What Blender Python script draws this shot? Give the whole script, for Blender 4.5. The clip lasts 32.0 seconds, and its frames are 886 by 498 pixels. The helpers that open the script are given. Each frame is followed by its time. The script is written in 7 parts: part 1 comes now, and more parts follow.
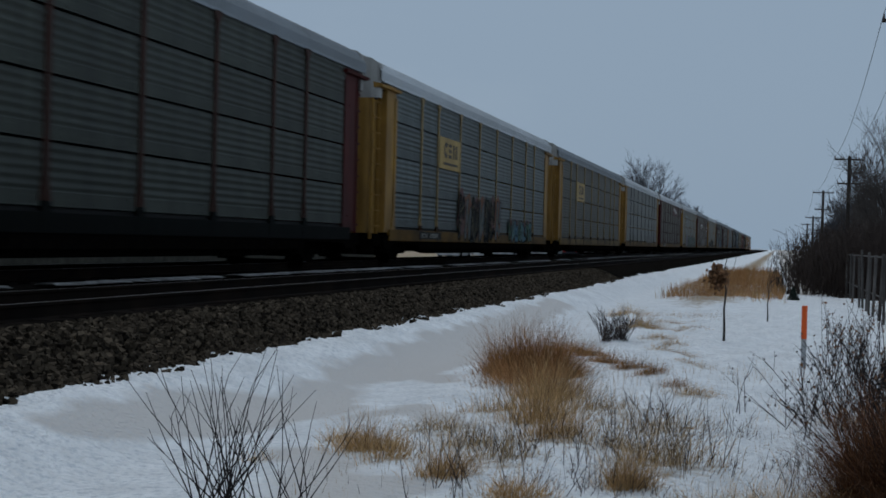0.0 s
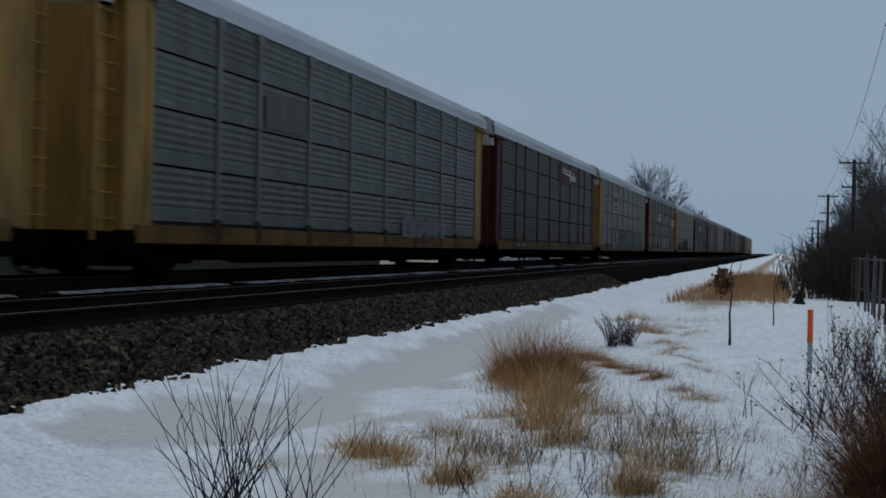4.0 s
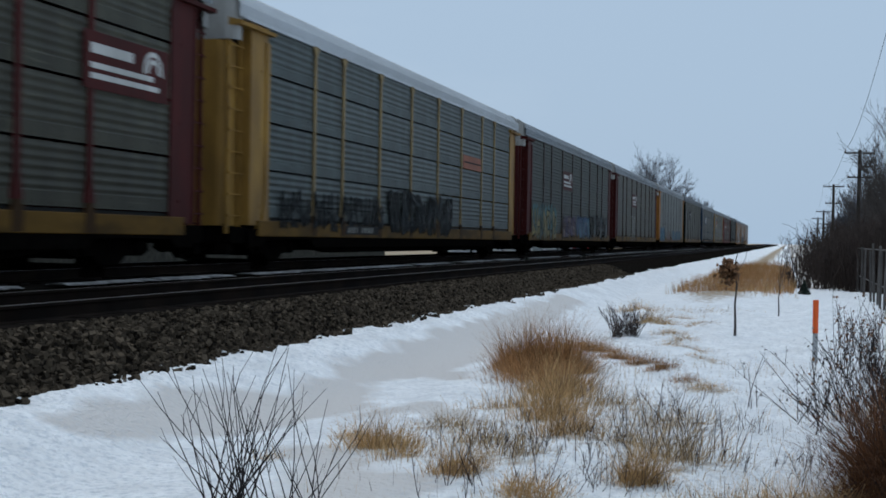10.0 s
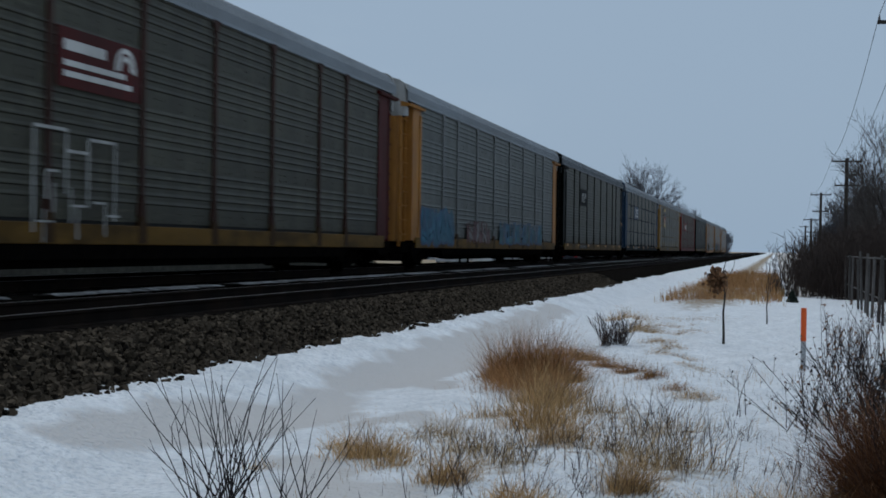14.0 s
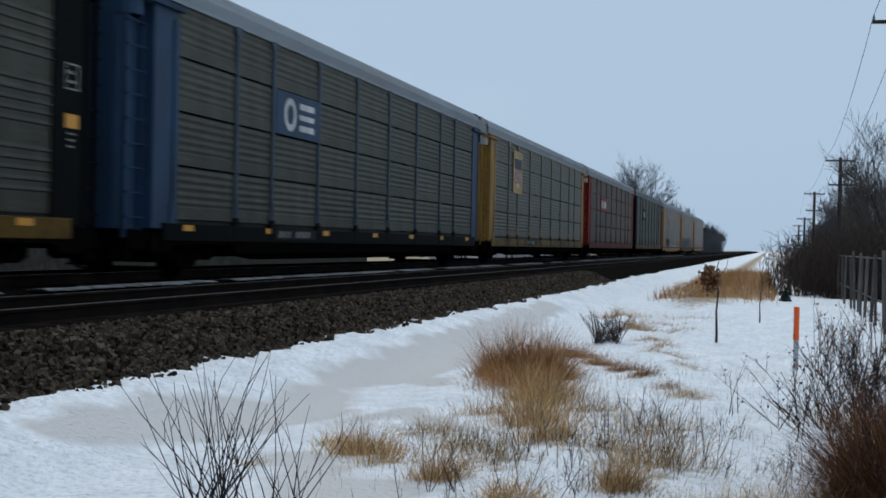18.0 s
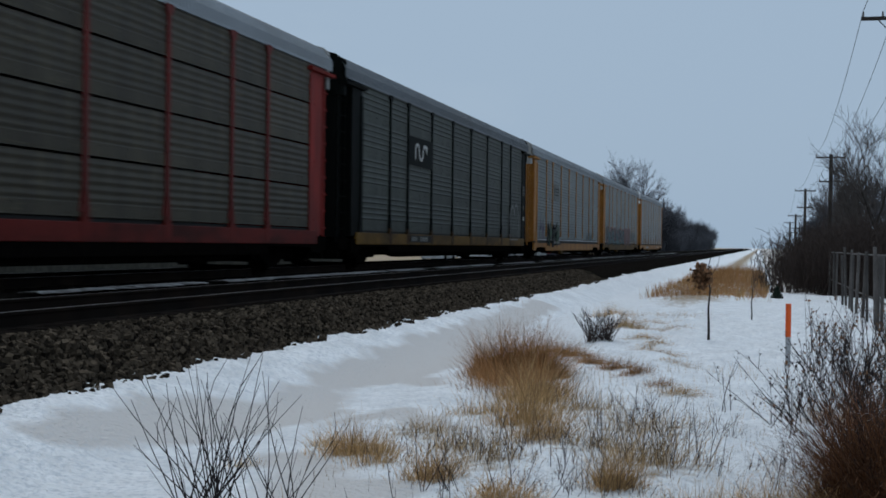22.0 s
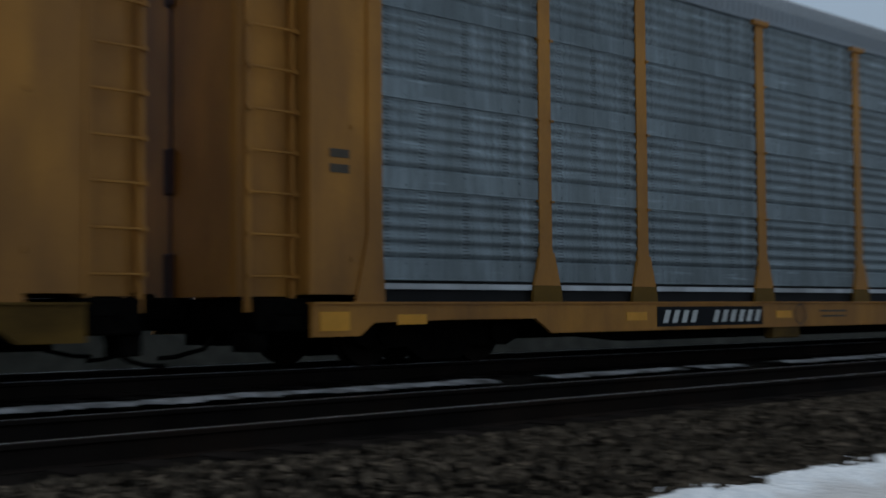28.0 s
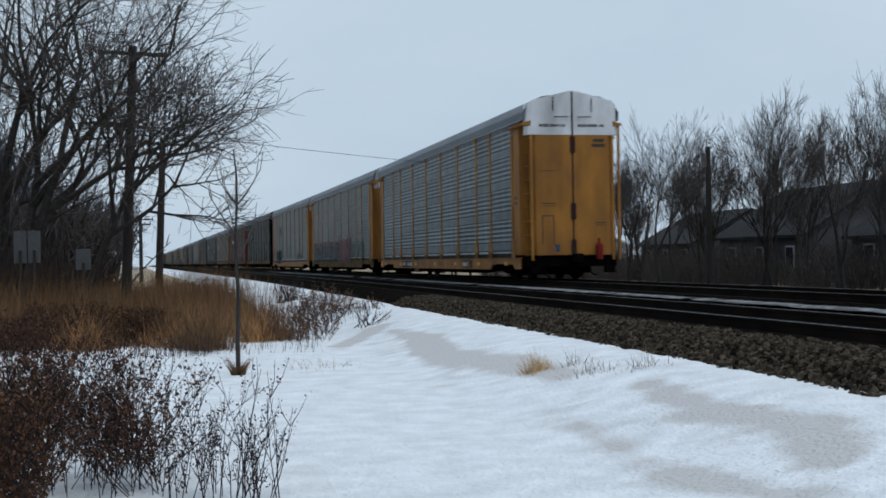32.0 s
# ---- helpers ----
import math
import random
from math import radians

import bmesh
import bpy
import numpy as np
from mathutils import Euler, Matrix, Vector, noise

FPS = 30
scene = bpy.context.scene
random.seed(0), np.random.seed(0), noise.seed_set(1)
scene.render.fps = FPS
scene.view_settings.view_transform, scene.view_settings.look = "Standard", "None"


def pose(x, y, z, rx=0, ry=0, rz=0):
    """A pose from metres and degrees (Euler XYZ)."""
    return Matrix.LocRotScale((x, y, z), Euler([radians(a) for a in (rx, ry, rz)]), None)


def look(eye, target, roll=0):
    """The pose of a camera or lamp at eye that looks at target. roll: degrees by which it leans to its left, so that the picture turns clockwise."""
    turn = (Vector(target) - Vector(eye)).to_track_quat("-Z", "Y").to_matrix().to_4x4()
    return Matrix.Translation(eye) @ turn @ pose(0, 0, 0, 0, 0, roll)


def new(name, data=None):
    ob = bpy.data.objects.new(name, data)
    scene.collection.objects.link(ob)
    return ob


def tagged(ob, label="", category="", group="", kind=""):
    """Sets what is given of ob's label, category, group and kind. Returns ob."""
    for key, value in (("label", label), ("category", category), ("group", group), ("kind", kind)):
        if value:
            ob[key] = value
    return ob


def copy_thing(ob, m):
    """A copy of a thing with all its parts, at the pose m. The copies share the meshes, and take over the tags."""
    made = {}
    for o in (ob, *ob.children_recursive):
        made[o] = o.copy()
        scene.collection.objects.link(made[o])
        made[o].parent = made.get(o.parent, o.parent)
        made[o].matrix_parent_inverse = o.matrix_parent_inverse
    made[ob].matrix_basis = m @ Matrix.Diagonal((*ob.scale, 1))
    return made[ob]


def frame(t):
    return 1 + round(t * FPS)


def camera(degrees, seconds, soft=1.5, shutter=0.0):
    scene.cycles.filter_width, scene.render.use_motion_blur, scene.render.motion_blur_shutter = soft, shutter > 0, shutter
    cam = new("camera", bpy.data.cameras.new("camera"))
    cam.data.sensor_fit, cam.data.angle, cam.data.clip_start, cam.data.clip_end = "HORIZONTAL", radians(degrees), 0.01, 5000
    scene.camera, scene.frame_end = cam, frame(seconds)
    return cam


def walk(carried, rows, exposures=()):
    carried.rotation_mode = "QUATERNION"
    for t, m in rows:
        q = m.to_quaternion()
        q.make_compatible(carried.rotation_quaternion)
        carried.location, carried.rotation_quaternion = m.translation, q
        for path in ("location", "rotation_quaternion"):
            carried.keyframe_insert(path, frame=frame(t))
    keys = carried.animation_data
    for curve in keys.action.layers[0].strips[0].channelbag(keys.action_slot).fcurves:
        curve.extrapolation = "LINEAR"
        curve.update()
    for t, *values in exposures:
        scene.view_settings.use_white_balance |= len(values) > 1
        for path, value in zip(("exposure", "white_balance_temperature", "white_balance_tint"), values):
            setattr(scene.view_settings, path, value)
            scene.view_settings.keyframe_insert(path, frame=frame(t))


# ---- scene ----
cam = camera(37.93, 32.0, soft=1.7, shutter=0.35)

# seconds, eye x y z, yaw, pitch, roll
PATH = [
    (0.0, 0.00, 0.00, 0.72, 14.52, -0.36, 1.43),
    (0.5, 0.00, 0.00, 0.72, 14.62, -0.52, 1.50),
    (1.0, 0.00, 0.00, 0.72, 14.80, -0.58, 1.40),
    (1.5, 0.00, 0.00, 0.72, 14.77, -0.53, 1.09),
    (2.0, 0.00, 0.00, 0.72, 14.87, -0.41, 0.98),
    (2.5, 0.00, 0.00, 0.72, 14.80, -0.30, 1.05),
    (3.0, 0.00, 0.00, 0.72, 14.69, -0.15, 1.00),
    (3.5, 0.00, 0.00, 0.72, 14.76, -0.11, 1.02),
    (5.5, 0.00, 0.00, 0.72, 14.63, -0.04, 1.19),
    (6.0, 0.00, 0.00, 0.72, 14.63, -0.14, 1.10),
    (6.5, 0.00, 0.00, 0.72, 14.71, -0.25, 1.07),
    (7.0, 0.00, 0.00, 0.72, 14.82, -0.26, 1.02),
    (7.5, 0.00, 0.00, 0.72, 14.74, -0.38, 1.02),
    (8.0, 0.00, 0.00, 0.72, 14.88, -0.47, 1.20),
    (8.5, 0.00, 0.00, 0.72, 14.88, -0.56, 1.12),
    (9.0, 0.00, 0.00, 0.72, 14.96, -0.62, 1.13),
    (9.5, 0.00, 0.00, 0.72, 15.03, -0.56, 1.19),
    (10.0, 0.00, 0.00, 0.72, 14.96, -0.50, 0.97),
    (10.5, 0.00, 0.00, 0.72, 15.03, -0.41, 0.91),
    (11.0, 0.00, 0.00, 0.72, 14.82, -0.24, 0.90),
    (11.5, 0.00, 0.00, 0.72, 14.65, -0.13, 0.96),
    (12.0, 0.00, 0.00, 0.72, 14.65, -0.08, 0.98),
    (12.5, 0.00, 0.00, 0.72, 14.55, -0.04, 0.87),
    (13.0, 0.00, 0.00, 0.72, 14.55, -0.01, 0.86),
    (13.5, 0.00, 0.00, 0.72, 14.56, -0.01, 0.88),
    (14.0, 0.00, 0.00, 0.72, 14.46, -0.08, 0.79),
    (14.5, 0.00, 0.00, 0.72, 14.35, -0.09, 0.73),
    (16.5, 0.00, 0.00, 0.72, 14.11, -0.32, 0.95),
    (17.0, 0.00, 0.00, 0.72, 14.09, -0.28, 1.35),
    (17.5, 0.00, 0.00, 0.72, 14.19, -0.27, 1.17),
    (18.0, 0.00, 0.00, 0.72, 14.18, -0.21, 1.12),
    (18.5, 0.00, 0.00, 0.72, 14.12, -0.17, 1.11),
    (19.0, 0.00, 0.00, 0.72, 13.99, -0.12, 0.92),
    (19.5, 0.00, 0.00, 0.72, 13.89, -0.03, 0.90),
    (20.0, 0.00, 0.00, 0.72, 13.95, -0.01, 1.16),
    (20.5, 0.00, 0.00, 0.72, 13.91, -0.03, 1.08),
    (21.0, 0.00, 0.00, 0.72, 13.90, -0.07, 1.03),
    (21.5, 0.00, 0.00, 0.72, 13.85, -0.15, 1.02),
    (22.0, 0.00, 0.00, 0.72, 13.82, -0.22, 0.68),
    (22.5, 0.00, 0.00, 0.72, 13.86, -0.23, 0.77),
    (23.0, 0.00, 0.00, 0.72, 13.80, -0.26, 0.62),
    (23.5, 0.00, 0.00, 0.72, 13.80, -0.33, 0.49),
    (24.0, 0.00, 0.00, 0.72, 13.88, -0.21, 0.23),
    (24.5, 0.00, 0.00, 0.72, 13.86, -0.12, 0.26),
    (26.5, 0.00, 0.00, 0.72, 14.13, 0.45, -0.60),
    (27.0, -0.02, 0.05, 0.73, 18.27, 1.03, -1.12),
    (27.5, -0.10, 0.02, 0.72, 28.38, 1.89, -1.21),
    (28.0, -0.17, -0.07, 0.75, 45.53, 2.67, -0.37),
    (28.6, -0.16, -0.16, 0.75, 72.52, 3.73, -0.16),
    (29.0, -0.15, -0.24, 0.76, 95.48, 4.76, 0.27),
    (29.4, -0.21, -0.26, 0.76, 115.67, 5.34, 0.76),
    (29.7, -0.17, -0.34, 0.76, 132.51, 5.22, 0.00),
    (30.0, -0.13, -0.39, 0.77, 144.40, 4.39, -1.10),
    (30.5, -0.10, -0.39, 0.78, 155.95, 3.62, -0.97),
    (31.0, -0.03, -0.30, 0.80, 163.41, 2.41, -1.31),
    (31.5, -0.03, -0.20, 0.80, 167.42, 1.22, -0.92),
    (32.0, -0.02, -0.12, 0.80, 168.24, 0.48, -0.90),
]


def aim(x, y, z, yaw, pitch, roll):
    a, b = radians(yaw), radians(pitch)
    d = Vector((-math.sin(a) * math.cos(b), math.cos(a) * math.cos(b), math.sin(b)))
    eye = Vector((x, y, z))
    return look(eye, eye + d, roll)


# seconds, stops, white balance
EXPOSURES = [(t, e, k, 10) for t, e, k in (
    (0.0, -0.5, 6420), (1.5, -0.4, 6380), (3.5, -0.5, 6380), (6.0, -0.22, 6380), (8.0, 0.3, 6600), (9.0, 0.4, 6600), (10.0, 0.15, 6420), (11.0, -0.23, 6380), (12.0, -0.2, 6380),
    (14.0, -0.25, 6380), (17.0, -0.1, 6380), (19.0, 0.45, 6600), (21.0, 0.15, 6550), (23.0, -0.2, 6420), (24.5, -0.2, 6420), (27.0, -0.2, 6420), (28.0, -0.36, 6600),
    (28.4, 0.45, 6750), (29.0, 1.55, 6780), (30.2, 1.55, 6850), (30.7, 1.1, 6950), (31.0, 0.66, 6980), (31.5, 0.31, 6700), (32.0, 0.14, 6500))]
walk(cam, [(t, aim(*r)) for t, *r in PATH], EXPOSURES)

# ---- world and sun: a low overcast sky ----
world = bpy.data.worlds.new("sky")
scene.world = world
world.use_nodes = True
wn, wl = world.node_tree.nodes, world.node_tree.links
wn.clear()
w_out = wn.new("ShaderNodeOutputWorld")
w_bg = wn.new("ShaderNodeBackground")
w_sky = wn.new("ShaderNodeTexSky")
w_sky.sky_type = "NISHITA"
w_sky.sun_disc = False
w_sky.sun_elevation, w_sky.sun_rotation = radians(62), radians(-35)
w_sky.dust_density = 4.0
w_grey = wn.new("ShaderNodeMix")
w_grey.data_type = "RGBA"
w_grey.inputs[0].default_value = 0.95
w_grey.inputs[7].default_value = (4.25, 5.62, 7.0, 1)
w_cloud = wn.new("ShaderNodeTexNoise")
w_cloud.inputs["Scale"].default_value, w_cloud.inputs["Detail"].default_value = 2.4, 6
w_where, w_axes = wn.new("ShaderNodeTexCoord"), wn.new("ShaderNodeSeparateXYZ")
w_flat = wn.new("ShaderNodeMapping")
w_flat.inputs["Scale"].default_value = (1, 1, 2.6)
w_thin, w_lift = wn.new("ShaderNodeMapRange"), wn.new("ShaderNodeMath")
w_thin.inputs[1].default_value, w_thin.inputs[2].default_value = 0.36, 0.64
w_thin.inputs[3].default_value, w_thin.inputs[4].default_value = 0.12, 0.62
w_lift.operation, w_lift.inputs[1].default_value = "MULTIPLY_ADD", -0.5
w_tone = wn.new("ShaderNodeMix")
w_tone.data_type = "RGBA"
w_tone.inputs[6].default_value, w_tone.inputs[7].default_value = (3.84, 5.08, 6.52, 1), (5.3, 6.43, 7.48, 1)
wl.new(w_where.outputs["Generated"], w_flat.inputs[0])
wl.new(w_flat.outputs[0], w_cloud.inputs["Vector"])
wl.new(w_where.outputs["Generated"], w_axes.inputs[0])
wl.new(w_cloud.outputs[0], w_thin.inputs[0])
wl.new(w_axes.outputs[1], w_lift.inputs[0])
wl.new(w_thin.outputs[0], w_lift.inputs[2])
wl.new(w_lift.outputs[0], w_tone.inputs[0])
wl.new(w_tone.outputs[2], w_grey.inputs[7])
wl.new(w_sky.outputs[0], w_grey.inputs[6])
wl.new(w_grey.outputs[2], w_bg.inputs[0])
w_bg.inputs[1].default_value = 0.095
wl.new(w_bg.outputs[0], w_out.inputs[0])
sun = new("sun", bpy.data.lights.new("sun", "SUN"))
sun.data.energy, sun.data.angle, sun.data.color = 0.95, radians(50), (1.0, 0.97, 0.93)
sun.matrix_world = look((-15, 22, 50), (0, 0, 0))

# ---- materials ----
def mat(name, color, rough=0.8, metal=0.0, var=0.25, scale=3.0, fine=40.0, bump=0.15, dirt=None, dirt_amt=0.4,
        per_object=0.0, spec=0.3, stretch=(1, 1, 1), relief=0.02):
    """A surface of one colour with coarse blotches, fine grain and relief."""
    m = bpy.data.materials.new(name)
    m.use_nodes = True
    n, l = m.node_tree.nodes, m.node_tree.links
    b = n["Principled BSDF"]
    b.inputs["Roughness"].default_value = rough
    b.inputs["Metallic"].default_value = metal
    b.inputs["Specular IOR Level"].default_value = spec
    co = n.new("ShaderNodeTexCoord")
    mp = n.new("ShaderNodeMapping")
    mp.inputs["Scale"].default_value = stretch
    l.new(co.outputs["Object"], mp.inputs[0])
    big = n.new("ShaderNodeTexNoise")
    big.inputs["Scale"].default_value, big.inputs["Detail"].default_value = scale, 5
    l.new(mp.outputs[0], big.inputs["Vector"])
    small = n.new("ShaderNodeTexNoise")
    small.inputs["Scale"].default_value, small.inputs["Detail"].default_value = fine, 3
    l.new(mp.outputs[0], small.inputs["Vector"])
    ramp = n.new("ShaderNodeMapRange")
    ramp.inputs[1].default_value, ramp.inputs[2].default_value = 0.3, 0.7
    ramp.inputs[3].default_value, ramp.inputs[4].default_value = 1 - var, 1 + var
    add = n.new("ShaderNodeMath")
    add.operation = "MULTIPLY_ADD"
    add.inputs[1].default_value = 0.35
    l.new(small.outputs[0], add.inputs[0])
    l.new(big.outputs[0], add.inputs[2])
    sub = n.new("ShaderNodeMath")
    sub.operation = "SUBTRACT"
    sub.inputs[1].default_value = 0.175
    l.new(add.outputs[0], sub.inputs[0])
    l.new(sub.outputs[0], ramp.inputs[0])
    mul = n.new("ShaderNodeMix")
    mul.data_type, mul.blend_type = "RGBA", "MULTIPLY"
    mul.inputs[0].default_value = 1.0
    mul.inputs[6].default_value = (*color, 1)
    l.new(ramp.outputs[0], mul.inputs[7])
    out = mul.outputs[2]
    if dirt:
        d = n.new("ShaderNodeTexNoise")
        d.inputs["Scale"].default_value, d.inputs["Detail"].default_value = scale * 0.45, 6
        l.new(mp.outputs[0], d.inputs["Vector"])
        dr = n.new("ShaderNodeMapRange")
        dr.inputs[1].default_value, dr.inputs[2].default_value = 0.42, 0.68
        dr.inputs[4].default_value = dirt_amt
        l.new(d.outputs[0], dr.inputs[0])
        mx = n.new("ShaderNodeMix")
        mx.data_type = "RGBA"
        mx.inputs[7].default_value = (*dirt, 1)
        l.new(dr.outputs[0], mx.inputs[0])
        l.new(out, mx.inputs[6])
        out = mx.outputs[2]
    if per_object:
        oi = n.new("ShaderNodeObjectInfo")
        rr = n.new("ShaderNodeMapRange")
        rr.inputs[3].default_value, rr.inputs[4].default_value = 1 - per_object, 1 + per_object
        l.new(oi.outputs["Random"], rr.inputs[0])
        m2 = n.new("ShaderNodeMix")
        m2.data_type, m2.blend_type = "RGBA", "MULTIPLY"
        m2.inputs[0].default_value = 1.0
        l.new(out, m2.inputs[6])
        l.new(rr.outputs[0], m2.inputs[7])
        out = m2.outputs[2]
    l.new(out, b.inputs["Base Color"])
    if bump:
        bp = n.new("ShaderNodeBump")
        bp.inputs["Strength"].default_value, bp.inputs["Distance"].default_value = bump, relief
        l.new(small.outputs[0], bp.inputs["Height"])
        l.new(bp.outputs[0], b.inputs["Normal"])
    return m


def island(m, amount):
    """Vary the base colour from piece to piece of a joined mesh."""
    n, l = m.node_tree.nodes, m.node_tree.links
    b = n["Principled BSDF"]
    src = b.inputs["Base Color"].links[0].from_socket
    g = n.new("ShaderNodeNewGeometry")
    rr = n.new("ShaderNodeMapRange")
    rr.inputs[3].default_value, rr.inputs[4].default_value = 1 - amount, 1 + amount
    l.new(g.outputs["Random Per Island"], rr.inputs[0])
    m2 = n.new("ShaderNodeMix")
    m2.data_type, m2.blend_type = "RGBA", "MULTIPLY"
    m2.inputs[0].default_value = 1.0
    l.new(src, m2.inputs[6])
    l.new(rr.outputs[0], m2.inputs[7])
    l.new(m2.outputs[2], b.inputs["Base Color"])
    return m


def snow_material():
    """Snow with grey ice where the mesh carries ice, and bare dead turf where it carries turf."""
    m = mat("snow", (0.80, 0.825, 0.85), 0.75, var=0.11, scale=2.6, fine=21, bump=1.0, spec=0.25, relief=0.045)
    n, l = m.node_tree.nodes, m.node_tree.links
    b = n["Principled BSDF"]
    src = b.inputs["Base Color"].links[0].from_socket
    for name, col, lo, hi in (("ice", (0.585, 0.57, 0.56, 1), 0.40, 0.56), ("turf", (0.34, 0.26, 0.17, 1), 0.42, 0.66)):
        a = n.new("ShaderNodeAttribute")
        a.attribute_name = name
        nz = n.new("ShaderNodeTexNoise")
        nz.inputs["Scale"].default_value, nz.inputs["Detail"].default_value = (1.6, 10) if name == "ice" else (7, 9)
        s = n.new("ShaderNodeMath")
        s.operation = "MULTIPLY_ADD"
        s.inputs[1].default_value = 0.6 if name == "ice" else 0.9
        ss = n.new("ShaderNodeMath")
        ss.operation = "SUBTRACT"
        ss.inputs[1].default_value = 0.3 if name == "ice" else 0.45
        l.new(nz.outputs[0], s.inputs[0])
        l.new(a.outputs["Fac"], s.inputs[2])
        l.new(s.outputs[0], ss.inputs[0])
        co = n.new("ShaderNodeTexCoord")
        l.new(co.outputs["Object"], nz.inputs["Vector"])
        r = n.new("ShaderNodeMapRange")
        r.inputs[1].default_value, r.inputs[2].default_value = lo, hi
        l.new(ss.outputs[0], r.inputs[0])
        mx = n.new("ShaderNodeMix")
        mx.data_type = "RGBA"
        mx.inputs[7].default_value = col
        l.new(r.outputs[0], mx.inputs[0])
        l.new(src, mx.inputs[6])
        src = mx.outputs[2]
    l.new(src, b.inputs["Base Color"])
    # refrozen granular crust
    crust, grain, lump = n.new("ShaderNodeAttribute"), n.new("ShaderNodeTexNoise"), n.new("ShaderNodeBump")
    crust.attribute_name = "crust"
    grain.inputs["Scale"].default_value, grain.inputs["Detail"].default_value, grain.inputs["Roughness"].default_value = 17, 6, 0.7
    lump.inputs["Distance"].default_value = 0.012
    at = n.new("ShaderNodeTexCoord")
    l.new(at.outputs["Object"], grain.inputs["Vector"])
    l.new(grain.outputs[0], lump.inputs["Height"])
    l.new(crust.outputs["Fac"], lump.inputs["Strength"])
    l.new(b.inputs["Normal"].links[0].from_socket, lump.inputs["Normal"])
    l.new(lump.outputs[0], b.inputs["Normal"])
    # The bump's pits get a blue-grey tint, shade painted into the colour.
    pits, amt, bluish = n.new("ShaderNodeMapRange"), n.new("ShaderNodeMath"), n.new("ShaderNodeMix")
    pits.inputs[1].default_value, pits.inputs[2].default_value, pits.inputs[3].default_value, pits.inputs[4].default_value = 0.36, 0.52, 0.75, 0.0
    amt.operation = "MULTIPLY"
    bluish.data_type = "RGBA"
    bluish.inputs[7].default_value = (0.50, 0.55, 0.61, 1)
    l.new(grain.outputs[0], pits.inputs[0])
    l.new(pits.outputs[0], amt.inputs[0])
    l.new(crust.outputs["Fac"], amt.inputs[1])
    l.new(amt.outputs[0], bluish.inputs[0])
    l.new(src, bluish.inputs[6])
    l.new(bluish.outputs[2], b.inputs["Base Color"])
    return m


SNOW = snow_material()
SNOW_PLAIN = mat("packed_snow", (0.21, 0.215, 0.225), 0.85, var=0.45, scale=6, fine=40, bump=0.8, dirt=(0.045, 0.042, 0.04), dirt_amt=0.95)
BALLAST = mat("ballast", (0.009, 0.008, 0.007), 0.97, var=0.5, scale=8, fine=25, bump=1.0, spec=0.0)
STONE = island(mat("ballast_stone", (0.052, 0.041, 0.030), 0.95, var=0.25, scale=6, fine=40, bump=0.4, spec=0.05), 0.85)
RAIL_STEEL = mat("rail_steel", (0.010, 0.008, 0.007), 0.8, 0.1, var=0.3, scale=2, spec=0.02, dirt=(0.03, 0.018, 0.012))
RAIL_HEAD = mat("rail_head", (0.32, 0.32, 0.33), 0.34, 0.95, var=0.1, scale=3)
TIE_WOOD = mat("tie_wood", (0.013, 0.011, 0.010), 0.95, var=0.4, scale=4, bump=0.6, per_object=0.3, spec=0.0)

# ---- helpers for meshes ----
def part(name, bm, material, parent=None, label="", smooth=False):
    me = bpy.data.meshes.new(name)
    bm.to_mesh(me)
    bm.free()
    me.materials.append(material)
    if smooth:
        me.shade_smooth()
    ob = new(name, me)
    ob.parent = parent
    if label:
        tagged(ob, label)
    return ob


def raw(name, verts, faces, material, parent=None, label=""):
    me = bpy.data.meshes.new(name)
    me.from_pydata(verts, [], faces)
    me.materials.append(material)
    ob = new(name, me)
    ob.parent = parent
    if label:
        tagged(ob, label)
    return ob


def thing(name, label, category, m=None, group="", kind=""):
    ob = new(name)
    ob.empty_display_size = 0.2
    if m is not None:
        ob.matrix_world = m
    return tagged(ob, label, category, group, kind)


def box(bm, x0, x1, y0, y1, z0, z1, bevel=0.0):
    r = bmesh.ops.create_cube(bm, size=1.0)
    vs = r["verts"]
    for v in vs:
        v.co = Vector((x0 + (v.co.x + 0.5) * (x1 - x0), y0 + (v.co.y + 0.5) * (y1 - y0), z0 + (v.co.z + 0.5) * (z1 - z0)))
    if bevel:
        es = {e for v in vs for e in v.link_edges}
        bmesh.ops.bevel(bm, geom=list(es), offset=bevel, segments=1, affect="EDGES")
    return vs


def prism(bm, pts, axis, a, b):
    """A closed outline of 2D points pushed along an axis from a to b. axis x: points are (y, z); y: (x, z); z: (x, y)."""
    def at(p, t):
        return {"x": (t, p[0], p[1]), "y": (p[0], t, p[1]), "z": (p[0], p[1], t)}[axis]
    v0 = [bm.verts.new(at(p, a)) for p in pts]
    v1 = [bm.verts.new(at(p, b)) for p in pts]
    k = len(pts)
    for i in range(k):
        bm.faces.new((v0[i], v0[(i + 1) % k], v1[(i + 1) % k], v1[i]))
    bm.faces.new(v0[::-1])
    bm.faces.new(v1)


def tube(bm, a, b, r0, r1=None, sides=8):
    a, b = Vector(a), Vector(b)
    d = b - a
    r1 = r0 if r1 is None else r1
    q = d.to_track_quat("Z", "Y").to_matrix().to_4x4()
    bmesh.ops.create_cone(bm, cap_ends=True, segments=sides, radius1=r0, radius2=r1, depth=d.length,
                          matrix=Matrix.Translation((a + b) / 2) @ q)


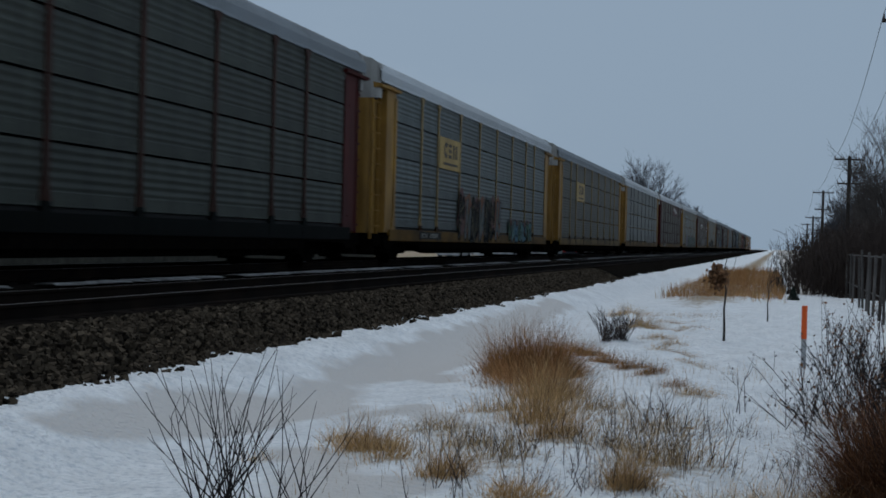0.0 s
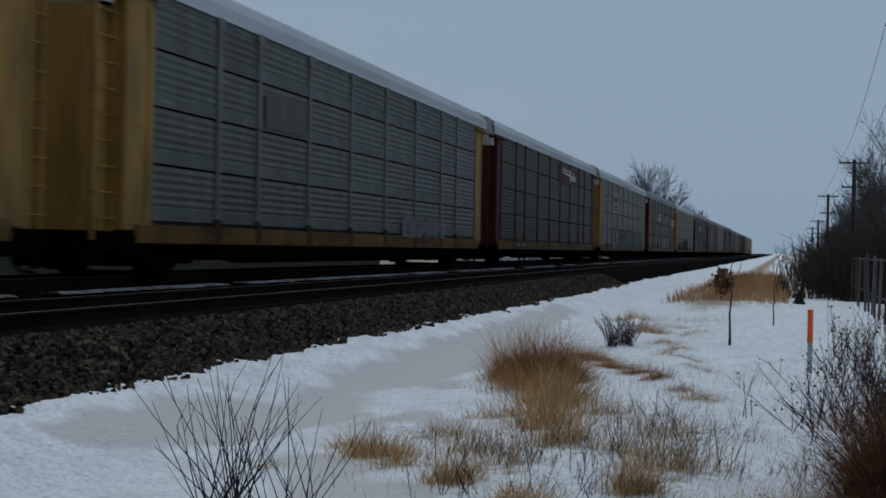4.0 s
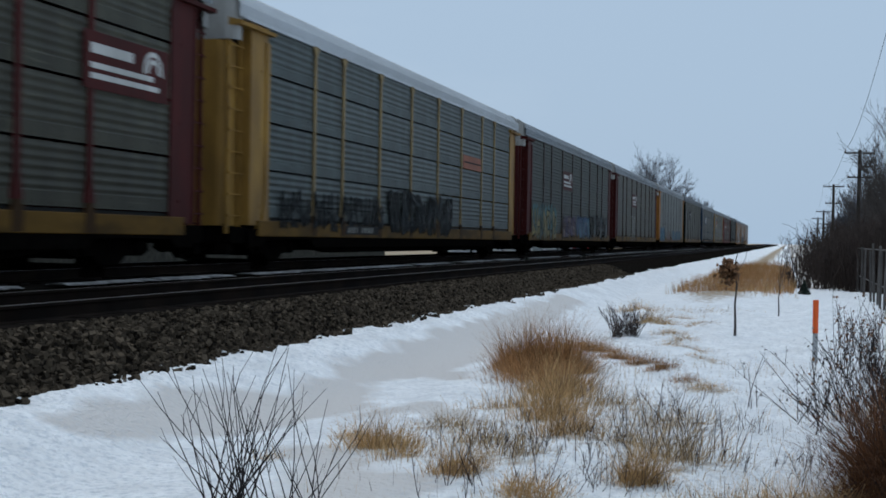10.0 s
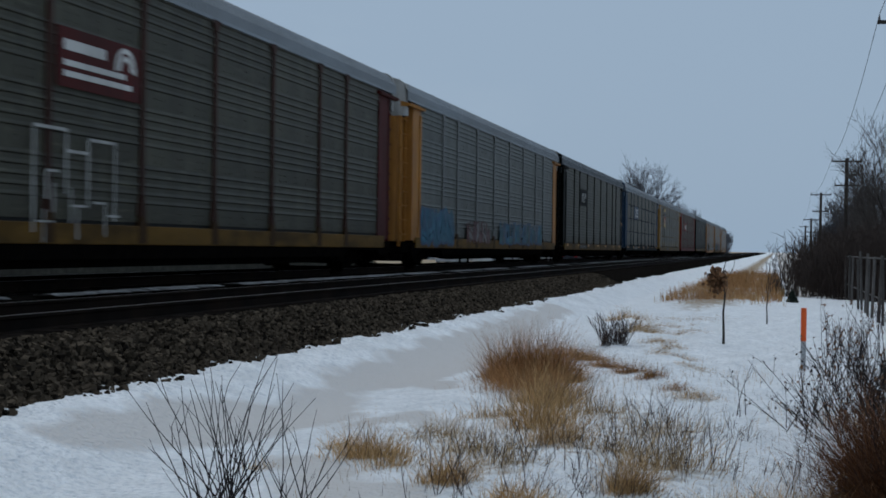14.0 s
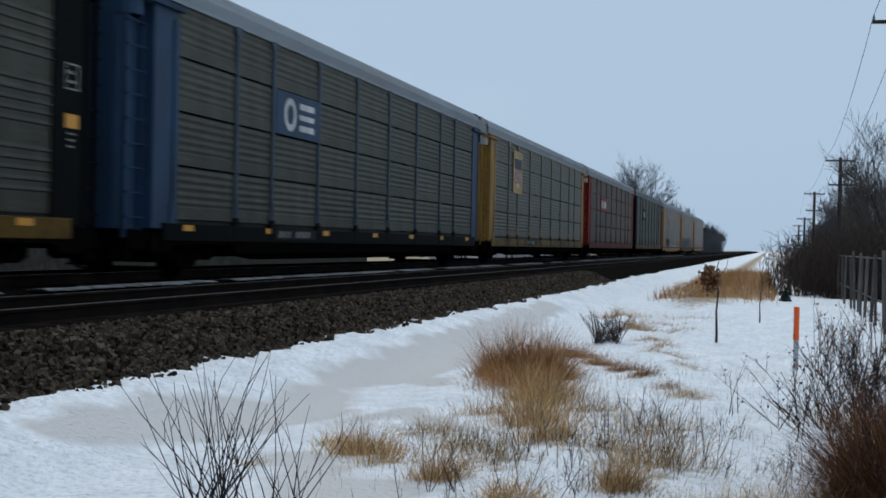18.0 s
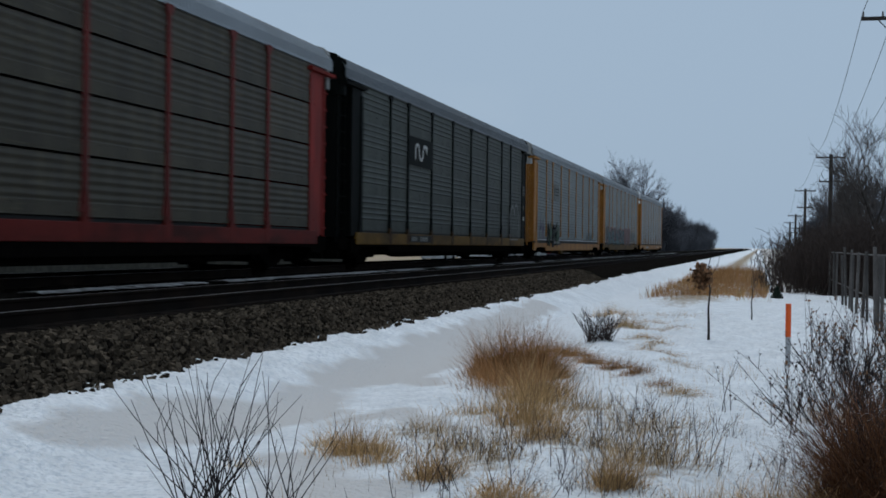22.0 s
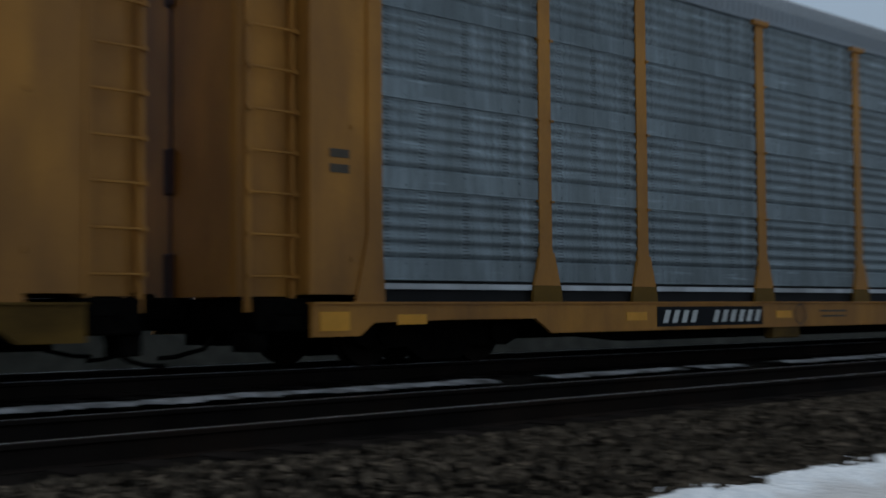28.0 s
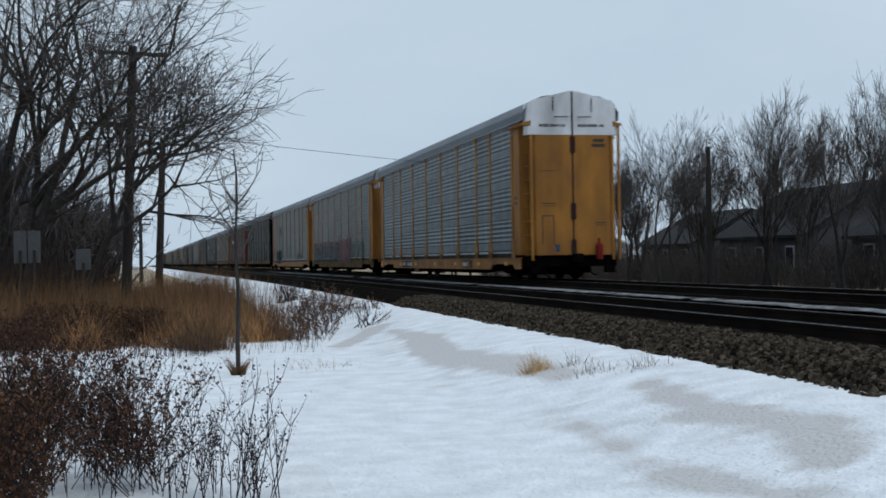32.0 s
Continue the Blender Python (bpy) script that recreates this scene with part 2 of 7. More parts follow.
# ---- plan ----
# grass tufts on the bank: x, y, width, height, blades, kind, share of dark stalks
TUFTS = [
        (-1.88, 10.6, 0.3, 0.6, 800, "straw", 0.1), (-1.6, 9.75, 0.28, 0.42, 700, "straw", 0.15), (-2.79, 8.8, 0.26, 0.40, 900, "straw", 0.1),
        (-2.5, 8.35, 0.2, 0.28, 350, "straw", 0.2), (-1.98, 7.8, 0.16, 0.38, 600, "straw", 0.05), (-1.75, 8.3, 0.35, 0.3, 420, "pale", 0.3),
        (-1.42, 7.3, 0.2, 0.26, 700, "straw", 0.05), (-0.86, 7.95, 0.14, 0.42, 700, "straw", 0.1), (-0.72, 8.7, 0.42, 0.62, 520, "pale", 0.35),
        (-2.15, 9.3, 0.3, 0.34, 420, "pale", 0.3), (-3.15, 9.2, 0.16, 0.22, 160, "straw", 0.1), (-3.4, 8.2, 0.14, 0.16, 120, "pale", 0.1),
        (-2.6, 17.0, 0.3, 0.3, 500, "rust", 0.25), (-2.3, 16.3, 0.24, 0.3, 700, "rust", 0.25), (-1.95, 15.5, 0.2, 0.26, 650, "rust", 0.25), (-1.6, 14.8, 0.2, 0.24, 600, "rust", 0.35), (-1.3, 14.1, 0.18, 0.22, 480, "rust", 0.4), (-1.0, 13.5, 0.16, 0.18, 300, "rust", 0.4), (-0.75, 13.0, 0.26, 0.18, 500, "straw", 0.3), (-2.3, 23.5, 0.35, 0.45, 700, "straw", 0.2), (-2.2, 13.0, 0.35, 0.4, 700, "rust", 0.2), (-2.55, 13.5, 0.42, 0.5, 1300, "rust", 0.1), (-2.2, 12.6, 0.3, 0.5, 500, "rust", 0.1),
        (-1.75, 20.2, 0.3, 0.16, 420, "straw", 0.2), (-1.5, 19.0, 0.3, 0.16, 420, "straw", 0.2), (-1.25, 17.8, 0.3, 0.15, 380, "straw", 0.25), (-1.0, 16.6, 0.28, 0.13, 260, "straw", 0.3), (-1.9, 25.0, 0.4, 0.18, 360, "straw", 0.2), (-1.5, 23.0, 0.4, 0.16, 300, "straw", 0.2), (-1.5, 11.3, 0.45, 0.34, 420, "pale", 0.4), (-0.9, 10.6, 0.5, 0.32, 420, "pale", 0.45), (-2.35, 11.2, 0.4, 0.34, 420, "straw", 0.35), (-2.6, 10.1, 0.35, 0.26, 320, "pale", 0.4),
        (-3.1, 27.8, 0.5, 0.42, 600, "straw", 0.1), (-2.1, 22.5, 0.6, 0.3, 420, "pale", 0.1), (-1.75, 27.5, 0.9, 0.24, 360, "pale", 0.1),
        (-0.3, 7.2, 0.4, 0.3, 700, "pale", 0.3), (0.15, 7.6, 0.4, 0.4, 900, "straw", 0.25), (0.9, 9.5, 0.6, 0.5, 420, "straw", 0.4), (0.8, 12.0, 0.5, 0.4, 300, "straw", 0.45), (-1.1, 9.4, 0.5, 0.4, 260, "pale", 0.5)]
# shallow ice in the ditch and on the trodden verge: lines of x, y, half width
ICE = [
    [(-4.86, 7.9, 0.08), (-4.72, 8.45, 0.26), (-4.57, 9.0, 0.38), (-4.43, 9.75, 0.44), (-4.24, 10.5, 0.5), (-4.0, 11.2, 0.42), (-4.35, 12.4, 0.2), (-4.45, 13.2, 0.24), (-4.2, 14.6, 0.46), (-4.2, 16.5, 0.56), (-4.35, 19.5, 0.46), (-4.6, 24.0, 0.3), (-4.8, 30.0, 0.2)],
    [(-4.1, 14.6, 0.32), (-3.4, 13.6, 0.2)], [(-3.6, 10.3, 0.12), (-3.1, 11.2, 0.2), (-2.6, 10.4, 0.14)],
    [(-3.3, 8.65, 0.12), (-2.95, 8.2, 0.24), (-2.6, 7.5, 0.34), (-2.35, 6.6, 0.42)], [(-2.8, 7.9, 0.2), (-2.2, 7.4, 0.16)],
    [(-4.2, -25.4, 0.1), (-4.25, -22.5, 0.26), (-4.0, -20.2, 0.34), (-3.8, -17.3, 0.15)],
    [(-4.0, -19.2, 0.3), (-4.25, -16.3, 0.32), (-4.3, -14.2, 0.16)], [(-4.62, -12.4, 0.08), (-4.45, -10.3, 0.24), (-4.65, -8.8, 0.28), (-4.2, -8.0, 0.26)],
    [(-3.6, -11.5, 0.05), (-3.4, -9.0, 0.12), (-3.7, -7.4, 0.16)], [(-3.0, -24.0, 0.25), (-4.2, -27.0, 0.3)]]

NEAR_X, FAR_X, FAR_Z = -7.94, -12.06, 0.11
BEND = 0.000148


def bend(y):
    """The line leaves the straight towards -y in a wide curve."""
    d = max(0.0, -y - 20.0)
    return BEND * d * d if d < 100 else BEND * (200 * d - 10000)


def fnoise(x, y, s, seed=0.0):
    return noise.noise((x * s, y * s, seed))


def toe_shift(y):
    """How much further up the ballast slope the snow reaches along -y."""
    return 0.34 * np.clip((-3.0 - y) / 3.0, 0.0, 1.0)


def ground_z(x, y):
    """Height of the snow: a bank at the ballast's foot, an iced ditch, low hummocks beyond it."""
    x = x - bend(y)
    h = -0.78
    if x < -16.5:
        return h + 0.06 * fnoise(x, y, 0.08, 3)
    k = min(1.0, max(0.0, -y / 5.0))
    toe = max(0.0, min(1.0, (-4.05 + 1.1 * k - x) / (1.25 + 1.3 * k)))
    toe = toe * toe * (3 - 2 * toe)
    h += (0.30 + 0.35 * float(toe_shift(y))) * toe
    h += toe * (1 - k) * (0.07 * fnoise(x, y, 1.3, 11) + 0.05 * fnoise(x, y, 3.6, 12))
    ditch = math.exp(-((x + 4.1) / 0.8) ** 2)
    h -= 0.06 * ditch * (1 - k)
    if x > -3.2:
        k = min(1.0, (x + 3.2) / 1.0) * (1.0 if y > 0 else 0.18)
        h += k * (0.11 * fnoise(x, y, 0.45, 1) + 0.05 * fnoise(x, y, 1.6, 2)) + 0.03 * k * math.exp(-((x + 1.4) / 0.7) ** 2)
    if 12 < y < 20:
        u = (17.5 - y) / 3.9
        h += 0.05 * math.exp(-((x + 2.9 - 1.95 * u) / 0.3) ** 2) * max(0.0, 1 - (y - 15.5) ** 2 / 9)
    if 13 < y < 34 and -3.4 < x < 1.2:
        # wind-blown ridges across the bank
        u = x + 0.36 * y + 0.35 * fnoise(x, y, 0.6, 8)
        f = math.sin(u * 4.6)
        w = min(1.0, (y - 13) / 3.0, (34 - y) / 8.0, (x + 3.4) / 0.6, (1.2 - x) / 0.6)
        h += 0.10 * w * (1 - abs(f)) * (0.6 + 0.9 * fnoise(x, y, 0.8, 9))
    h += 0.006 * fnoise(x, y, 2.5, 5)
    return h


def ice_amount(x, y):
    """About 0.5 along the rim of an ice sheet, more inside it, less outside."""
    x = x - bend(y)
    if x < -16.5:
        return 0.55
    a = 0.05
    if -30 < y < 30 and x < -1.5:
        for path in ICE:
            for (x0, y0, w0), (x1, y1, w1) in zip(path, path[1:]):
                dx, dy = x1 - x0, y1 - y0
                t = min(1.0, max(0.0, ((x - x0) * dx + (y - y0) * dy) / (dx * dx + dy * dy)))
                d = math.hypot(x - x0 - t * dx, y - y0 - t * dy)
                a = max(a, 0.5 + 0.9 * (w0 + t * (w1 - w0) - d))
    if y < 0:
        a = max(a, 0.40 * math.exp(-((x + 3.6) / 1.7) ** 2) * max(0.0, min(1.0, (-y - 4) / 4)) * max(0.0, min(1.0, (y + 34) / 10)))
    return a


def turf_amount(x, y):
    x = x - bend(y)
    a = 0.0
    if y > 28 and -4.0 < x < 0.2:
        a = 0.8 * min(1, (y - 28) / 8) * max(0.0, 1 - abs(x + 1.9) / 2.0)
    if y < -26 and x > -2.5:
        a = max(a, 0.9 * min(1, (-26 - y) / 3))
    if 6.5 < y < 24 and -4 < x < 1.5:
        # ground trodden bare round the tufts
        for tx, ty, tw, th, *_ in TUFTS:
            d = math.hypot(x - tx, (y - ty) * 0.8) / (tw * 1.5)
            if d < 1.6:
                a = max(a, 0.62 - 0.36 * d)
        if y < 12.5 and -2.3 < x < 0.6:
            a = max(a, 0.2)
    if x < -16.5:
        a = 0.95
    if y > 44 and x > 0.4:
        a = 0.55
    if y < -45 and x > 0:
        a = 0.7
    return a


def crust_amount(x, y):
    """Coarse refrozen crust on the open bank ahead, smooth snow elsewhere and on the ice."""
    near = max(0.05, min(1.0, (y - 0.5) / 4.5, (70 - y) / 20))
    return near * max(0.0, min(1.0, 1.0 - 2.2 * (ice_amount(x, y) - 0.3)))


def steps(stops):
    out = []
    for (a, b, d) in stops:
        k = max(1, round((b - a) / d))
        out += [a + (b - a) * i / k for i in range(k)]
    return out + [stops[-1][1]]


def build_ground():
    xs = steps([(-2400, -400, 400), (-400, -60, 40), (-60, -18, 3), (-18, -5.6, 1.5), (-5.6, 3.0, 0.14), (3.0, 12, 0.8), (12, 60, 8), (60, 400, 60), (400, 2400, 400)])
    ys = steps([(-2400, -400, 400), (-400, -80, 16), (-80, -40, 2), (-40, -4, 0.2), (-4, 4, 0.4), (4, 30, 0.16), (30, 60, 0.6), (60, 160, 4), (160, 400, 24), (400, 2400, 400)])
    verts = [(x + (bend(y) if -30 < x < 12 else 0.0), y, ground_z(x + (bend(y) if -30 < x < 12 else 0), y)) for y in ys for x in xs]
    w = len(xs)
    faces = [(j * w + i, j * w + i + 1, (j + 1) * w + i + 1, (j + 1) * w + i) for j in range(len(ys) - 1) for i in range(w - 1)]
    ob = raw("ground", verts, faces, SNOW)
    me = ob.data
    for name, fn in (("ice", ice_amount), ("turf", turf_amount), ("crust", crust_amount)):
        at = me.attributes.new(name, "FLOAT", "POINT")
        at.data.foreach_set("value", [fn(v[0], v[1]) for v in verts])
    me.shade_smooth()
    tagged(ob, "snow-covered ground with patches of grey ice and dead turf", "ground", kind="structure")


build_ground()

YS = steps([(-900, -300, 30), (-300, -20, 10), (-20, 900, 40)])


def sweep(name, pts, x0, z0, material, ys=None, closed=True, parent=None, label=""):
    """Push a cross-section of (x, z) points along the railway line."""
    ys = ys or YS
    k = len(pts)
    verts = [(x0 + p[0] + bend(y), y, z0 + p[1]) for y in ys for p in pts]
    faces = []
    for j in range(len(ys) - 1):
        for i in range(k if closed else k - 1):
            a, b = j * k + i, j * k + (i + 1) % k
            faces.append((a, b, b + k, a + k))
    return raw(name, verts, faces, material, parent, label)


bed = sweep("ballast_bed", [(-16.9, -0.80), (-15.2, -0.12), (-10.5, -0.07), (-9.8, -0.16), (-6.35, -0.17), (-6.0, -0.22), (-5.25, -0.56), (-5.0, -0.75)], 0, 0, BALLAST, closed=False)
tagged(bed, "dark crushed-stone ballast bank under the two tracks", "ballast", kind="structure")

RAIL = [(-0.075, -0.175), (0.075, -0.175), (0.075, -0.162), (0.012, -0.145), (0.012, -0.045), (0.037, -0.032), (0.037, -0.006), (0.03, -0.001), (-0.03, -0.001), (-0.037, -0.006), (-0.037, -0.032), (-0.012, -0.045), (-0.012, -0.145), (-0.075, -0.162)]
HEAD = [(-0.012, 0.0), (0.012, 0.0), (0.012, 0.002), (-0.012, 0.002)]
for track, (tx, tz, words) in {"near": (NEAR_X, 0.0, "empty rail track on dark ties, snow between its rails"), "far": (FAR_X, FAR_Z, "rail track that carries the train")}.items():
    tr = thing("railway_track", words, "railway track", kind="structure")
    for s in (-0.755, 0.755):
        r = sweep("rail", RAIL, tx + s, tz, RAIL_STEEL, parent=tr, label="rusty steel rail")
        sweep("running_surface", HEAD, tx + s, tz, RAIL_HEAD, parent=r, label="bright worn rail head")

# ---- the train: covered two- and three-deck car carriers ----
def sheet_material(name, color, rough=0.5, metal=0.4, stain=(0.07, 0.05, 0.04), stain_amt=0.45, holes=0.75):
    """Galvanised side sheet: rain streaks, dirt and columns of small punched slots."""
    m = mat(name, color, rough, metal, var=0.30, scale=1.6, fine=60, bump=0.1, dirt=stain, dirt_amt=stain_amt + 0.12, per_object=0.16, stretch=(1, 3.0, 0.6))
    n, l = m.node_tree.nodes, m.node_tree.links
    b = n["Principled BSDF"]
    src = b.inputs["Base Color"].links[0].from_socket
    co = n.new("ShaderNodeTexCoord")
    sp = n.new("ShaderNodeSeparateXYZ")
    l.new(co.outputs["Object"], sp.inputs[0])

    def op(kind, a, v=None, c=None):
        q = n.new("ShaderNodeMath")
        q.operation = kind
        for i, s in enumerate((a, v, c)):
            if s is None:
                continue
            if isinstance(s, (int, float)):
                q.inputs[i].default_value = s
            else:
                l.new(s, q.inputs[i])
        return q.outputs[0]
    mp = n.new("ShaderNodeMapping")
    mp.inputs["Scale"].default_value = (1, 0.45, 6.5)
    sc = n.new("ShaderNodeTexNoise")
    sc.inputs["Scale"].default_value, sc.inputs["Detail"].default_value = 2.2, 7
    oi = n.new("ShaderNodeObjectInfo")
    l.new(co.outputs["Object"], mp.inputs[0])
    part_shift = n.new("ShaderNodeMath")
    part_shift.operation, part_shift.inputs[1].default_value = "MULTIPLY", 60.0
    l.new(oi.outputs["Random"], part_shift.inputs[0])
    shift = n.new("ShaderNodeVectorMath")
    l.new(mp.outputs[0], shift.inputs[0])
    l.new(part_shift.outputs[0], shift.inputs[1])
    l.new(shift.outputs[0], sc.inputs["Vector"])
    rub = n.new("ShaderNodeMapRange")
    rub.inputs[1].default_value, rub.inputs[2].default_value, rub.inputs[4].default_value = 0.60, 0.74, 0.55
    l.new(sc.outputs[0], rub.inputs[0])
    worn = n.new("ShaderNodeMix")
    worn.data_type = "RGBA"
    worn.inputs[7].default_value = (*(min(0.6, 2.3 * v) for v in color), 1)
    l.new(rub.outputs[0], worn.inputs[0])
    l.new(src, worn.inputs[6])
    src = worn.outputs[2]
    run_map, run, run_amt = n.new("ShaderNodeMapping"), n.new("ShaderNodeTexNoise"), n.new("ShaderNodeMapRange")
    run_map.inputs["Scale"].default_value = (1, 2.6, 0.22)
    run.inputs["Scale"].default_value, run.inputs["Detail"].default_value, run.inputs["Roughness"].default_value = 2.4, 7, 0.65
    run_amt.inputs[1].default_value, run_amt.inputs[2].default_value, run_amt.inputs[4].default_value = 0.44, 0.66, 0.2 + 0.9 * stain_amt
    run_at = n.new("ShaderNodeVectorMath")
    l.new(co.outputs["Object"], run_map.inputs[0])
    l.new(run_map.outputs[0], run_at.inputs[0])
    l.new(part_shift.outputs[0], run_at.inputs[1])
    l.new(run_at.outputs[0], run.inputs["Vector"])
    l.new(run.outputs[0], run_amt.inputs[0])
    streak = n.new("ShaderNodeMix")
    streak.data_type = "RGBA"
    streak.inputs[7].default_value = (*(0.6 * v + 0.4 * w for v, w in zip(stain, color)), 1)
    l.new(run_amt.outputs[0], streak.inputs[0])
    l.new(src, streak.inputs[6])
    src = streak.outputs[2]
    heavy = op("LESS_THAN", op("ABSOLUTE", op("WRAP", sp.outputs[1], 0.34, -0.34)), 0.055)
    heavy = op("MAXIMUM", heavy, op("COMPARE", op("ABSOLUTE", sp.outputs[1]), 1.22, 0.035))
    light = op("LESS_THAN", op("ABSOLUTE", op("WRAP", sp.outputs[1], 0.0567, -0.0567)), 0.010)
    col = op("MAXIMUM", op("MULTIPLY", heavy, 0.85), op("MULTIPLY", light, 0.45))
    dash = op("LESS_THAN", op("ABSOLUTE", op("WRAP", sp.outputs[2], 0.02, -0.02)), 0.0085)
    below = op("GREATER_THAN", sp.outputs[2], -0.26)
    mask = op("MULTIPLY", op("MULTIPLY", op("MULTIPLY", col, dash), below), holes)
    mx = n.new("ShaderNodeMix")
    mx.data_type = "RGBA"
    mx.inputs[7].default_value = (0.03, 0.03, 0.032, 1)
    l.new(mask, mx.inputs[0])
    l.new(src, mx.inputs[6])
    l.new(mx.outputs[2], b.inputs["Base Color"])
    return m


def paint(name, c, **k):
    o = dict(rough=0.6, var=0.16, scale=2.2, fine=35, bump=0.08, dirt=(0.05, 0.035, 0.025), dirt_amt=0.5, stretch=(1, 1, 0.4))
    o.update(k)
    return mat(name, c, **o)


SHEET = {
    "new": sheet_material("bright_side_sheet", (0.186, 0.219, 0.233), stain=(0.09, 0.102, 0.102), stain_amt=0.4),
    "mid": sheet_material("dull_side_sheet", (0.140, 0.164, 0.166), stain=(0.06, 0.066, 0.062), stain_amt=0.4),
    "grey": sheet_material("grey_side_sheet", (0.092, 0.101, 0.090), stain=(0.040, 0.035, 0.027)),
    "blue": sheet_material("blue_grey_side_sheet", (0.074, 0.092, 0.089), stain=(0.036, 0.035, 0.028), stain_amt=0.35),
    "olive": sheet_material("weathered_side_sheet", (0.058, 0.056, 0.038), 0.55, 0.35, stain=(0.024, 0.018, 0.013)),
    "tan": sheet_material("tan_side_sheet", (0.074, 0.074, 0.053), stain=(0.033, 0.027, 0.018)),
    "brown": sheet_material("brown_side_sheet", (0.051, 0.043, 0.027), 0.6, 0.25, stain=(0.018, 0.013, 0.010)),
    "dark": sheet_material("dark_side_sheet", (0.042, 0.048, 0.038), 0.6, 0.25, stain=(0.016, 0.017, 0.016)),
}
PAINT = {
    "yellow": paint("car_yellow", (0.35, 0.148, 0.023), dirt=(0.09, 0.04, 0.018), dirt_amt=0.55),
    "old_yellow": paint("old_yellow", (0.30, 0.165, 0.032), dirt=(0.07, 0.035, 0.012), dirt_amt=0.7),
    "sill_yellow": paint("worn_yellow_sill", (0.135, 0.088, 0.030), dirt=(0.03, 0.02, 0.01), dirt_amt=0.8, scale=2.5, spec=0.08, stretch=(1, 0.6, 1.6)),
    "sill_red": paint("dirty_red_sill", (0.10, 0.013, 0.010), dirt=(0.025, 0.008, 0.006), dirt_amt=0.8, scale=2.5, spec=0.08, stretch=(1, 0.6, 1.6)),
    "dull_red": paint("dull_red_post", (0.115, 0.016, 0.013), dirt=(0.03, 0.012, 0.010), dirt_amt=0.7, spec=0.12),
    "dull_oxide": paint("dull_oxide_post", (0.042, 0.018, 0.013), dirt=(0.02, 0.014, 0.01), dirt_amt=0.7, spec=0.1),
    "faded_blue": paint("faded_blue_post", (0.030, 0.052, 0.078), dirt=(0.04, 0.036, 0.03), dirt_amt=0.6),
    "faded": paint("faded_post", (0.085, 0.078, 0.060), dirt=(0.05, 0.03, 0.02), dirt_amt=0.7),
    "dim_yellow": paint("dim_yellow", (0.245, 0.17, 0.07), dirt_amt=0.6),
    "pale": paint("pale_grey_post", (0.13, 0.135, 0.135)),
    "oxide": paint("oxide_red", (0.064, 0.011, 0.010), spec=0.10, dirt=(0.022, 0.009, 0.008)),
    "red": paint("signal_red", (0.20, 0.016, 0.012), dirt=(0.05, 0.012, 0.010), dirt_amt=0.7, spec=0.12),
    "blue": paint("car_blue", (0.012, 0.040, 0.088), dirt=(0.008, 0.011, 0.016)),
    "black": paint("blackish_green", (0.0035, 0.0045, 0.0042), spec=0.03, dirt=(0.005, 0.0046, 0.004)),
    "brown": paint("brown_post", (0.034, 0.020, 0.016), dirt=(0.014, 0.010, 0.009)),
    "sill_brown": paint("dirty_yellow_sill", (0.115, 0.062, 0.012), dirt=(0.022, 0.013, 0.005), dirt_amt=0.75, scale=2.5, spec=0.08, stretch=(1, 0.6, 1.6)),
}
ROOF_GREY = mat("roof_sheet", (0.22, 0.245, 0.27), 0.6, 0.3, var=0.15, scale=1.0, dirt=(0.15, 0.14, 0.13), dirt_amt=0.4, stretch=(1, 0.4, 1))
ROOF_DARK = mat("dark_roof_sheet", (0.12, 0.134, 0.15), 0.6, 0.3, var=0.15, scale=1.0, dirt=(0.08, 0.075, 0.07), dirt_amt=0.4, stretch=(1, 0.4, 1))
ROOF_PALE = mat("pale_roof_sheet", (0.46, 0.49, 0.52), 0.6, 0.2, var=0.12, scale=1.0, dirt=(0.25, 0.25, 0.25), dirt_amt=0.4, stretch=(1, 0.4, 1))
OLD_CAP = paint("weathered_end_cap", (0.30, 0.30, 0.29), dirt=(0.08, 0.06, 0.045), dirt_amt=0.85)
END_WHITE = paint("white_end_cap", (0.72, 0.73, 0.74), dirt=(0.24, 0.22, 0.2), dirt_amt=0.5)
# Grimy steel set near black, so its colour also carries the shade under cars.
SHADED_GRIME = mat("underframe_shaded_grime", (0.0042, 0.0037, 0.0033), 0.97, var=0.4, scale=5, spec=0.0)
LOCK_RED = paint("dark_lock_bars", (0.035, 0.010, 0.009))
STUB = paint("rusty_post_stub", (0.045, 0.024, 0.011), dirt=(0.012, 0.009, 0.007), dirt_amt=0.7, spec=0.05)
STRIP = paint("lower_strip", (0.012, 0.012, 0.012), dirt=(0.006, 0.005, 0.005), spec=0.1)
EDGE = paint("bare_edge_rail", (0.50, 0.52, 0.54), dirt_amt=0.5)
REFLECT = paint("yellow_reflector", (0.62, 0.27, 0.02), dirt_amt=0.15, rough=0.35)
BLACK_PLATE = paint("black_plate", (0.007, 0.007, 0.008), dirt_amt=0.1, dirt=(0.02, 0.016, 0.012), spec=0.1)
WHITE_MARK = paint("white_marking", (0.52, 0.52, 0.50), dirt_amt=0.25)
WORN_MARK = paint("worn_white_marking", (0.30, 0.30, 0.28), dirt_amt=0.6)
DARK_MARK = paint("dark_marking", (0.06, 0.045, 0.03), dirt_amt=0.1)
EMBLEM_YELLOW = paint("emblem_yellow", (0.40, 0.27, 0.085), dirt_amt=0.35)
EMBLEM_RED = paint("emblem_red", (0.26, 0.03, 0.03), dirt_amt=0.3)
EMBLEM_BLUE = paint("emblem_blue", (0.014, 0.018, 0.045), dirt_amt=0.2)
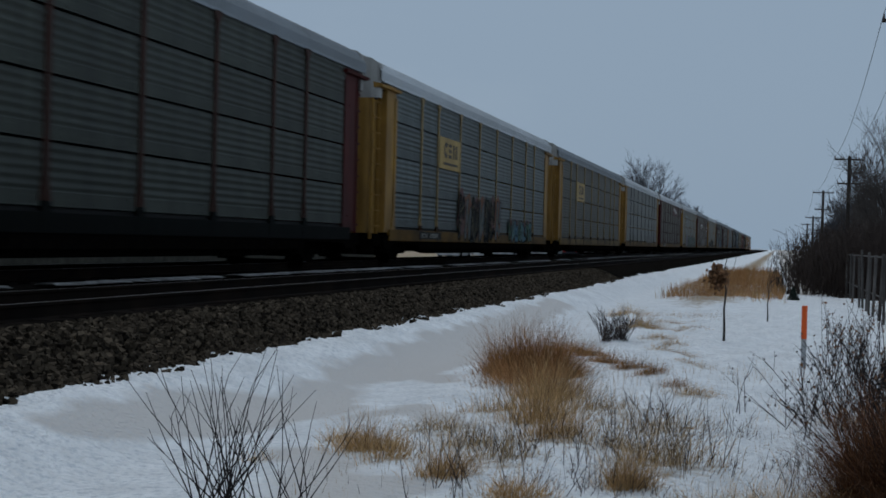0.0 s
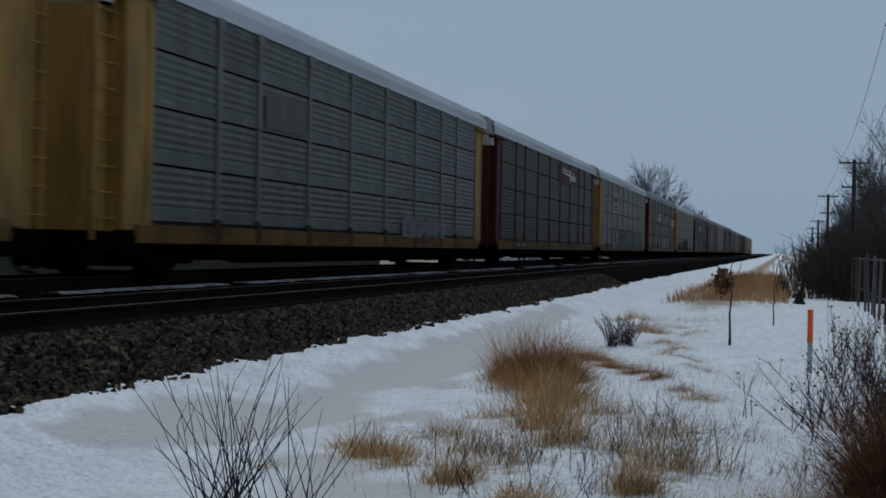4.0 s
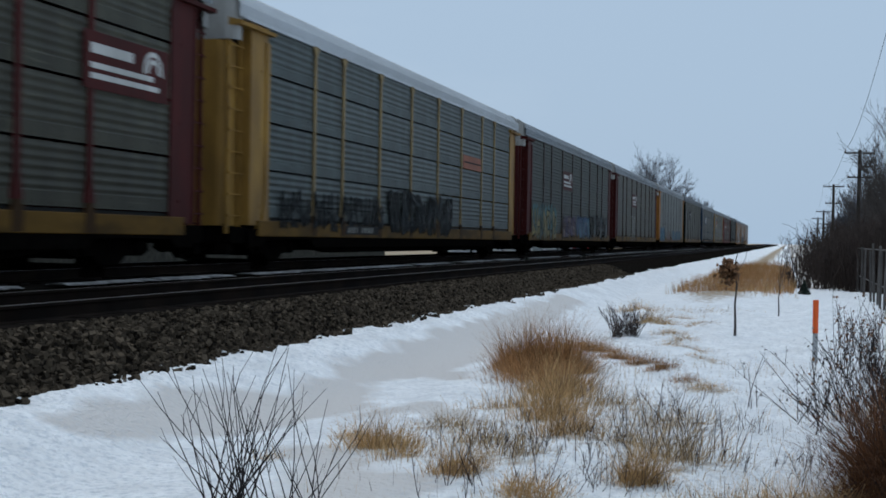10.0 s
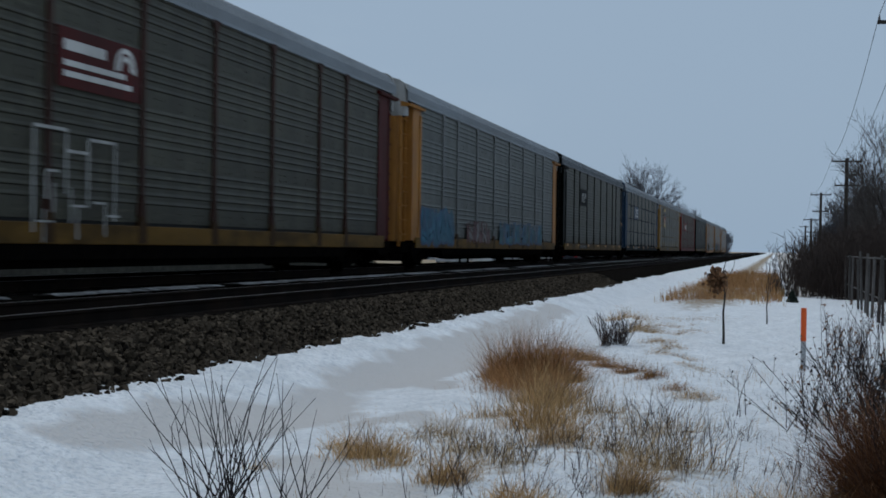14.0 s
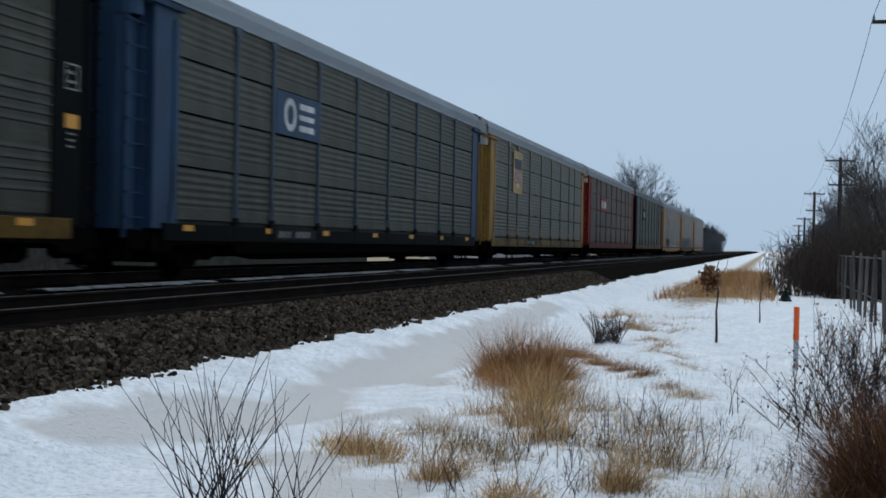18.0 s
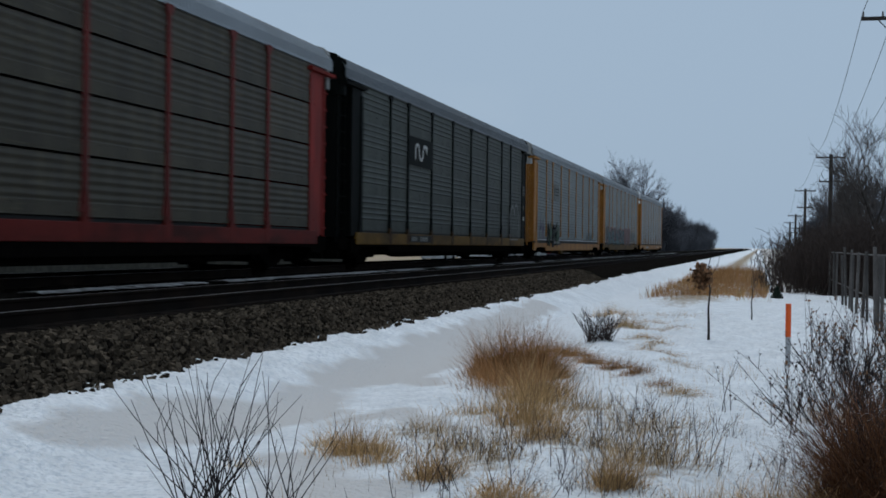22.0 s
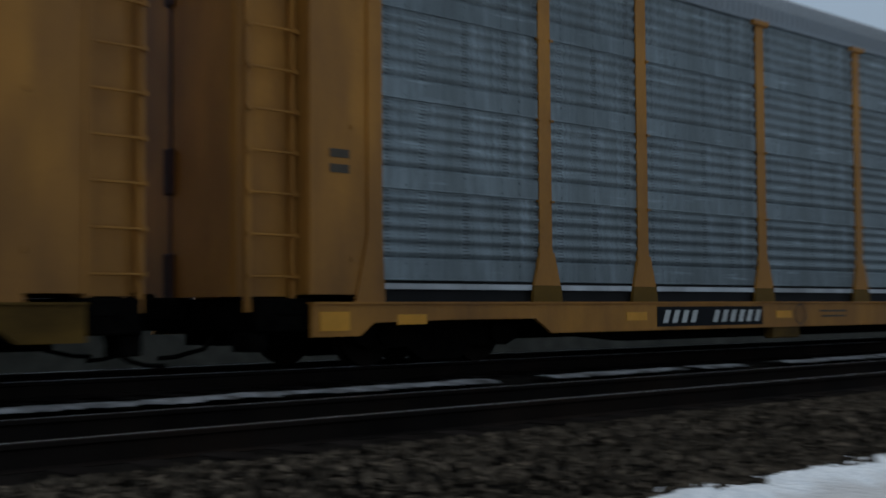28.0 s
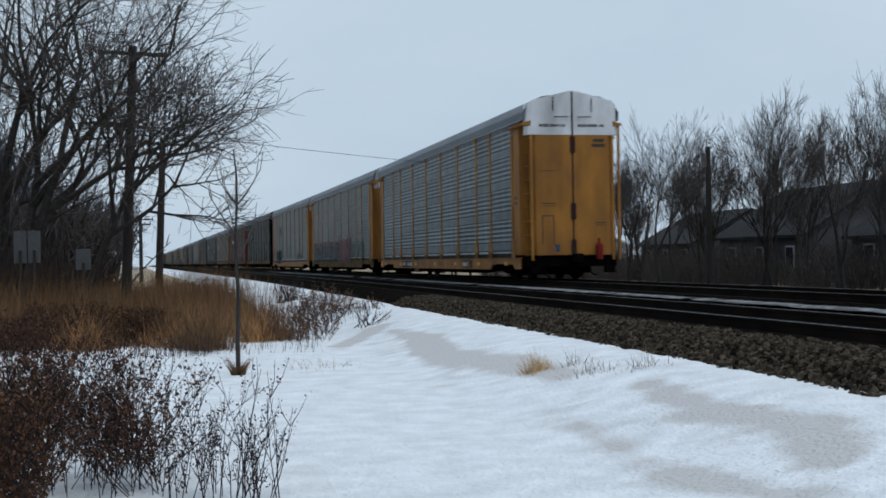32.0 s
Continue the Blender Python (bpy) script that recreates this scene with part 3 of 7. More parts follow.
ORANGE_MARK = paint("orange_marking", (0.27, 0.085, 0.045), dirt_amt=0.5)
SPRAY = {k: paint("spray_" + k, tuple(0.42 * v for v in c), dirt_amt=0.05 if k == "black" else 0.4, spec=0.05 if k == "black" else 0.25, dirt=(0.07, 0.065, 0.06), scale=4, stretch=(1, 1, 1)) for k, c in {
    "white": (0.50, 0.50, 0.49), "chalk": (1.1, 1.1, 1.05), "black": (0.025, 0.028, 0.03), "green": (0.035, 0.17, 0.07), "teal": (0.13, 0.34, 0.36), "mint": (0.14, 0.22, 0.18),
    "pink": (0.50, 0.24, 0.25), "maroon": (0.22, 0.06, 0.05), "blue": (0.10, 0.20, 0.42), "sky": (0.08, 0.33, 0.50), "yellow": (0.55, 0.45, 0.16), "orange": (0.55, 0.16, 0.04), "purple": (0.16, 0.10, 0.24), "rose": (0.30, 0.17, 0.18), "dusk": (0.22, 0.27, 0.29)}.items()}

for spray in SPRAY.values():
    # thin, worn paint that lets the sheet show through in places
    sn, sl = spray.node_tree.nodes, spray.node_tree.links
    wear, cover = sn.new("ShaderNodeTexNoise"), sn.new("ShaderNodeMapRange")
    wear.inputs["Scale"].default_value, wear.inputs["Detail"].default_value = 3.0, 8
    cover.inputs[1].default_value, cover.inputs[2].default_value = 0.32, 0.58
    cover.inputs[3].default_value, cover.inputs[4].default_value = 0.97, 0.72
    where = sn.new("ShaderNodeTexCoord")
    sl.new(where.outputs["Object"], wear.inputs["Vector"])
    sl.new(wear.outputs[0], cover.inputs[0])
    sl.new(cover.outputs[0], sn["Principled BSDF"].inputs["Alpha"])

SIDE = 1.50
POSTS = [-12.1, -9.35, -7.38, -4.43, -1.47, 1.47, 4.43, 7.38, 9.35, 12.1]
ROW_Z = [0.96 + 1.0 * i for i in range(5)]
cache = {}


def shared(key, fn, material):
    """One mesh for all pieces of one shape and material."""
    if (key, material.name) not in cache:
        bm = bmesh.new()
        fn(bm)
        me = bpy.data.meshes.new(key)
        bm.to_mesh(me)
        bm.free()
        me.materials.append(material)
        if "panel" in key:
            me.shade_smooth()
            me.set_sharp_from_angle(angle=radians(42))
        cache[(key, material.name)] = me
    return cache[(key, material.name)]


def put(name, key, fn, material, parent, x=0.0, y=0.0, z=0.0, rz=0.0, label=""):
    ob = new(name, shared(key, fn, material))
    ob.parent = parent
    ob.matrix_local = pose(x, y, z, 0, 0, rz)
    if label:
        tagged(ob, label)
    return ob


def panel_shape(w, h, deep=1.0, ridge=False):
    """A side sheet: five pressed ribs, and under them a flat bolted band that laps over the sheet beneath."""
    def fn(bm):
        t = h / 2
        lo, mid, hi = -0.004 - 0.022 * deep, -0.004, -0.004 + 0.024 * deep
        pts = [(t, -0.008)] if ridge else [(t, -0.012), (t - 0.012, -0.012)]
        z = t - 0.015
        n = 5
        step = (z + t - 0.235) / n
        for i in range(n):
            if ridge:
                pts += [(z - step * 0.06, -0.008), (z - step * 0.22, hi), (z - step * 0.36, hi), (z - step * 0.50, -0.008), (z - step * 0.9, -0.008)]
            else:
                pts += [(z - step * 0.10, lo), (z - step * 0.28, mid), (z - step * 0.44, hi), (z - step * 0.58, hi), (z - step * 0.76, mid), (z - step * 0.92, lo)]
            z -= step
        if ridge:
            pts += [(-t, -0.008)]
        else:
            pts += [(-t + 0.228, -0.006), (-t + 0.222, 0.004), (-t + 0.016, 0.004), (-t + 0.012, 0.010), (-t, 0.010), (-t, -0.03)]
        a = [bm.verts.new((p[1], -w / 2, p[0])) for p in pts]
        b = [bm.verts.new((p[1], w / 2, p[0])) for p in pts]
        for i in range(len(pts) - 1):
            bm.faces.new((a[i], a[i + 1], b[i + 1], b[i]))
        for r in (-0.34, -0.23, 0.0, 0.23, 0.34) if w > 2.5 else (-0.33, 0.0, 0.33):
            for zz in (-t + 0.05, -t + 0.18):
                box(bm, 0.0, 0.014, r * w - 0.022, r * w + 0.022, zz - 0.009, zz + 0.009)
    return fn


def post_shape(bm):
    prism(bm, [(-0.25, 0.72), (0.25, 0.72), (0.24, 0.92), (0.13, 1.32), (0.115, 1.4), (0.105, 4.86), (-0.105, 4.86), (-0.115, 1.4), (-0.13, 1.32), (-0.24, 0.92)], "x", 0.0, 0.022)
    prism(bm, [(-0.25, 0.72), (0.25, 0.72), (0.24, 0.92), (0.13, 1.32), (-0.13, 1.32), (-0.24, 0.92)], "x", 0.022, 0.045)
    box(bm, -0.02, 0.07, -0.21, 0.21, 4.86, 4.94, 0.008)
    for z in (1.95, 2.95, 3.95):
        for s in (-1, 1):
            box(bm, 0.0, 0.045, s * 0.115 - 0.03, s * 0.115 + 0.03, z - 0.012, z + 0.012)


def slim_post(bm):
    prism(bm, [(-0.072, 1.45), (0.072, 1.45), (0.068, 4.84), (-0.068, 4.84)], "x", 0.0, 0.034)


def post_foot(bm):
    prism(bm, [(-0.165, 1.06), (0.165, 1.06), (0.155, 1.12), (0.078, 1.45), (-0.078, 1.45), (-0.155, 1.12)], "x", 0.0, 0.028)
    prism(bm, [(-0.03, 1.06), (0.03, 1.06), (0.05, 1.449), (-0.05, 1.449)], "x", 0.028, 0.05)


def post_head(bm):
    prism(bm, [(-0.072, 4.72), (0.072, 4.72), (0.17, 4.88), (0.17, 4.94), (-0.17, 4.94), (-0.17, 4.88)], "x", 0.0, 0.042)


def post_stub(bm):
    prism(bm, [(-0.15, 0.60), (0.15, 0.60), (0.15, 0.90), (0.10, 1.06), (-0.10, 1.06), (-0.15, 0.90)], "x", 0.0, 0.053)


def sill_shape(bm):
    pts = [(-13.0, 0.36), (-12.35, 0.36), (-12.15, 0.50), (-11.0, 0.52), (-9.55, 0.52), (-9.25, 0.34), (9.25, 0.34), (9.55, 0.52), (11.0, 0.52), (12.15, 0.50), (12.35, 0.36), (13.0, 0.36), (13.0, 0.72), (-13.0, 0.72)]
    prism(bm, pts, "x", -0.05, 0.0)
    box(bm, -0.30, 0.025, -13.0, 13.0, 0.70, 0.722)


def belly_shape(bm):
    prism(bm, [(-9.2, 0.36), (-7.4, 0.20), (7.4, 0.20), (9.2, 0.36), (9.2, 0.6), (-9.2, 0.6)], "x", -0.14, 0.14)


ROOF_P = [(1.53, 4.94), (1.53, 5.20), (1.34, 5.45), (0.94, 5.66), (0.45, 5.72), (0.0, 5.73), (-0.45, 5.72), (-0.94, 5.66), (-1.34, 5.45), (-1.53, 5.20), (-1.53, 4.94)]


def roof_shape(bm):
    rows, y, k = [], -13.65, 0
    while y < 13.66:
        d = (0.0, 0.0, 0.022, 0.022)[k % 4]
        rows.append([bm.verts.new((p[0] * (1 - d * 0.5), y, p[1] - d)) for p in ROOF_P])
        y += (0.05, 0.025)[k % 2]
        k += 1
    for a, b in zip(rows, rows[1:]):
        for i in range(len(ROOF_P) - 1):
            bm.faces.new((a[i], a[i + 1], b[i + 1], b[i]))


def eave_shape(bm):
    box(bm, -0.03, 0.035, -13.3, 13.3, 4.92, 4.985)


def leaf_shape(z0, z1, cap):
    """One leaf of the end door, wrapped round the car's corner; the cap is cut to the roof's outline."""
    def fn(bm):
        plan = [(0.03, 13.72), (1.10, 13.72), (1.18, 13.70), (1.23, 13.64), (1.25, 13.54), (1.25, 13.06), (1.20, 13.06), (1.20, 13.53), (1.18, 13.61), (1.14, 13.65), (1.09, 13.67), (0.03, 13.67)]
        if cap:
            plan = [(0.03, 13.72), (1.26, 13.72), (1.40, 13.67), (1.47, 13.58), (1.48, 13.42), (1.43, 13.42), (1.42, 13.56), (1.37, 13.62), (1.25, 13.67), (0.03, 13.67)]
        if not cap:
            prism(bm, plan, "z", z0, z1)
        else:
            lo, hi = [], []
            for x, y in plan:
                lo.append(bm.verts.new((x, y, z0)))
                top = 5.84 if x < 0.82 else 5.84 - (x - 0.82) * 0.68
                hi.append(bm.verts.new((x, y, top)))
            k = len(plan)
            for i in range(k):
                bm.faces.new((lo[i], lo[(i + 1) % k], hi[(i + 1) % k], hi[i]))
            bm.faces.new(hi)
            bm.faces.new(lo[::-1])
    return fn


def mirror_x(fn):
    def f2(bm):
        fn(bm)
        bmesh.ops.scale(bm, vec=(-1, 1, 1), verts=bm.verts)
        bmesh.ops.reverse_faces(bm, faces=bm.faces)
    return f2


def end_sheet(bm):
    box(bm, -0.05, 0.0, 12.1, 13.04, 0.80, 4.90)
    box(bm, 0.0, 0.02, 12.98, 13.03, 0.80, 4.90)
    box(bm, -0.25, -0.05, 13.00, 13.04, 0.80, 4.90)
    for z in (1.15, 2.55, 3.95):
        box(bm, 0.0, 0.012, 12.42, 12.47, z, z + 0.05)
    prism(bm, [(12.0, 0.72), (12.42, 0.72), (12.36, 0.95), (12.24, 1.45), (12.24, 4.6), (12.04, 4.6), (12.04, 1.45)], "x", 0.0, 0.03)


def ladder_shape(bm):
    """Rungs on two stiles, set back in the car's corner."""
    for y in (13.10, 13.66):
        box(bm, -0.235, -0.16, y - 0.03, y + 0.03, 0.62, 4.74, 0.006)
    for z in (0.66, 4.66):
        box(bm, -0.235, -0.17, 13.12, 13.64, z - 0.035, z + 0.035)
    for i in range(9):
        z = 0.98 + i * 0.425
        tube(bm, (-0.14, 13.08, z), (-0.14, 13.68, z), 0.014, sides=6)
        for y in (13.09, 13.67):
            box(bm, -0.165, -0.12, y - 0.025, y + 0.025, z - 0.025, z + 0.025)


def corner_post(bm):
    box(bm, -0.02, 0.05, 13.60, 13.68, 0.62, 4.74, 0.008)


def bracket_shape(bm):
    prism(bm, [(-0.26, 4.74), (0.10, 4.76), (0.12, 4.83), (-0.26, 4.93)], "y", 11.95, 13.70)


def end_beam(bm):
    box(bm, -1.42, 1.42, 12.9, 13.62, 0.42, 0.76, 0.02)


def end_step(bm):
    box(bm, -0.16, 0.16, 13.45, 13.66, 0.22, 0.418, 0.012)


def grab_iron(s):
    def shape(bm):
        tube(bm, (s * 1.28, 13.64, 0.28), (s * 1.28, 13.64, 0.80), 0.016, sides=6)
        tube(bm, (s * 1.28, 13.64, 0.80), (s * 0.72, 13.66, 0.86), 0.014, sides=6)
    return shape


def coupler_shape(bm):
    box(bm, -0.13, 0.13, 13.5, 14.0, 0.52, 0.78, 0.03)
    box(bm, -0.20, 0.20, 13.95, 14.19, 0.50, 0.82, 0.06)


def hose_shape(x, low):
    """One sagging hose, bent from a single tube."""
    def fn(bm):
        pts = [Vector((x, 13.5, 0.52)), Vector((x, 13.56, 0.36)), Vector((x, 13.66, 0.24)), Vector((x, 13.82, low + 0.05)), Vector((x, 14.0, low + 0.01)), Vector((x, 14.2, low))]
        rings = []
        for i, p in enumerate(pts):
            d = (pts[min(i + 1, 5)] - pts[max(i - 1, 0)]).normalized()
            u = Vector((1, 0, 0))
            v = d.cross(u)
            rings.append([bm.verts.new(p + (u * math.cos(k * math.pi / 3) + v * math.sin(k * math.pi / 3)) * 0.026) for k in range(6)])
        for p, q in zip(rings, rings[1:]):
            for k in range(6):
                bm.faces.new((p[k], p[(k + 1) % 6], q[(k + 1) % 6], q[k]))
    return fn


def lock_shape(bm):
    for z in (1.0, 2.13, 4.17):
        for s in (-0.045, 0.045):
            box(bm, s - 0.035, s + 0.035, 13.70, 13.77, z - 0.25, z + 0.25, 0.015)
    box(bm, -0.025, 0.025, 13.66, 13.73, 0.82, 5.80)


def side_frame(bm):
    prism(bm, [(-1.35, 0.30), (-1.1, 0.20), (-0.55, 0.22), (-0.3, 0.06), (0.3, 0.06), (0.55, 0.22), (1.1, 0.20), (1.35, 0.30), (1.3, 0.46), (0.8, 0.42), (0.5, 0.56), (-0.5, 0.56), (-0.8, 0.42), (-1.3, 0.46)], "x", -0.09, 0.09)
    for s in (-0.9, 0.9):
        tube(bm, (-0.1, s, 0.355), (0.16, s, 0.355), 0.12, sides=10)
    for s in (-0.15, 0.15):
        tube(bm, (0.02, s, 0.12), (0.02, s, 0.45), 0.09, sides=8)


def wheelset_shape(bm):
    for s in (-1, 1):
        x = s * 0.755
        tube(bm, (x - 0.06, 0, 0), (x + 0.06, 0, 0), 0.385, sides=24)
        tube(bm, (x - s * 0.09, 0, 0), (x - s * 0.06, 0, 0), 0.412, sides=24)
        for k in range(5):
            a = k * 2 * math.pi / 5
            tube(bm, (x + s * 0.055, 0.2 * math.cos(a), 0.2 * math.sin(a)), (x + s * 0.072, 0.2 * math.cos(a), 0.2 * math.sin(a)), 0.045, sides=6)
    tube(bm, (-0.98, 0, 0), (0.98, 0, 0), 0.075, sides=10)


def bars(bm, items):
    """Flat raised marks on the near side: (y0, y1, z0, z1)."""
    for y0, y1, z0, z1 in items:
        box(bm, 0.0, 0.006, y0, y1, z0, z1)


def slant_bars(bm, ys, w, z0, z1):
    """Short leaning bars, one for each character of a number."""
    for y in ys:
        k = 0.22 * (z1 - z0)
        prism(bm, [(y - k, z0), (y - k + w, z0), (y + k + w, z1), (y + k, z1)], "x", 0.0, 0.006)


def arc_bars(bm, cy, cz, r, w, a0, a1, n=10):
    for i in range(n):
        a, b = radians(a0 + (a1 - a0) * i / n), radians(a0 + (a1 - a0) * (i + 1) / n)
        q = [(cy + (r - w / 2) * math.cos(a), cz + (r - w / 2) * math.sin(a)), (cy + (r + w / 2) * math.cos(a), cz + (r + w / 2) * math.sin(a)),
             (cy + (r + w / 2) * math.cos(b), cz + (r + w / 2) * math.sin(b)), (cy + (r - w / 2) * math.cos(b), cz + (r - w / 2) * math.sin(b))]
        prism(bm, q[::-1], "x", 0.0, 0.006)


def text_mesh(words, size, material, name="lettering", shear=0.0, bold=0.006):
    cu = bpy.data.curves.new(name, "FONT")
    cu.body, cu.size, cu.extrude, cu.offset, cu.shear = words, size, 0.002, bold, shear
    cu.resolution_u = 3
    tmp = new(name, cu)
    bpy.context.view_layer.update()
    me = bpy.data.meshes.new_from_object(tmp)
    bpy.data.objects.remove(tmp)
    bpy.data.curves.remove(cu)
    me.materials.clear()
    me.materials.append(material)
    return me


def lettering(words, size, material, parent, x, y, z, face="x", width=None, shear=0.0, bold=0.006):
    me = text_mesh(words, size, material, shear=shear, bold=bold)
    if width:
        xs = [v.co.x for v in me.vertices]
        k = width / (max(xs) - min(xs))
        for v in me.vertices:
            v.co.x *= k
    ob = new("lettering", me)
    ob.parent = parent
    ob.matrix_local = pose(x, y, z, 90, 0, 90 if face == "x" else 180)
    return ob


def graffiti(parent, y0, y1, z0, z1, line, fills, seed, cloud=(), gleam=None, x=SIDE + 0.052, fat=1.0, hollow=False):
    """Sprayed block shapes: a cloud of colour, dark outlined strokes filled with paint, thin gleams on top."""
    rnd = random.Random(seed)
    names = [line] + list(fills) + list(cloud) + ([gleam] if gleam else [])
    verts, faces, mats = [], [], []

    def poly(pts, d, k):
        i = len(verts)
        verts.extend((x + d, p[0], p[1]) for p in pts)
        faces.append(tuple(range(i, i + len(pts))))
        mats.append(names.index(k))

    def blob(cy, cz, ry, rz, d, k, n=16):
        poly([(cy + ry * math.cos(a) * (1 + 0.2 * rnd.uniform(-1, 1)), cz + rz * math.sin(a) * (1 + 0.16 * rnd.uniform(-1, 1))) for a in [2 * math.pi * i / n for i in range(n)]], d, k)

    def stroke(a, b, w, d, k):
        dy, dz = b[0] - a[0], b[1] - a[1]
        ll = math.hypot(dy, dz) or 1
        ty, tz = dy / ll * w / 2, dz / ll * w / 2
        ny, nz = -tz, ty
        poly([(a[0] - ty * 0.7 - ny * 0.8, a[1] - tz * 0.7 - nz * 0.8), (a[0] - ny, a[1] - nz), (b[0] - ny, b[1] - nz), (b[0] + ty * 0.7 - ny * 0.6, b[1] + tz * 0.7 - nz * 0.6),
              (b[0] + ty * 0.7 + ny * 0.7, b[1] + tz * 0.7 + nz * 0.7), (b[0] + ny, b[1] + nz), (a[0] + ny, a[1] + nz), (a[0] - ty * 0.7 + ny * 0.6, a[1] - tz * 0.7 + nz * 0.6)], d, k)
    hh, y, n = z1 - z0, y0, 0
    while y < y1 - 0.3:
        w = rnd.uniform(0.55, 0.85) * min(1.15, hh)
        lean = rnd.uniform(-0.4, 0.45) * w
        lo, hi = z0 + hh * rnd.uniform(0.02, 0.12), z1 - hh * rnd.uniform(0.0, 0.14)
        if cloud:
            blob(y + w / 2, (lo + hi) / 2 + 0.10 * hh, w * 0.66, hh * 0.50, 0.0, cloud[n % len(cloud)])
        pick = fills[n % len(fills)]
        m = (lo + hi) / 2
        ends = [((y + 0.15 * w, lo), (y + 0.15 * w + lean, hi)), ((y + 0.15 * w + lean * rnd.random(), rnd.choice((lo + 0.06, m, hi - 0.06))), (y + 0.8 * w, rnd.choice((lo + 0.1, m, hi - 0.1))))]
        ends.append(((y + 0.8 * w, rnd.choice((lo, m))), (y + 0.8 * w + lean * 0.6, rnd.choice((m + 0.2 * hh, hi)))))
        if rnd.random() < 0.6:
            ends.append(((y + 0.2 * w, lo + 0.06), (y + 0.75 * w, lo + rnd.uniform(0.0, 0.3) * hh)))
        wide = [fat * rnd.uniform(0.16, 0.24) * min(1.0, hh) for _ in ends]
        for (p, q), ww in zip(ends, wide):
            stroke(p, q, ww + 0.13 * fat, 0.002, line)
        if not hollow:
            for (p, q), ww in zip(ends, wide):
                stroke(p, q, ww, 0.004, pick)
        if gleam:
            for p, q in ends[:2]:
                stroke((p[0] + 0.05, p[1] + 0.1 * hh), (q[0] + 0.05, q[1] - 0.1 * hh), 0.035, 0.006, gleam)
        y += w * rnd.uniform(0.98, 1.12)
        n += 1
    ob = raw("graffiti", verts, faces, SPRAY[names[0]], parent, "sprayed graffiti along the lower side sheets")
    for k in names[1:]:
        ob.data.materials.append(SPRAY[k])
    ob.data.polygons.foreach_set("material_index", mats)
    tagged(ob, kind="stuff")
    return ob


def plate(parent, y0, y1, z0, z1, material, label, x=SIDE + 0.034):
    def fn(bm):
        box(bm, 0.0, 0.006, 0.0, y1 - y0, 0.0, z1 - z0)
    return put("emblem_panel", "plate%.2f_%.2f" % (y1 - y0, z1 - z0), fn, material, parent, x, y0, z0, 0, label)


def marks(parent, name, fn, material, x, y, z, label=""):
    bm = bmesh.new()
    fn(bm)
    ob = part(name, bm, material, parent, label)
    if name in ("marking", "emblem"):
        tagged(ob, kind="stuff")
    ob.matrix_local = pose(x, y, z)
    return ob


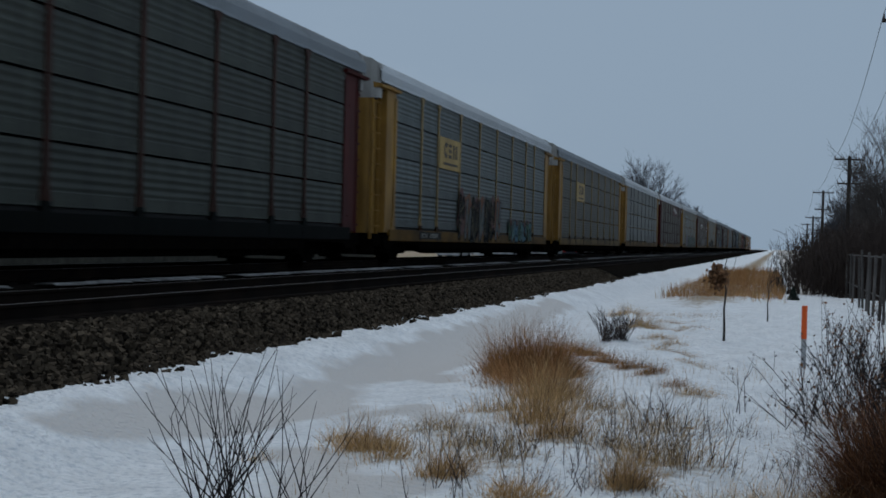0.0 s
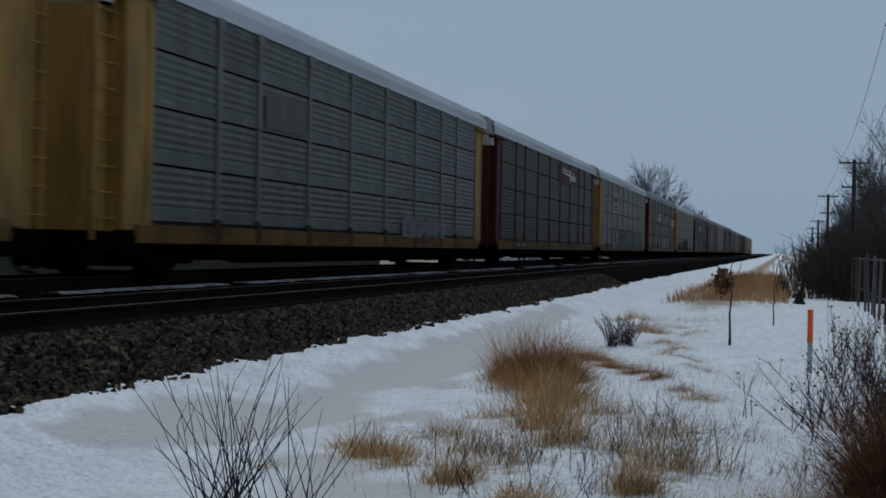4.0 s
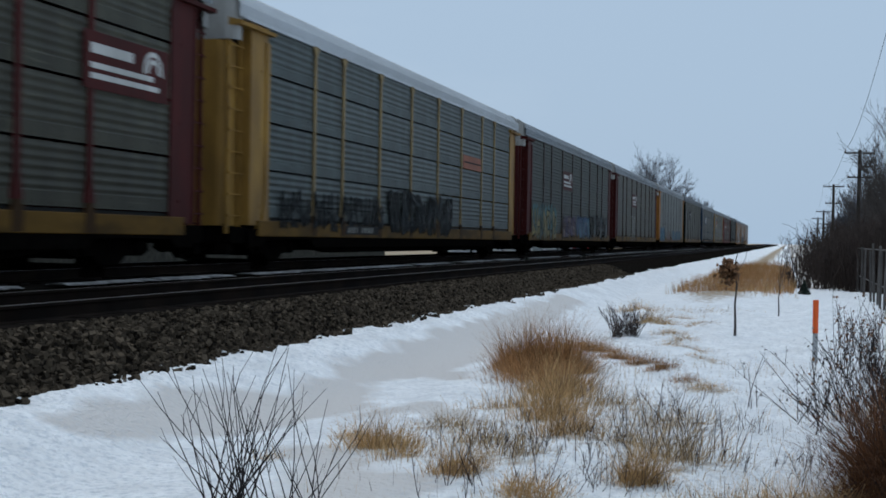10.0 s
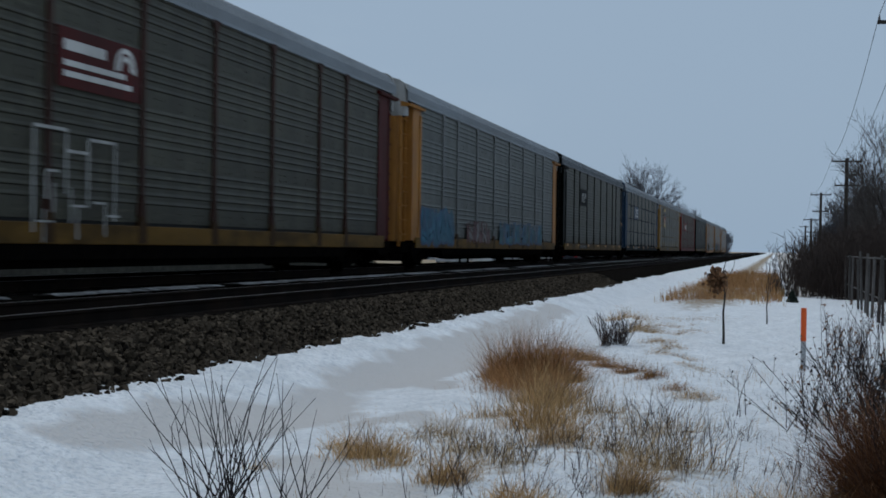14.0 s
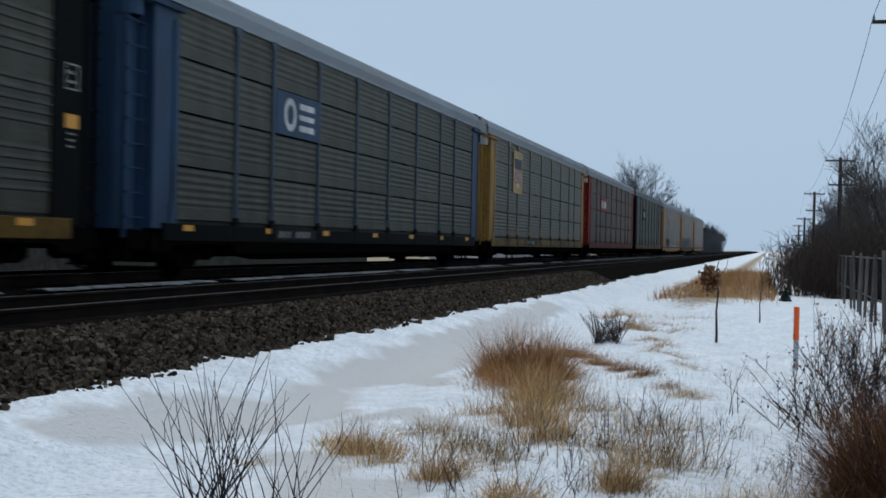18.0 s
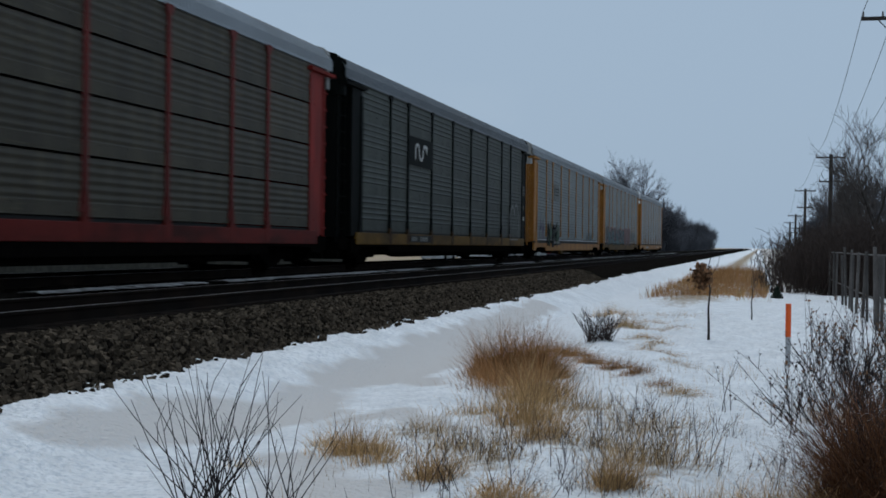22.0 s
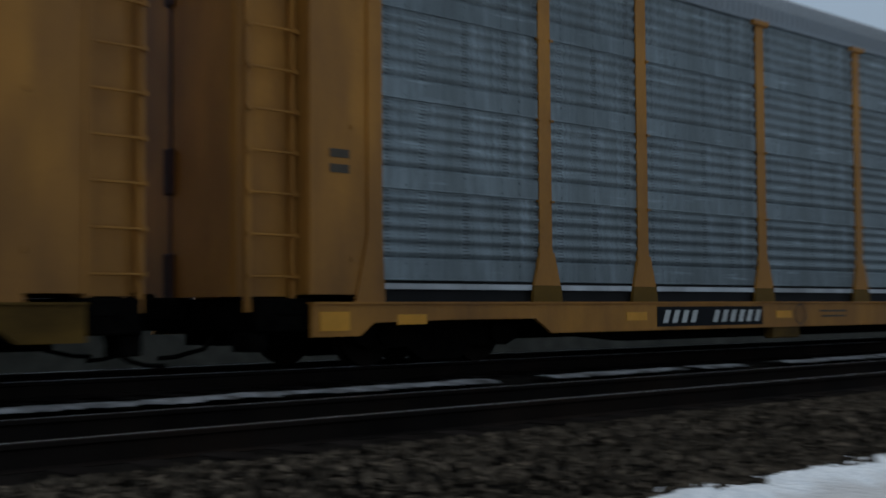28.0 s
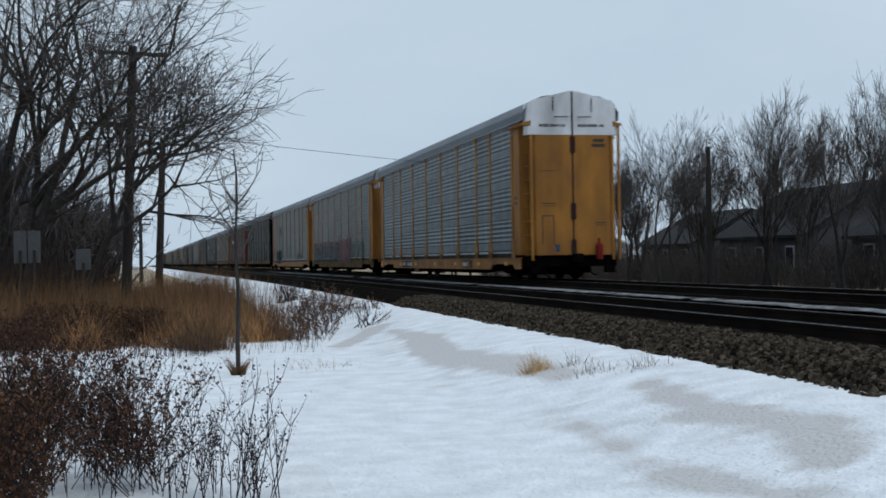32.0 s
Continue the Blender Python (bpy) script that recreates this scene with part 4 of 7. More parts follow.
def autorack(label, sheet, posts, ends, sill, roof, slim=False, ribbed=False, reflect=False, shaft=None):
    car = thing("autorack_car", label, "rail car", group="cars of the train")
    sm, pm, em, lm = SHEET[sheet], PAINT[posts], PAINT[ends], PAINT[sill]
    bright = sheet in ("new", "mid")
    put("roof", "roof", roof_shape, roof, car, label="ribbed metal roof")
    for s, rz in ((1, 0), (-1, 180)):
        for a, b in zip(POSTS, POSTS[1:]):
            w = b - a - 0.02
            for i in range(4):
                z = (ROW_Z[i] + ROW_Z[i + 1]) / 2
                if s > 0:
                    put("side_panel", ("panel%.2f" if bright else "rib_panel%.2f" if ribbed else "old_panel%.2f") % w, panel_shape(w, 0.995, 0.62) if bright else panel_shape(w, 1.0, 0.7, True) if ribbed else panel_shape(w, 0.958, 0.38), sm, car, SIDE, (a + b) / 2, z)
            if s < 0:
                put("side_panel", "far_panel%.2f" % w, lambda bm, w=w: box(bm, -0.02, 0.0, -w / 2, w / 2, 0.95, 4.94), sm, car, -SIDE, (a + b) / 2, 0, rz)
        for y in POSTS[1:-1]:
            if bright and not slim:
                put("post_base", "post_base", lambda bm: prism(bm, [(-0.27, 0.724), (0.27, 0.724), (0.25, 0.92), (-0.25, 0.92)], "x", 0.0, 0.049), PAINT["sill_brown"], car, s * SIDE, y, 0, rz)
                put("side_post", "post", post_shape, pm, car, s * SIDE, y, 0, rz)
            else:
                post = put("side_post", "slim_post", slim_post, PAINT[shaft] if shaft else pm, car, s * SIDE, y, 0, rz)
                put("post_foot", "post_foot", post_foot, pm, post)
                put("post_head", "post_head", post_head, pm, post)
                if not bright:
                    put("post_stub", "post_stub", post_stub, STUB if sill in ("sill_brown", "sill_yellow") else lm, post)
        put("side_sill", "sill", sill_shape, lm if bright else SHADED_GRIME, car, s * (SIDE + 0.02), 0, 0, rz)
        put("belly_beam", "belly", belly_shape, SHADED_GRIME, car, s * 1.15, 0, 0, rz)
        put("eave_rail", "eave", eave_shape, roof, car, s * SIDE, 0, 0, rz)
        if not bright:
            put("edge_sill", "old_sill", lambda bm: box(bm, -0.04, 0.048, -12.6, 12.6, 0.575, 0.90, 0.012), lm, car, s * SIDE, 0, 0, rz)
        put("lower_strip", "strip", lambda bm: box(bm, -0.02, 0.0, -12.1, 12.1, 0.72, 0.96), STRIP, car, s * (SIDE - 0.03), 0, 0, rz)
        if bright:
            put("edge_rail", "edge", lambda bm: box(bm, -0.05, 0.0, -12.1, 12.1, 0.862, 0.925), EDGE, car, s * (SIDE + 0.012), 0, 0, rz)
    if bright:
        put("hanging_box", "hangbox", lambda bm: box(bm, -0.16, 0.0, -4.16, -3.38, 0.17, 0.345, 0.015), PAINT["sill_brown"], car, SIDE, 0, 0, 0, "small dirty box under the side sill")
        put("drain_valve", "valve", lambda bm: (tube(bm, (0, -5.15, 0.36), (0, -5.15, 0.22), 0.04), tube(bm, (0, -5.3, 0.24), (0, -5.0, 0.24), 0.03)), SHADED_GRIME, car, SIDE - 0.1)
    put("deck", "deck", lambda bm: box(bm, -1.44, 1.44, -13.4, 13.4, 0.60, 0.72), SHADED_GRIME, car)
    put("centre_sill", "csill", lambda bm: box(bm, -0.35, 0.35, -13.3, 13.3, 0.26, 0.60), SHADED_GRIME, car)
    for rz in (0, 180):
        put("end_beam", "endbeam", end_beam, SHADED_GRIME, car, 0, 0, 0, rz)
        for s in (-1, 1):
            put("end_step", "endstep", end_step, SHADED_GRIME, car, s * 1.2 * (1 if rz == 0 else -1), 0, 0, rz)
            put("grab_iron", "grab%d" % s, grab_iron(s), SHADED_GRIME, car, 0, 0, 0, rz)
        put("coupler", "coupler", coupler_shape, SHADED_GRIME, car, 0, 0, 0, rz)
        put("air_hose", "hose_low", hose_shape(0.9, 0.10), SHADED_GRIME, car, 0, 0, 0, rz)
        put("air_hose", "hose_high", hose_shape(-0.55, 0.16), SHADED_GRIME, car, 0, 0, 0, rz)
        for k, fn in (("L", mirror_x(leaf_shape(0.78, 4.47, False))), ("R", leaf_shape(0.78, 4.47, False))):
            leaf = put("end_door", "leaf" + k, fn, em, car, 0, 0, 0, rz)
            put("door_cap", "cap" + k, mirror_x(leaf_shape(4.474, 5.7, True)) if k == "L" else leaf_shape(4.474, 5.7, True), END_WHITE if sheet == "new" else em if ends in ("black", "blue") else OLD_CAP, leaf, label="" if ends in ("black", "blue") else "white painted top of the end door")
        put("door_lock", "locks", lock_shape, LOCK_RED, car, 0, 0, 0, rz)
        for k, s in (("R", 1), ("L", -1)):
            mk = (lambda f: f) if s > 0 else mirror_x
            put("end_sheet", "esheet" + k, mk(end_sheet), em, car, s * SIDE * (1 if rz == 0 else -1), 0, 0, rz)
            put("ladder", "ladder" + k, mk(ladder_shape), em, car, s * SIDE * (1 if rz == 0 else -1), 0, 0, rz)
            if (s > 0) == (rz == 180):
                put("corner_post", "corner" + k, mk(corner_post), em, car, s * SIDE * (1 if rz == 0 else -1), 0, 0, rz)
            put("top_bracket", "bracket" + k, mk(bracket_shape), em, car, s * SIDE * (1 if rz == 0 else -1), 0, 0, rz)
    for y in (-10.75, 10.75):
        truck = put("wheel_truck", "bolster", lambda bm: box(bm, -1.0, 1.0, -0.2, 0.2, 0.15, 0.5), SHADED_GRIME, car, 0, y, 0)
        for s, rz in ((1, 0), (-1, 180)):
            put("side_frame", "sideframe", side_frame, SHADED_GRIME, truck, s * 1.02, 0, 0, rz)
        for dy in (-0.9, 0.9):
            put("wheelset", "wheelset", wheelset_shape, RAIL_STEEL, truck, 0, dy, 0.386)
    for y in (-11.6, -7.54, -3.87, 0.2, 3.9, 7.6, 11.3) if reflect else ():
        put("reflector", "reflector", lambda bm: box(bm, 0.0, 0.004, -0.22, 0.22, -0.055, 0.055), REFLECT, car, SIDE + (0.021 if bright else 0.049), y, 0.53 if bright else 0.82)
    return car


CARS = []


def number_plate_bars(car, y=-5.9):
    plate(car, y - 1.3, y + 1.3, 0.65, 0.87, BLACK_PLATE, "black number board with a worn white line of characters", SIDE + 0.050)
    marks(car, "marking", lambda bm: slant_bars(bm, [-1.1 + 0.2 * i + (0.25 if i > 3 else 0) for i in range(9)], 0.075, -0.07, 0.07), WORN_MARK, SIDE + 0.057, y, 0.76)


def emblem_stripes(car, y0, y1, z0, z1, base, ink, label, arc=True):
    """A painted railway emblem: a panel, a short upper bar, two long lower bars and a hook."""
    plate(car, y0, y1, z0, z1, base, label)
    w, h = y1 - y0, z1 - z0

    def fn(bm):
        bars(bm, [(0.07 * w, 0.55 * w, 0.62 * h, 0.80 * h), (0.07 * w, 0.80 * w, 0.36 * h, 0.46 * h), (0.07 * w, 0.88 * w, 0.18 * h, 0.28 * h)])
        if arc:
            arc_bars(bm, 0.80 * w, 0.55 * h, 0.2 * h, 0.09 * h, -10, 190)
            arc_bars(bm, 0.80 * w, 0.55 * h, 0.34 * h, 0.09 * h, -10, 190)
    marks(car, "emblem", fn, ink, SIDE + 0.041, y0, z0)


def build_train():
    def add(*a, **k):
        CARS.append(autorack(*a, **k))
        return CARS[-1]
    # 0: the last car
    c = add("grey ribbed autorack car with yellow posts, last of the train", "new", "yellow", "yellow", "yellow", ROOF_GREY, reflect=True)
    plate(c, -7.10, -4.48, 0.385, 0.655, BLACK_PLATE, "black number board", SIDE + 0.021)
    marks(c, "marking", lambda bm: slant_bars(bm, [0.16 + 0.215 * i + (0.33 if i > 3 else 0) for i in range(10)], 0.11, 0.05, 0.22), WHITE_MARK, SIDE + 0.028, -7.10, 0.385)
    plate(c, 5.15, 5.95, 0.39, 0.65, BLACK_PLATE, "black board with a white mark", SIDE + 0.021)
    marks(c, "marking", lambda bm: bars(bm, [(0.06, 0.22, 0.05, 0.21), (0.28, 0.46, 0.05, 0.21), (0.54, 0.74, 0.05, 0.21)]), WHITE_MARK, SIDE + 0.028, 5.15, 0.39)
    plate(c, 6.3, 6.62, 0.39, 0.65, BLACK_PLATE, "small black inspection board", SIDE + 0.021)
    for y, w in ((-2.8, 0.85), (0.9, 0.9), (3.2, 0.55), (9.6, 0.4)):
        marks(c, "marking", lambda bm, w=w: bars(bm, [(0, w, 0.03, 0.06), (0.05, w - 0.05, -0.05, -0.02)]), DARK_MARK, SIDE + 0.021, y, 0.53)
    marks(c, "marking", lambda bm: arc_bars(bm, 0, 0, 0.15, 0.015, 0, 360, 20), DARK_MARK, SIDE + 0.021, -3.4, 0.53)
    for y, z in ((12.55, 2.5), (-12.62, 2.2)):
        marks(c, "marking", lambda bm: bars(bm, [(-0.13, 0.13, 0.04, 0.13), (-0.13, 0.13, -0.12, -0.03)]), DARK_MARK, SIDE + 0.002, y, z)
    plate(c, -12.9, -12.5, 0.42, 0.62, REFLECT, "yellow notice plate", SIDE + 0.021)
    marks(c, "end_of_train_device", lambda bm: (box(bm, -0.10, 0.10, 13.75, 13.92, 0.62, 1.12, 0.03), tube(bm, (0, 13.83, 1.12), (0, 13.83, 1.28), 0.045)), PAINT["red"], -0.78, 0, 0, "red end-of-train marker box")
    marks(c, "placard", lambda bm: box(bm, 0.46, 0.60, 13.721, 13.727, 0.9, 1.1), SPRAY["blue"], 0, 0, 0)
    marks(c, "marking", lambda bm: [box(bm, a, b, 13.721, 13.726, z0, z1) for a, b, z0, z1 in ((0.55, 1.0, 2.35, 2.38), (0.55, 0.95, 2.28, 2.30), (0.5, 1.05, 3.36, 3.375), (-1.05, -0.7, 1.75, 1.78), (-1.05, -0.7, 1.68, 1.70), (0.62, 0.65, 1.1, 2.0), (0.98, 1.01, 1.1, 2.0), (0.62, 1.0, 1.97, 2.0))], DARK_MARK, 0, 0, 0)
    for ga, gb in (((0.15, 13.78, 5.02), (0.6, 13.78, 5.02)), ((-0.15, 13.78, 5.02), (-0.6, 13.78, 5.02)), ((0.62, 13.76, 5.2), (0.62, 13.76, 5.62)), ((-0.62, 13.76, 5.2), (-0.62, 13.76, 5.62))):
        marks(c, "grab_iron", lambda bm, ga=ga, gb=gb: tube(bm, ga, gb, 0.014, sides=6), SHADED_GRIME, 0, 0, 0)
    lettering("EXCESS HEIGHT CAR", 0.11, DARK_MARK, c, 1.06, 13.723, 4.72, "y", width=0.85)
    lettering("EXCESS HEIGHT CAR", 0.11, DARK_MARK, c, -0.18, 13.723, 4.72, "y", width=0.85)
    marks(c, "marking", lambda bm: [box(bm, a, b, 13.721, 13.726, z0, z1) for a, b, z0, z1 in ((-1.02, -0.66, 4.25, 4.35), (-1.05, -0.62, 4.10, 4.20))], DARK_MARK, 0, 0, 0)
    # 1
    c = add("grey autorack car with yellow posts and bright graffiti", "mid", "yellow", "yellow", "sill_brown", ROOF_GREY)
    graffiti(c, -11.5, 0.3, 0.72, 1.9, "black", ["teal", "dusk", "teal"], 11, ["pink"], "purple")
    graffiti(c, 0.6, 5.6, 0.72, 2.0, "pink", ["maroon", "maroon", "rose"], 12, ["pink"])
    graffiti(c, 5.9, 9.8, 0.96, 1.75, "mint", ["dusk", "white"], 13)
    # 2
    c = add("grey autorack car with slim pale posts and yellow ends", "mid", "yellow", "yellow", "yellow", ROOF_GREY, slim=True)
    plate(c, -6.9, -5.3, 3.0, 3.8, SHEET["grey"], "faded grey emblem patch")
    marks(c, "emblem", lambda bm: bars(bm, [(0.1, 1.5, 0.55, 0.62), (0.2, 1.5, 0.4, 0.46), (0.3, 1.5, 0.24, 0.30)]), BLACK_PLATE, SIDE + 0.041, -6.9, 3.0)
    graffiti(c, -9.2, -5.2, 0.62, 1.7, "black", ["black", "green", "black"], 21, (), "green", fat=1.2)
    graffiti(c, -11.8, -10.3, 0.9, 1.9, "purple", ["dusk"], 23, hollow=True, fat=0.5)
    graffiti(c, 6.0, 9.0, 0.9, 1.4, "dusk", ["rose"], 22, hollow=True, fat=0.6)
    number_plate_bars(c)
    # 3
    c = add("dark grey autorack car with black-green posts and a black emblem panel", "dark", "black", "black", "sill_brown", ROOF_DARK, ribbed=True)
    plate(c, -7.3, -4.5, 3.05, 3.95, PAINT["black"], "black emblem panel with a white mark")

    def wave(bm):
        for k in range(3):
            arc_bars(bm, 0.92 + 0.46 * k, 0.45, 0.23, 0.09, *((0, 180) if k % 2 == 0 else (180, 360)))
        bars(bm, [(0.645, 0.735, 0.2, 0.45), (2.025, 2.115, 0.45, 0.7)])
    marks(c, "emblem", wave, WHITE_MARK, SIDE + 0.041, -7.3, 3.05)
    marks(c, "graffiti", lambda bm: (arc_bars(bm, 0.72, 1.0, 0.46, 0.11, 10, 180), arc_bars(bm, 1.66, 1.05, 0.50, 0.12, 0, 170), bars(bm, [(0.2, 0.31, 0.05, 1.0), (2.1, 2.22, 0.1, 1.05), (0.3, 2.1, 0.0, 0.05), (1.1, 1.17, 0.4, 0.9)])), SPRAY["white"], SIDE + 0.052, 8.9, 0.82, "white sprayed outline of a rounded shape")
    marks(c, "marking", lambda bm: bars(bm, [(-0.2, 0.2, 0.18, 0.205), (-0.2, 0.2, -0.205, -0.18), (-0.2, -0.175, -0.18, 0.18), (0.175, 0.2, -0.18, 0.18), (-0.13, 0.1, -0.1, -0.06), (-0.13, 0.0, 0.04, 0.09), (-0.1, 0.12, -0.7, -0.67), (-0.12, 0.1, -0.8, -0.77)]), WORN_MARK, SIDE + 0.004, 12.6, 3.05)
    plate(c, 12.45, 12.8, 1.72, 1.9, WORN_MARK, "small white placard", SIDE + 0.004)
    number_plate_bars(c)
    # 4
    c = add("weathered autorack car with bright red posts, sills and ends", "brown", "dull_red", "red", "sill_red", ROOF_GREY)
    plate(c, -7.3, -4.5, 2.95, 3.85, PAINT["red"], "red emblem panel with white marks")
    marks(c, "emblem", lambda bm: bars(bm, [(0.3 + 0.36 * i + (0.2 if i > 1 else 0), 0.54 + 0.36 * i + (0.2 if i > 1 else 0), 0.2, 0.7 - 0.12 * (i % 2)) for i in range(6)]), WHITE_MARK, SIDE + 0.041, -7.3, 2.95)
    # 5
    c = add("weathered tan autorack car with worn yellow ends and a shield emblem", "tan", "dim_yellow", "old_yellow", "sill_yellow", ROOF_GREY, shaft="faded")
    plate(c, -8.45, -6.45, 2.85, 4.65, EMBLEM_YELLOW, "yellow panel with a shield emblem")
    marks(c, "emblem", lambda bm: prism(bm, [(1.0, 0.15), (1.75, 0.55), (1.8, 1.45), (0.2, 1.45), (0.25, 0.55)], "x", 0, 0.004), WHITE_MARK, SIDE + 0.041, -8.45, 2.9)
    marks(c, "emblem", lambda bm: bars(bm, [(0.30 + 0.25 * i, 0.42 + 0.25 * i, 0.36, 0.97) for i in range(6)]), EMBLEM_RED, SIDE + 0.046, -8.45, 2.9)
    marks(c, "emblem", lambda bm: bars(bm, [(0.22, 1.78, 0.98, 1.43)]), EMBLEM_BLUE, SIDE + 0.046, -8.45, 2.9)
    number_plate_bars(c, -4.0)
    # 6
    c = add("weathered grey autorack car with blue ends and posts", "olive", "faded_blue", "blue", "black", ROOF_GREY, reflect=True)
    plate(c, -7.28, -4.53, 2.98, 3.95, PAINT["blue"], "blue emblem panel with white strokes")
    marks(c, "emblem", lambda bm: (arc_bars(bm, 0.86, 0.48, 0.30, 0.15, 0, 360, 18), bars(bm, [(1.45, 2.42, 0.66, 0.80), (1.45, 2.42, 0.42, 0.54), (1.45, 2.42, 0.16, 0.30)])), WHITE_MARK, SIDE + 0.041, -7.28, 2.98)
    number_plate_bars(c)
    # 7
    c = add("dark autorack car with black-green posts and a white mark", "olive", "black", "black", "sill_brown", ROOF_DARK, ribbed=True, reflect=True)
    plate(c, -7.28, -4.53, 3.05, 3.97, PAINT["black"], "black emblem panel with a white mark")
    marks(c, "emblem", wave, WHITE_MARK, SIDE + 0.041, -7.28, 3.05)
    number_plate_bars(c)
    marks(c, "marking", lambda bm: bars(bm, [(-0.2, 0.2, 0.18, 0.205), (-0.2, 0.2, -0.205, -0.18), (-0.2, -0.175, -0.18, 0.18), (0.175, 0.2, -0.18, 0.18), (-0.13, 0.1, -0.1, -0.06), (-0.13, 0.0, 0.04, 0.09), (-0.1, 0.12, -0.9, -0.87), (-0.12, 0.1, -1.0, -0.97), (-0.1, 0.08, -1.1, -1.07)]), WORN_MARK, SIDE + 0.004, 12.6, 3.1)
    plate(c, 12.42, 12.8, 2.3, 2.52, REFLECT, "small yellow placard", SIDE + 0.004)
    # 8
    c = add("grey autorack car with yellow ends and a blue painted patch", "grey", "pale", "yellow", "sill_brown", ROOF_GREY, slim=True, ribbed=True)
    graffiti(c, -12.0, -8.3, 0.75, 1.75, "blue", ["sky"], 81, ["sky"], "black", fat=1.3)
    graffiti(c, -6.0, -2.2, 0.8, 1.5, "maroon", ["rose", "white"], 82)
    graffiti(c, -0.5, 9.0, 0.8, 1.6, "blue", ["teal", "dusk", "sky"], 83)
    # 9
    c = add("dark weathered autorack car with oxide red posts and a red emblem", "olive", "dull_oxide", "oxide", "sill_brown", ROOF_GREY, ribbed=True, shaft="dull_oxide")
    emblem_stripes(c, -4.25, -1.62, 2.98, 3.9, PAINT["oxide"], WHITE_MARK, "red emblem panel with white stripes")
    marks(c, "graffiti", lambda bm: bars(bm, [
        (0.00, 0.05, 0.15, 1.75), (0.0, 0.95, 1.70, 1.75), (0.90, 0.95, 0.75, 1.7), (0.35, 0.40, 0.65, 1.1), (0.35, 0.72, 1.06, 1.1), (0.3, 0.34, 0.0, 0.5), (0.55, 0.59, 0.45, 0.9),
        (0.95, 1.55, 1.38, 1.43), (1.55, 1.60, 0.55, 1.6), (1.05, 1.09, 0.3, 0.85), (1.05, 1.5, 0.55, 0.59), (1.25, 1.29, 0.05, 0.55),
        (1.60, 2.45, 1.60, 1.65), (2.40, 2.45, 0.35, 1.6), (1.75, 2.15, 0.62, 0.66), (2.1, 2.14, 0.1, 0.62), (2.2, 2.6, 0.42, 0.46), (0.1, 0.6, 0.30, 0.33)]), SPRAY["chalk"], SIDE + 0.052, -4.9, 0.6, "white outlined block graffiti")
    # 10
    c = add("dark autorack car with oxide red ends and graffiti", "dark", "brown", "oxide", "sill_brown", ROOF_GREY, ribbed=True)
    emblem_stripes(c, -4.3, -1.6, 3.05, 3.95, PAINT["oxide"], WHITE_MARK, "red emblem panel with white stripes")
    graffiti(c, -12.0, -6.6, 0.62, 2.05, "black", ["yellow", "yellow", "mint"], 101, ["teal"], "white")
    graffiti(c, -4.2, -0.2, 0.75, 1.7, "black", ["rose", "purple"], 102, ["purple"], "white")
    graffiti(c, -0.1, 3.9, 0.75, 1.75, "black", ["blue", "sky"], 104, ["blue"], "white")
    graffiti(c, 4.3, 11.4, 0.75, 1.95, "black", ["black", "black", "dusk"], 103, (), "white", fat=1.1)
    # 11
    c = add("blue-grey autorack car with yellow posts and dark graffiti", "blue", "dim_yellow", "old_yellow", "sill_brown", ROOF_PALE, slim=True)
    plate(c, 4.6, 7.2, 2.95, 3.4, ORANGE_MARK, "small orange-red emblem strip")
    marks(c, "emblem", lambda bm: bars(bm, [(0.1, 2.5, 0.2, 0.25)]), BLACK_PLATE, SIDE + 0.041, 4.6, 2.95)
    graffiti(c, -3.5, 3.2, 0.72, 1.85, "black", ["black"], 111, (), "dusk", fat=1.1)
    graffiti(c, -11.5, -4.0, 0.75, 1.6, "black", ["black"], 112, hollow=True, fat=0.6)
    number_plate_bars(c)
    # 12
    c = add("weathered autorack car with oxide red posts and two red emblems", "olive", "oxide", "oxide", "sill_brown", ROOF_GREY)
    emblem_stripes(c, -4.65, -1.95, 3.1, 4.0, PAINT["oxide"], WHITE_MARK, "red emblem panel with white stripes")
    emblem_stripes(c, 9.1, 11.9, 2.85, 3.75, PAINT["oxide"], WHITE_MARK, "red emblem panel with white stripes")
    graffiti(c, -4.3, -1.3, 0.85, 1.95, "dusk", ["white"], 121, hollow=True, fat=0.45)
    graffiti(c, -1.0, 5.6, 0.85, 1.85, "white", ["dusk"], 122, hollow=True, fat=0.4)
    number_plate_bars(c)
    # 13
    c = add("blue-grey autorack car with yellow posts and green graffiti", "blue", "dim_yellow", "old_yellow", "sill_brown", ROOF_PALE)
    plate(c, -7.2, -4.6, 3.0, 4.3, SHEET["mid"], "pale panel with a dark striped emblem")
    marks(c, "emblem", lambda bm: bars(bm, [(0.1, 1.1, 0.7, 0.76), (0.1, 1.1, 0.84, 0.9), (0.1, 1.1, 0.98, 1.04), (1.25, 1.6, 0.68, 1.06), (1.75, 2.1, 0.68, 1.06), (0.9, 2.3, 0.36, 0.48), (0.9, 2.3, 0.14, 0.26)]), BLACK_PLATE, SIDE + 0.041, -7.2, 3.0)
    graffiti(c, -7.2, -3.9, 0.8, 2.0, "dusk", ["white", "purple"], 133, ["rose"])
    graffiti(c, -3.6, 5.4, 0.6, 1.95, "black", ["mint", "mint", "teal"], 131, ["rose", "mint"], "green")
    graffiti(c, 5.7, 10.4, 0.62, 1.85, "black", ["mint", "green", "mint"], 132, ["mint"], "white")
    graffiti(c, 10.4, 11.9, 0.8, 1.7, "rose", ["dusk"], 134, hollow=True, fat=0.6)
    number_plate_bars(c)
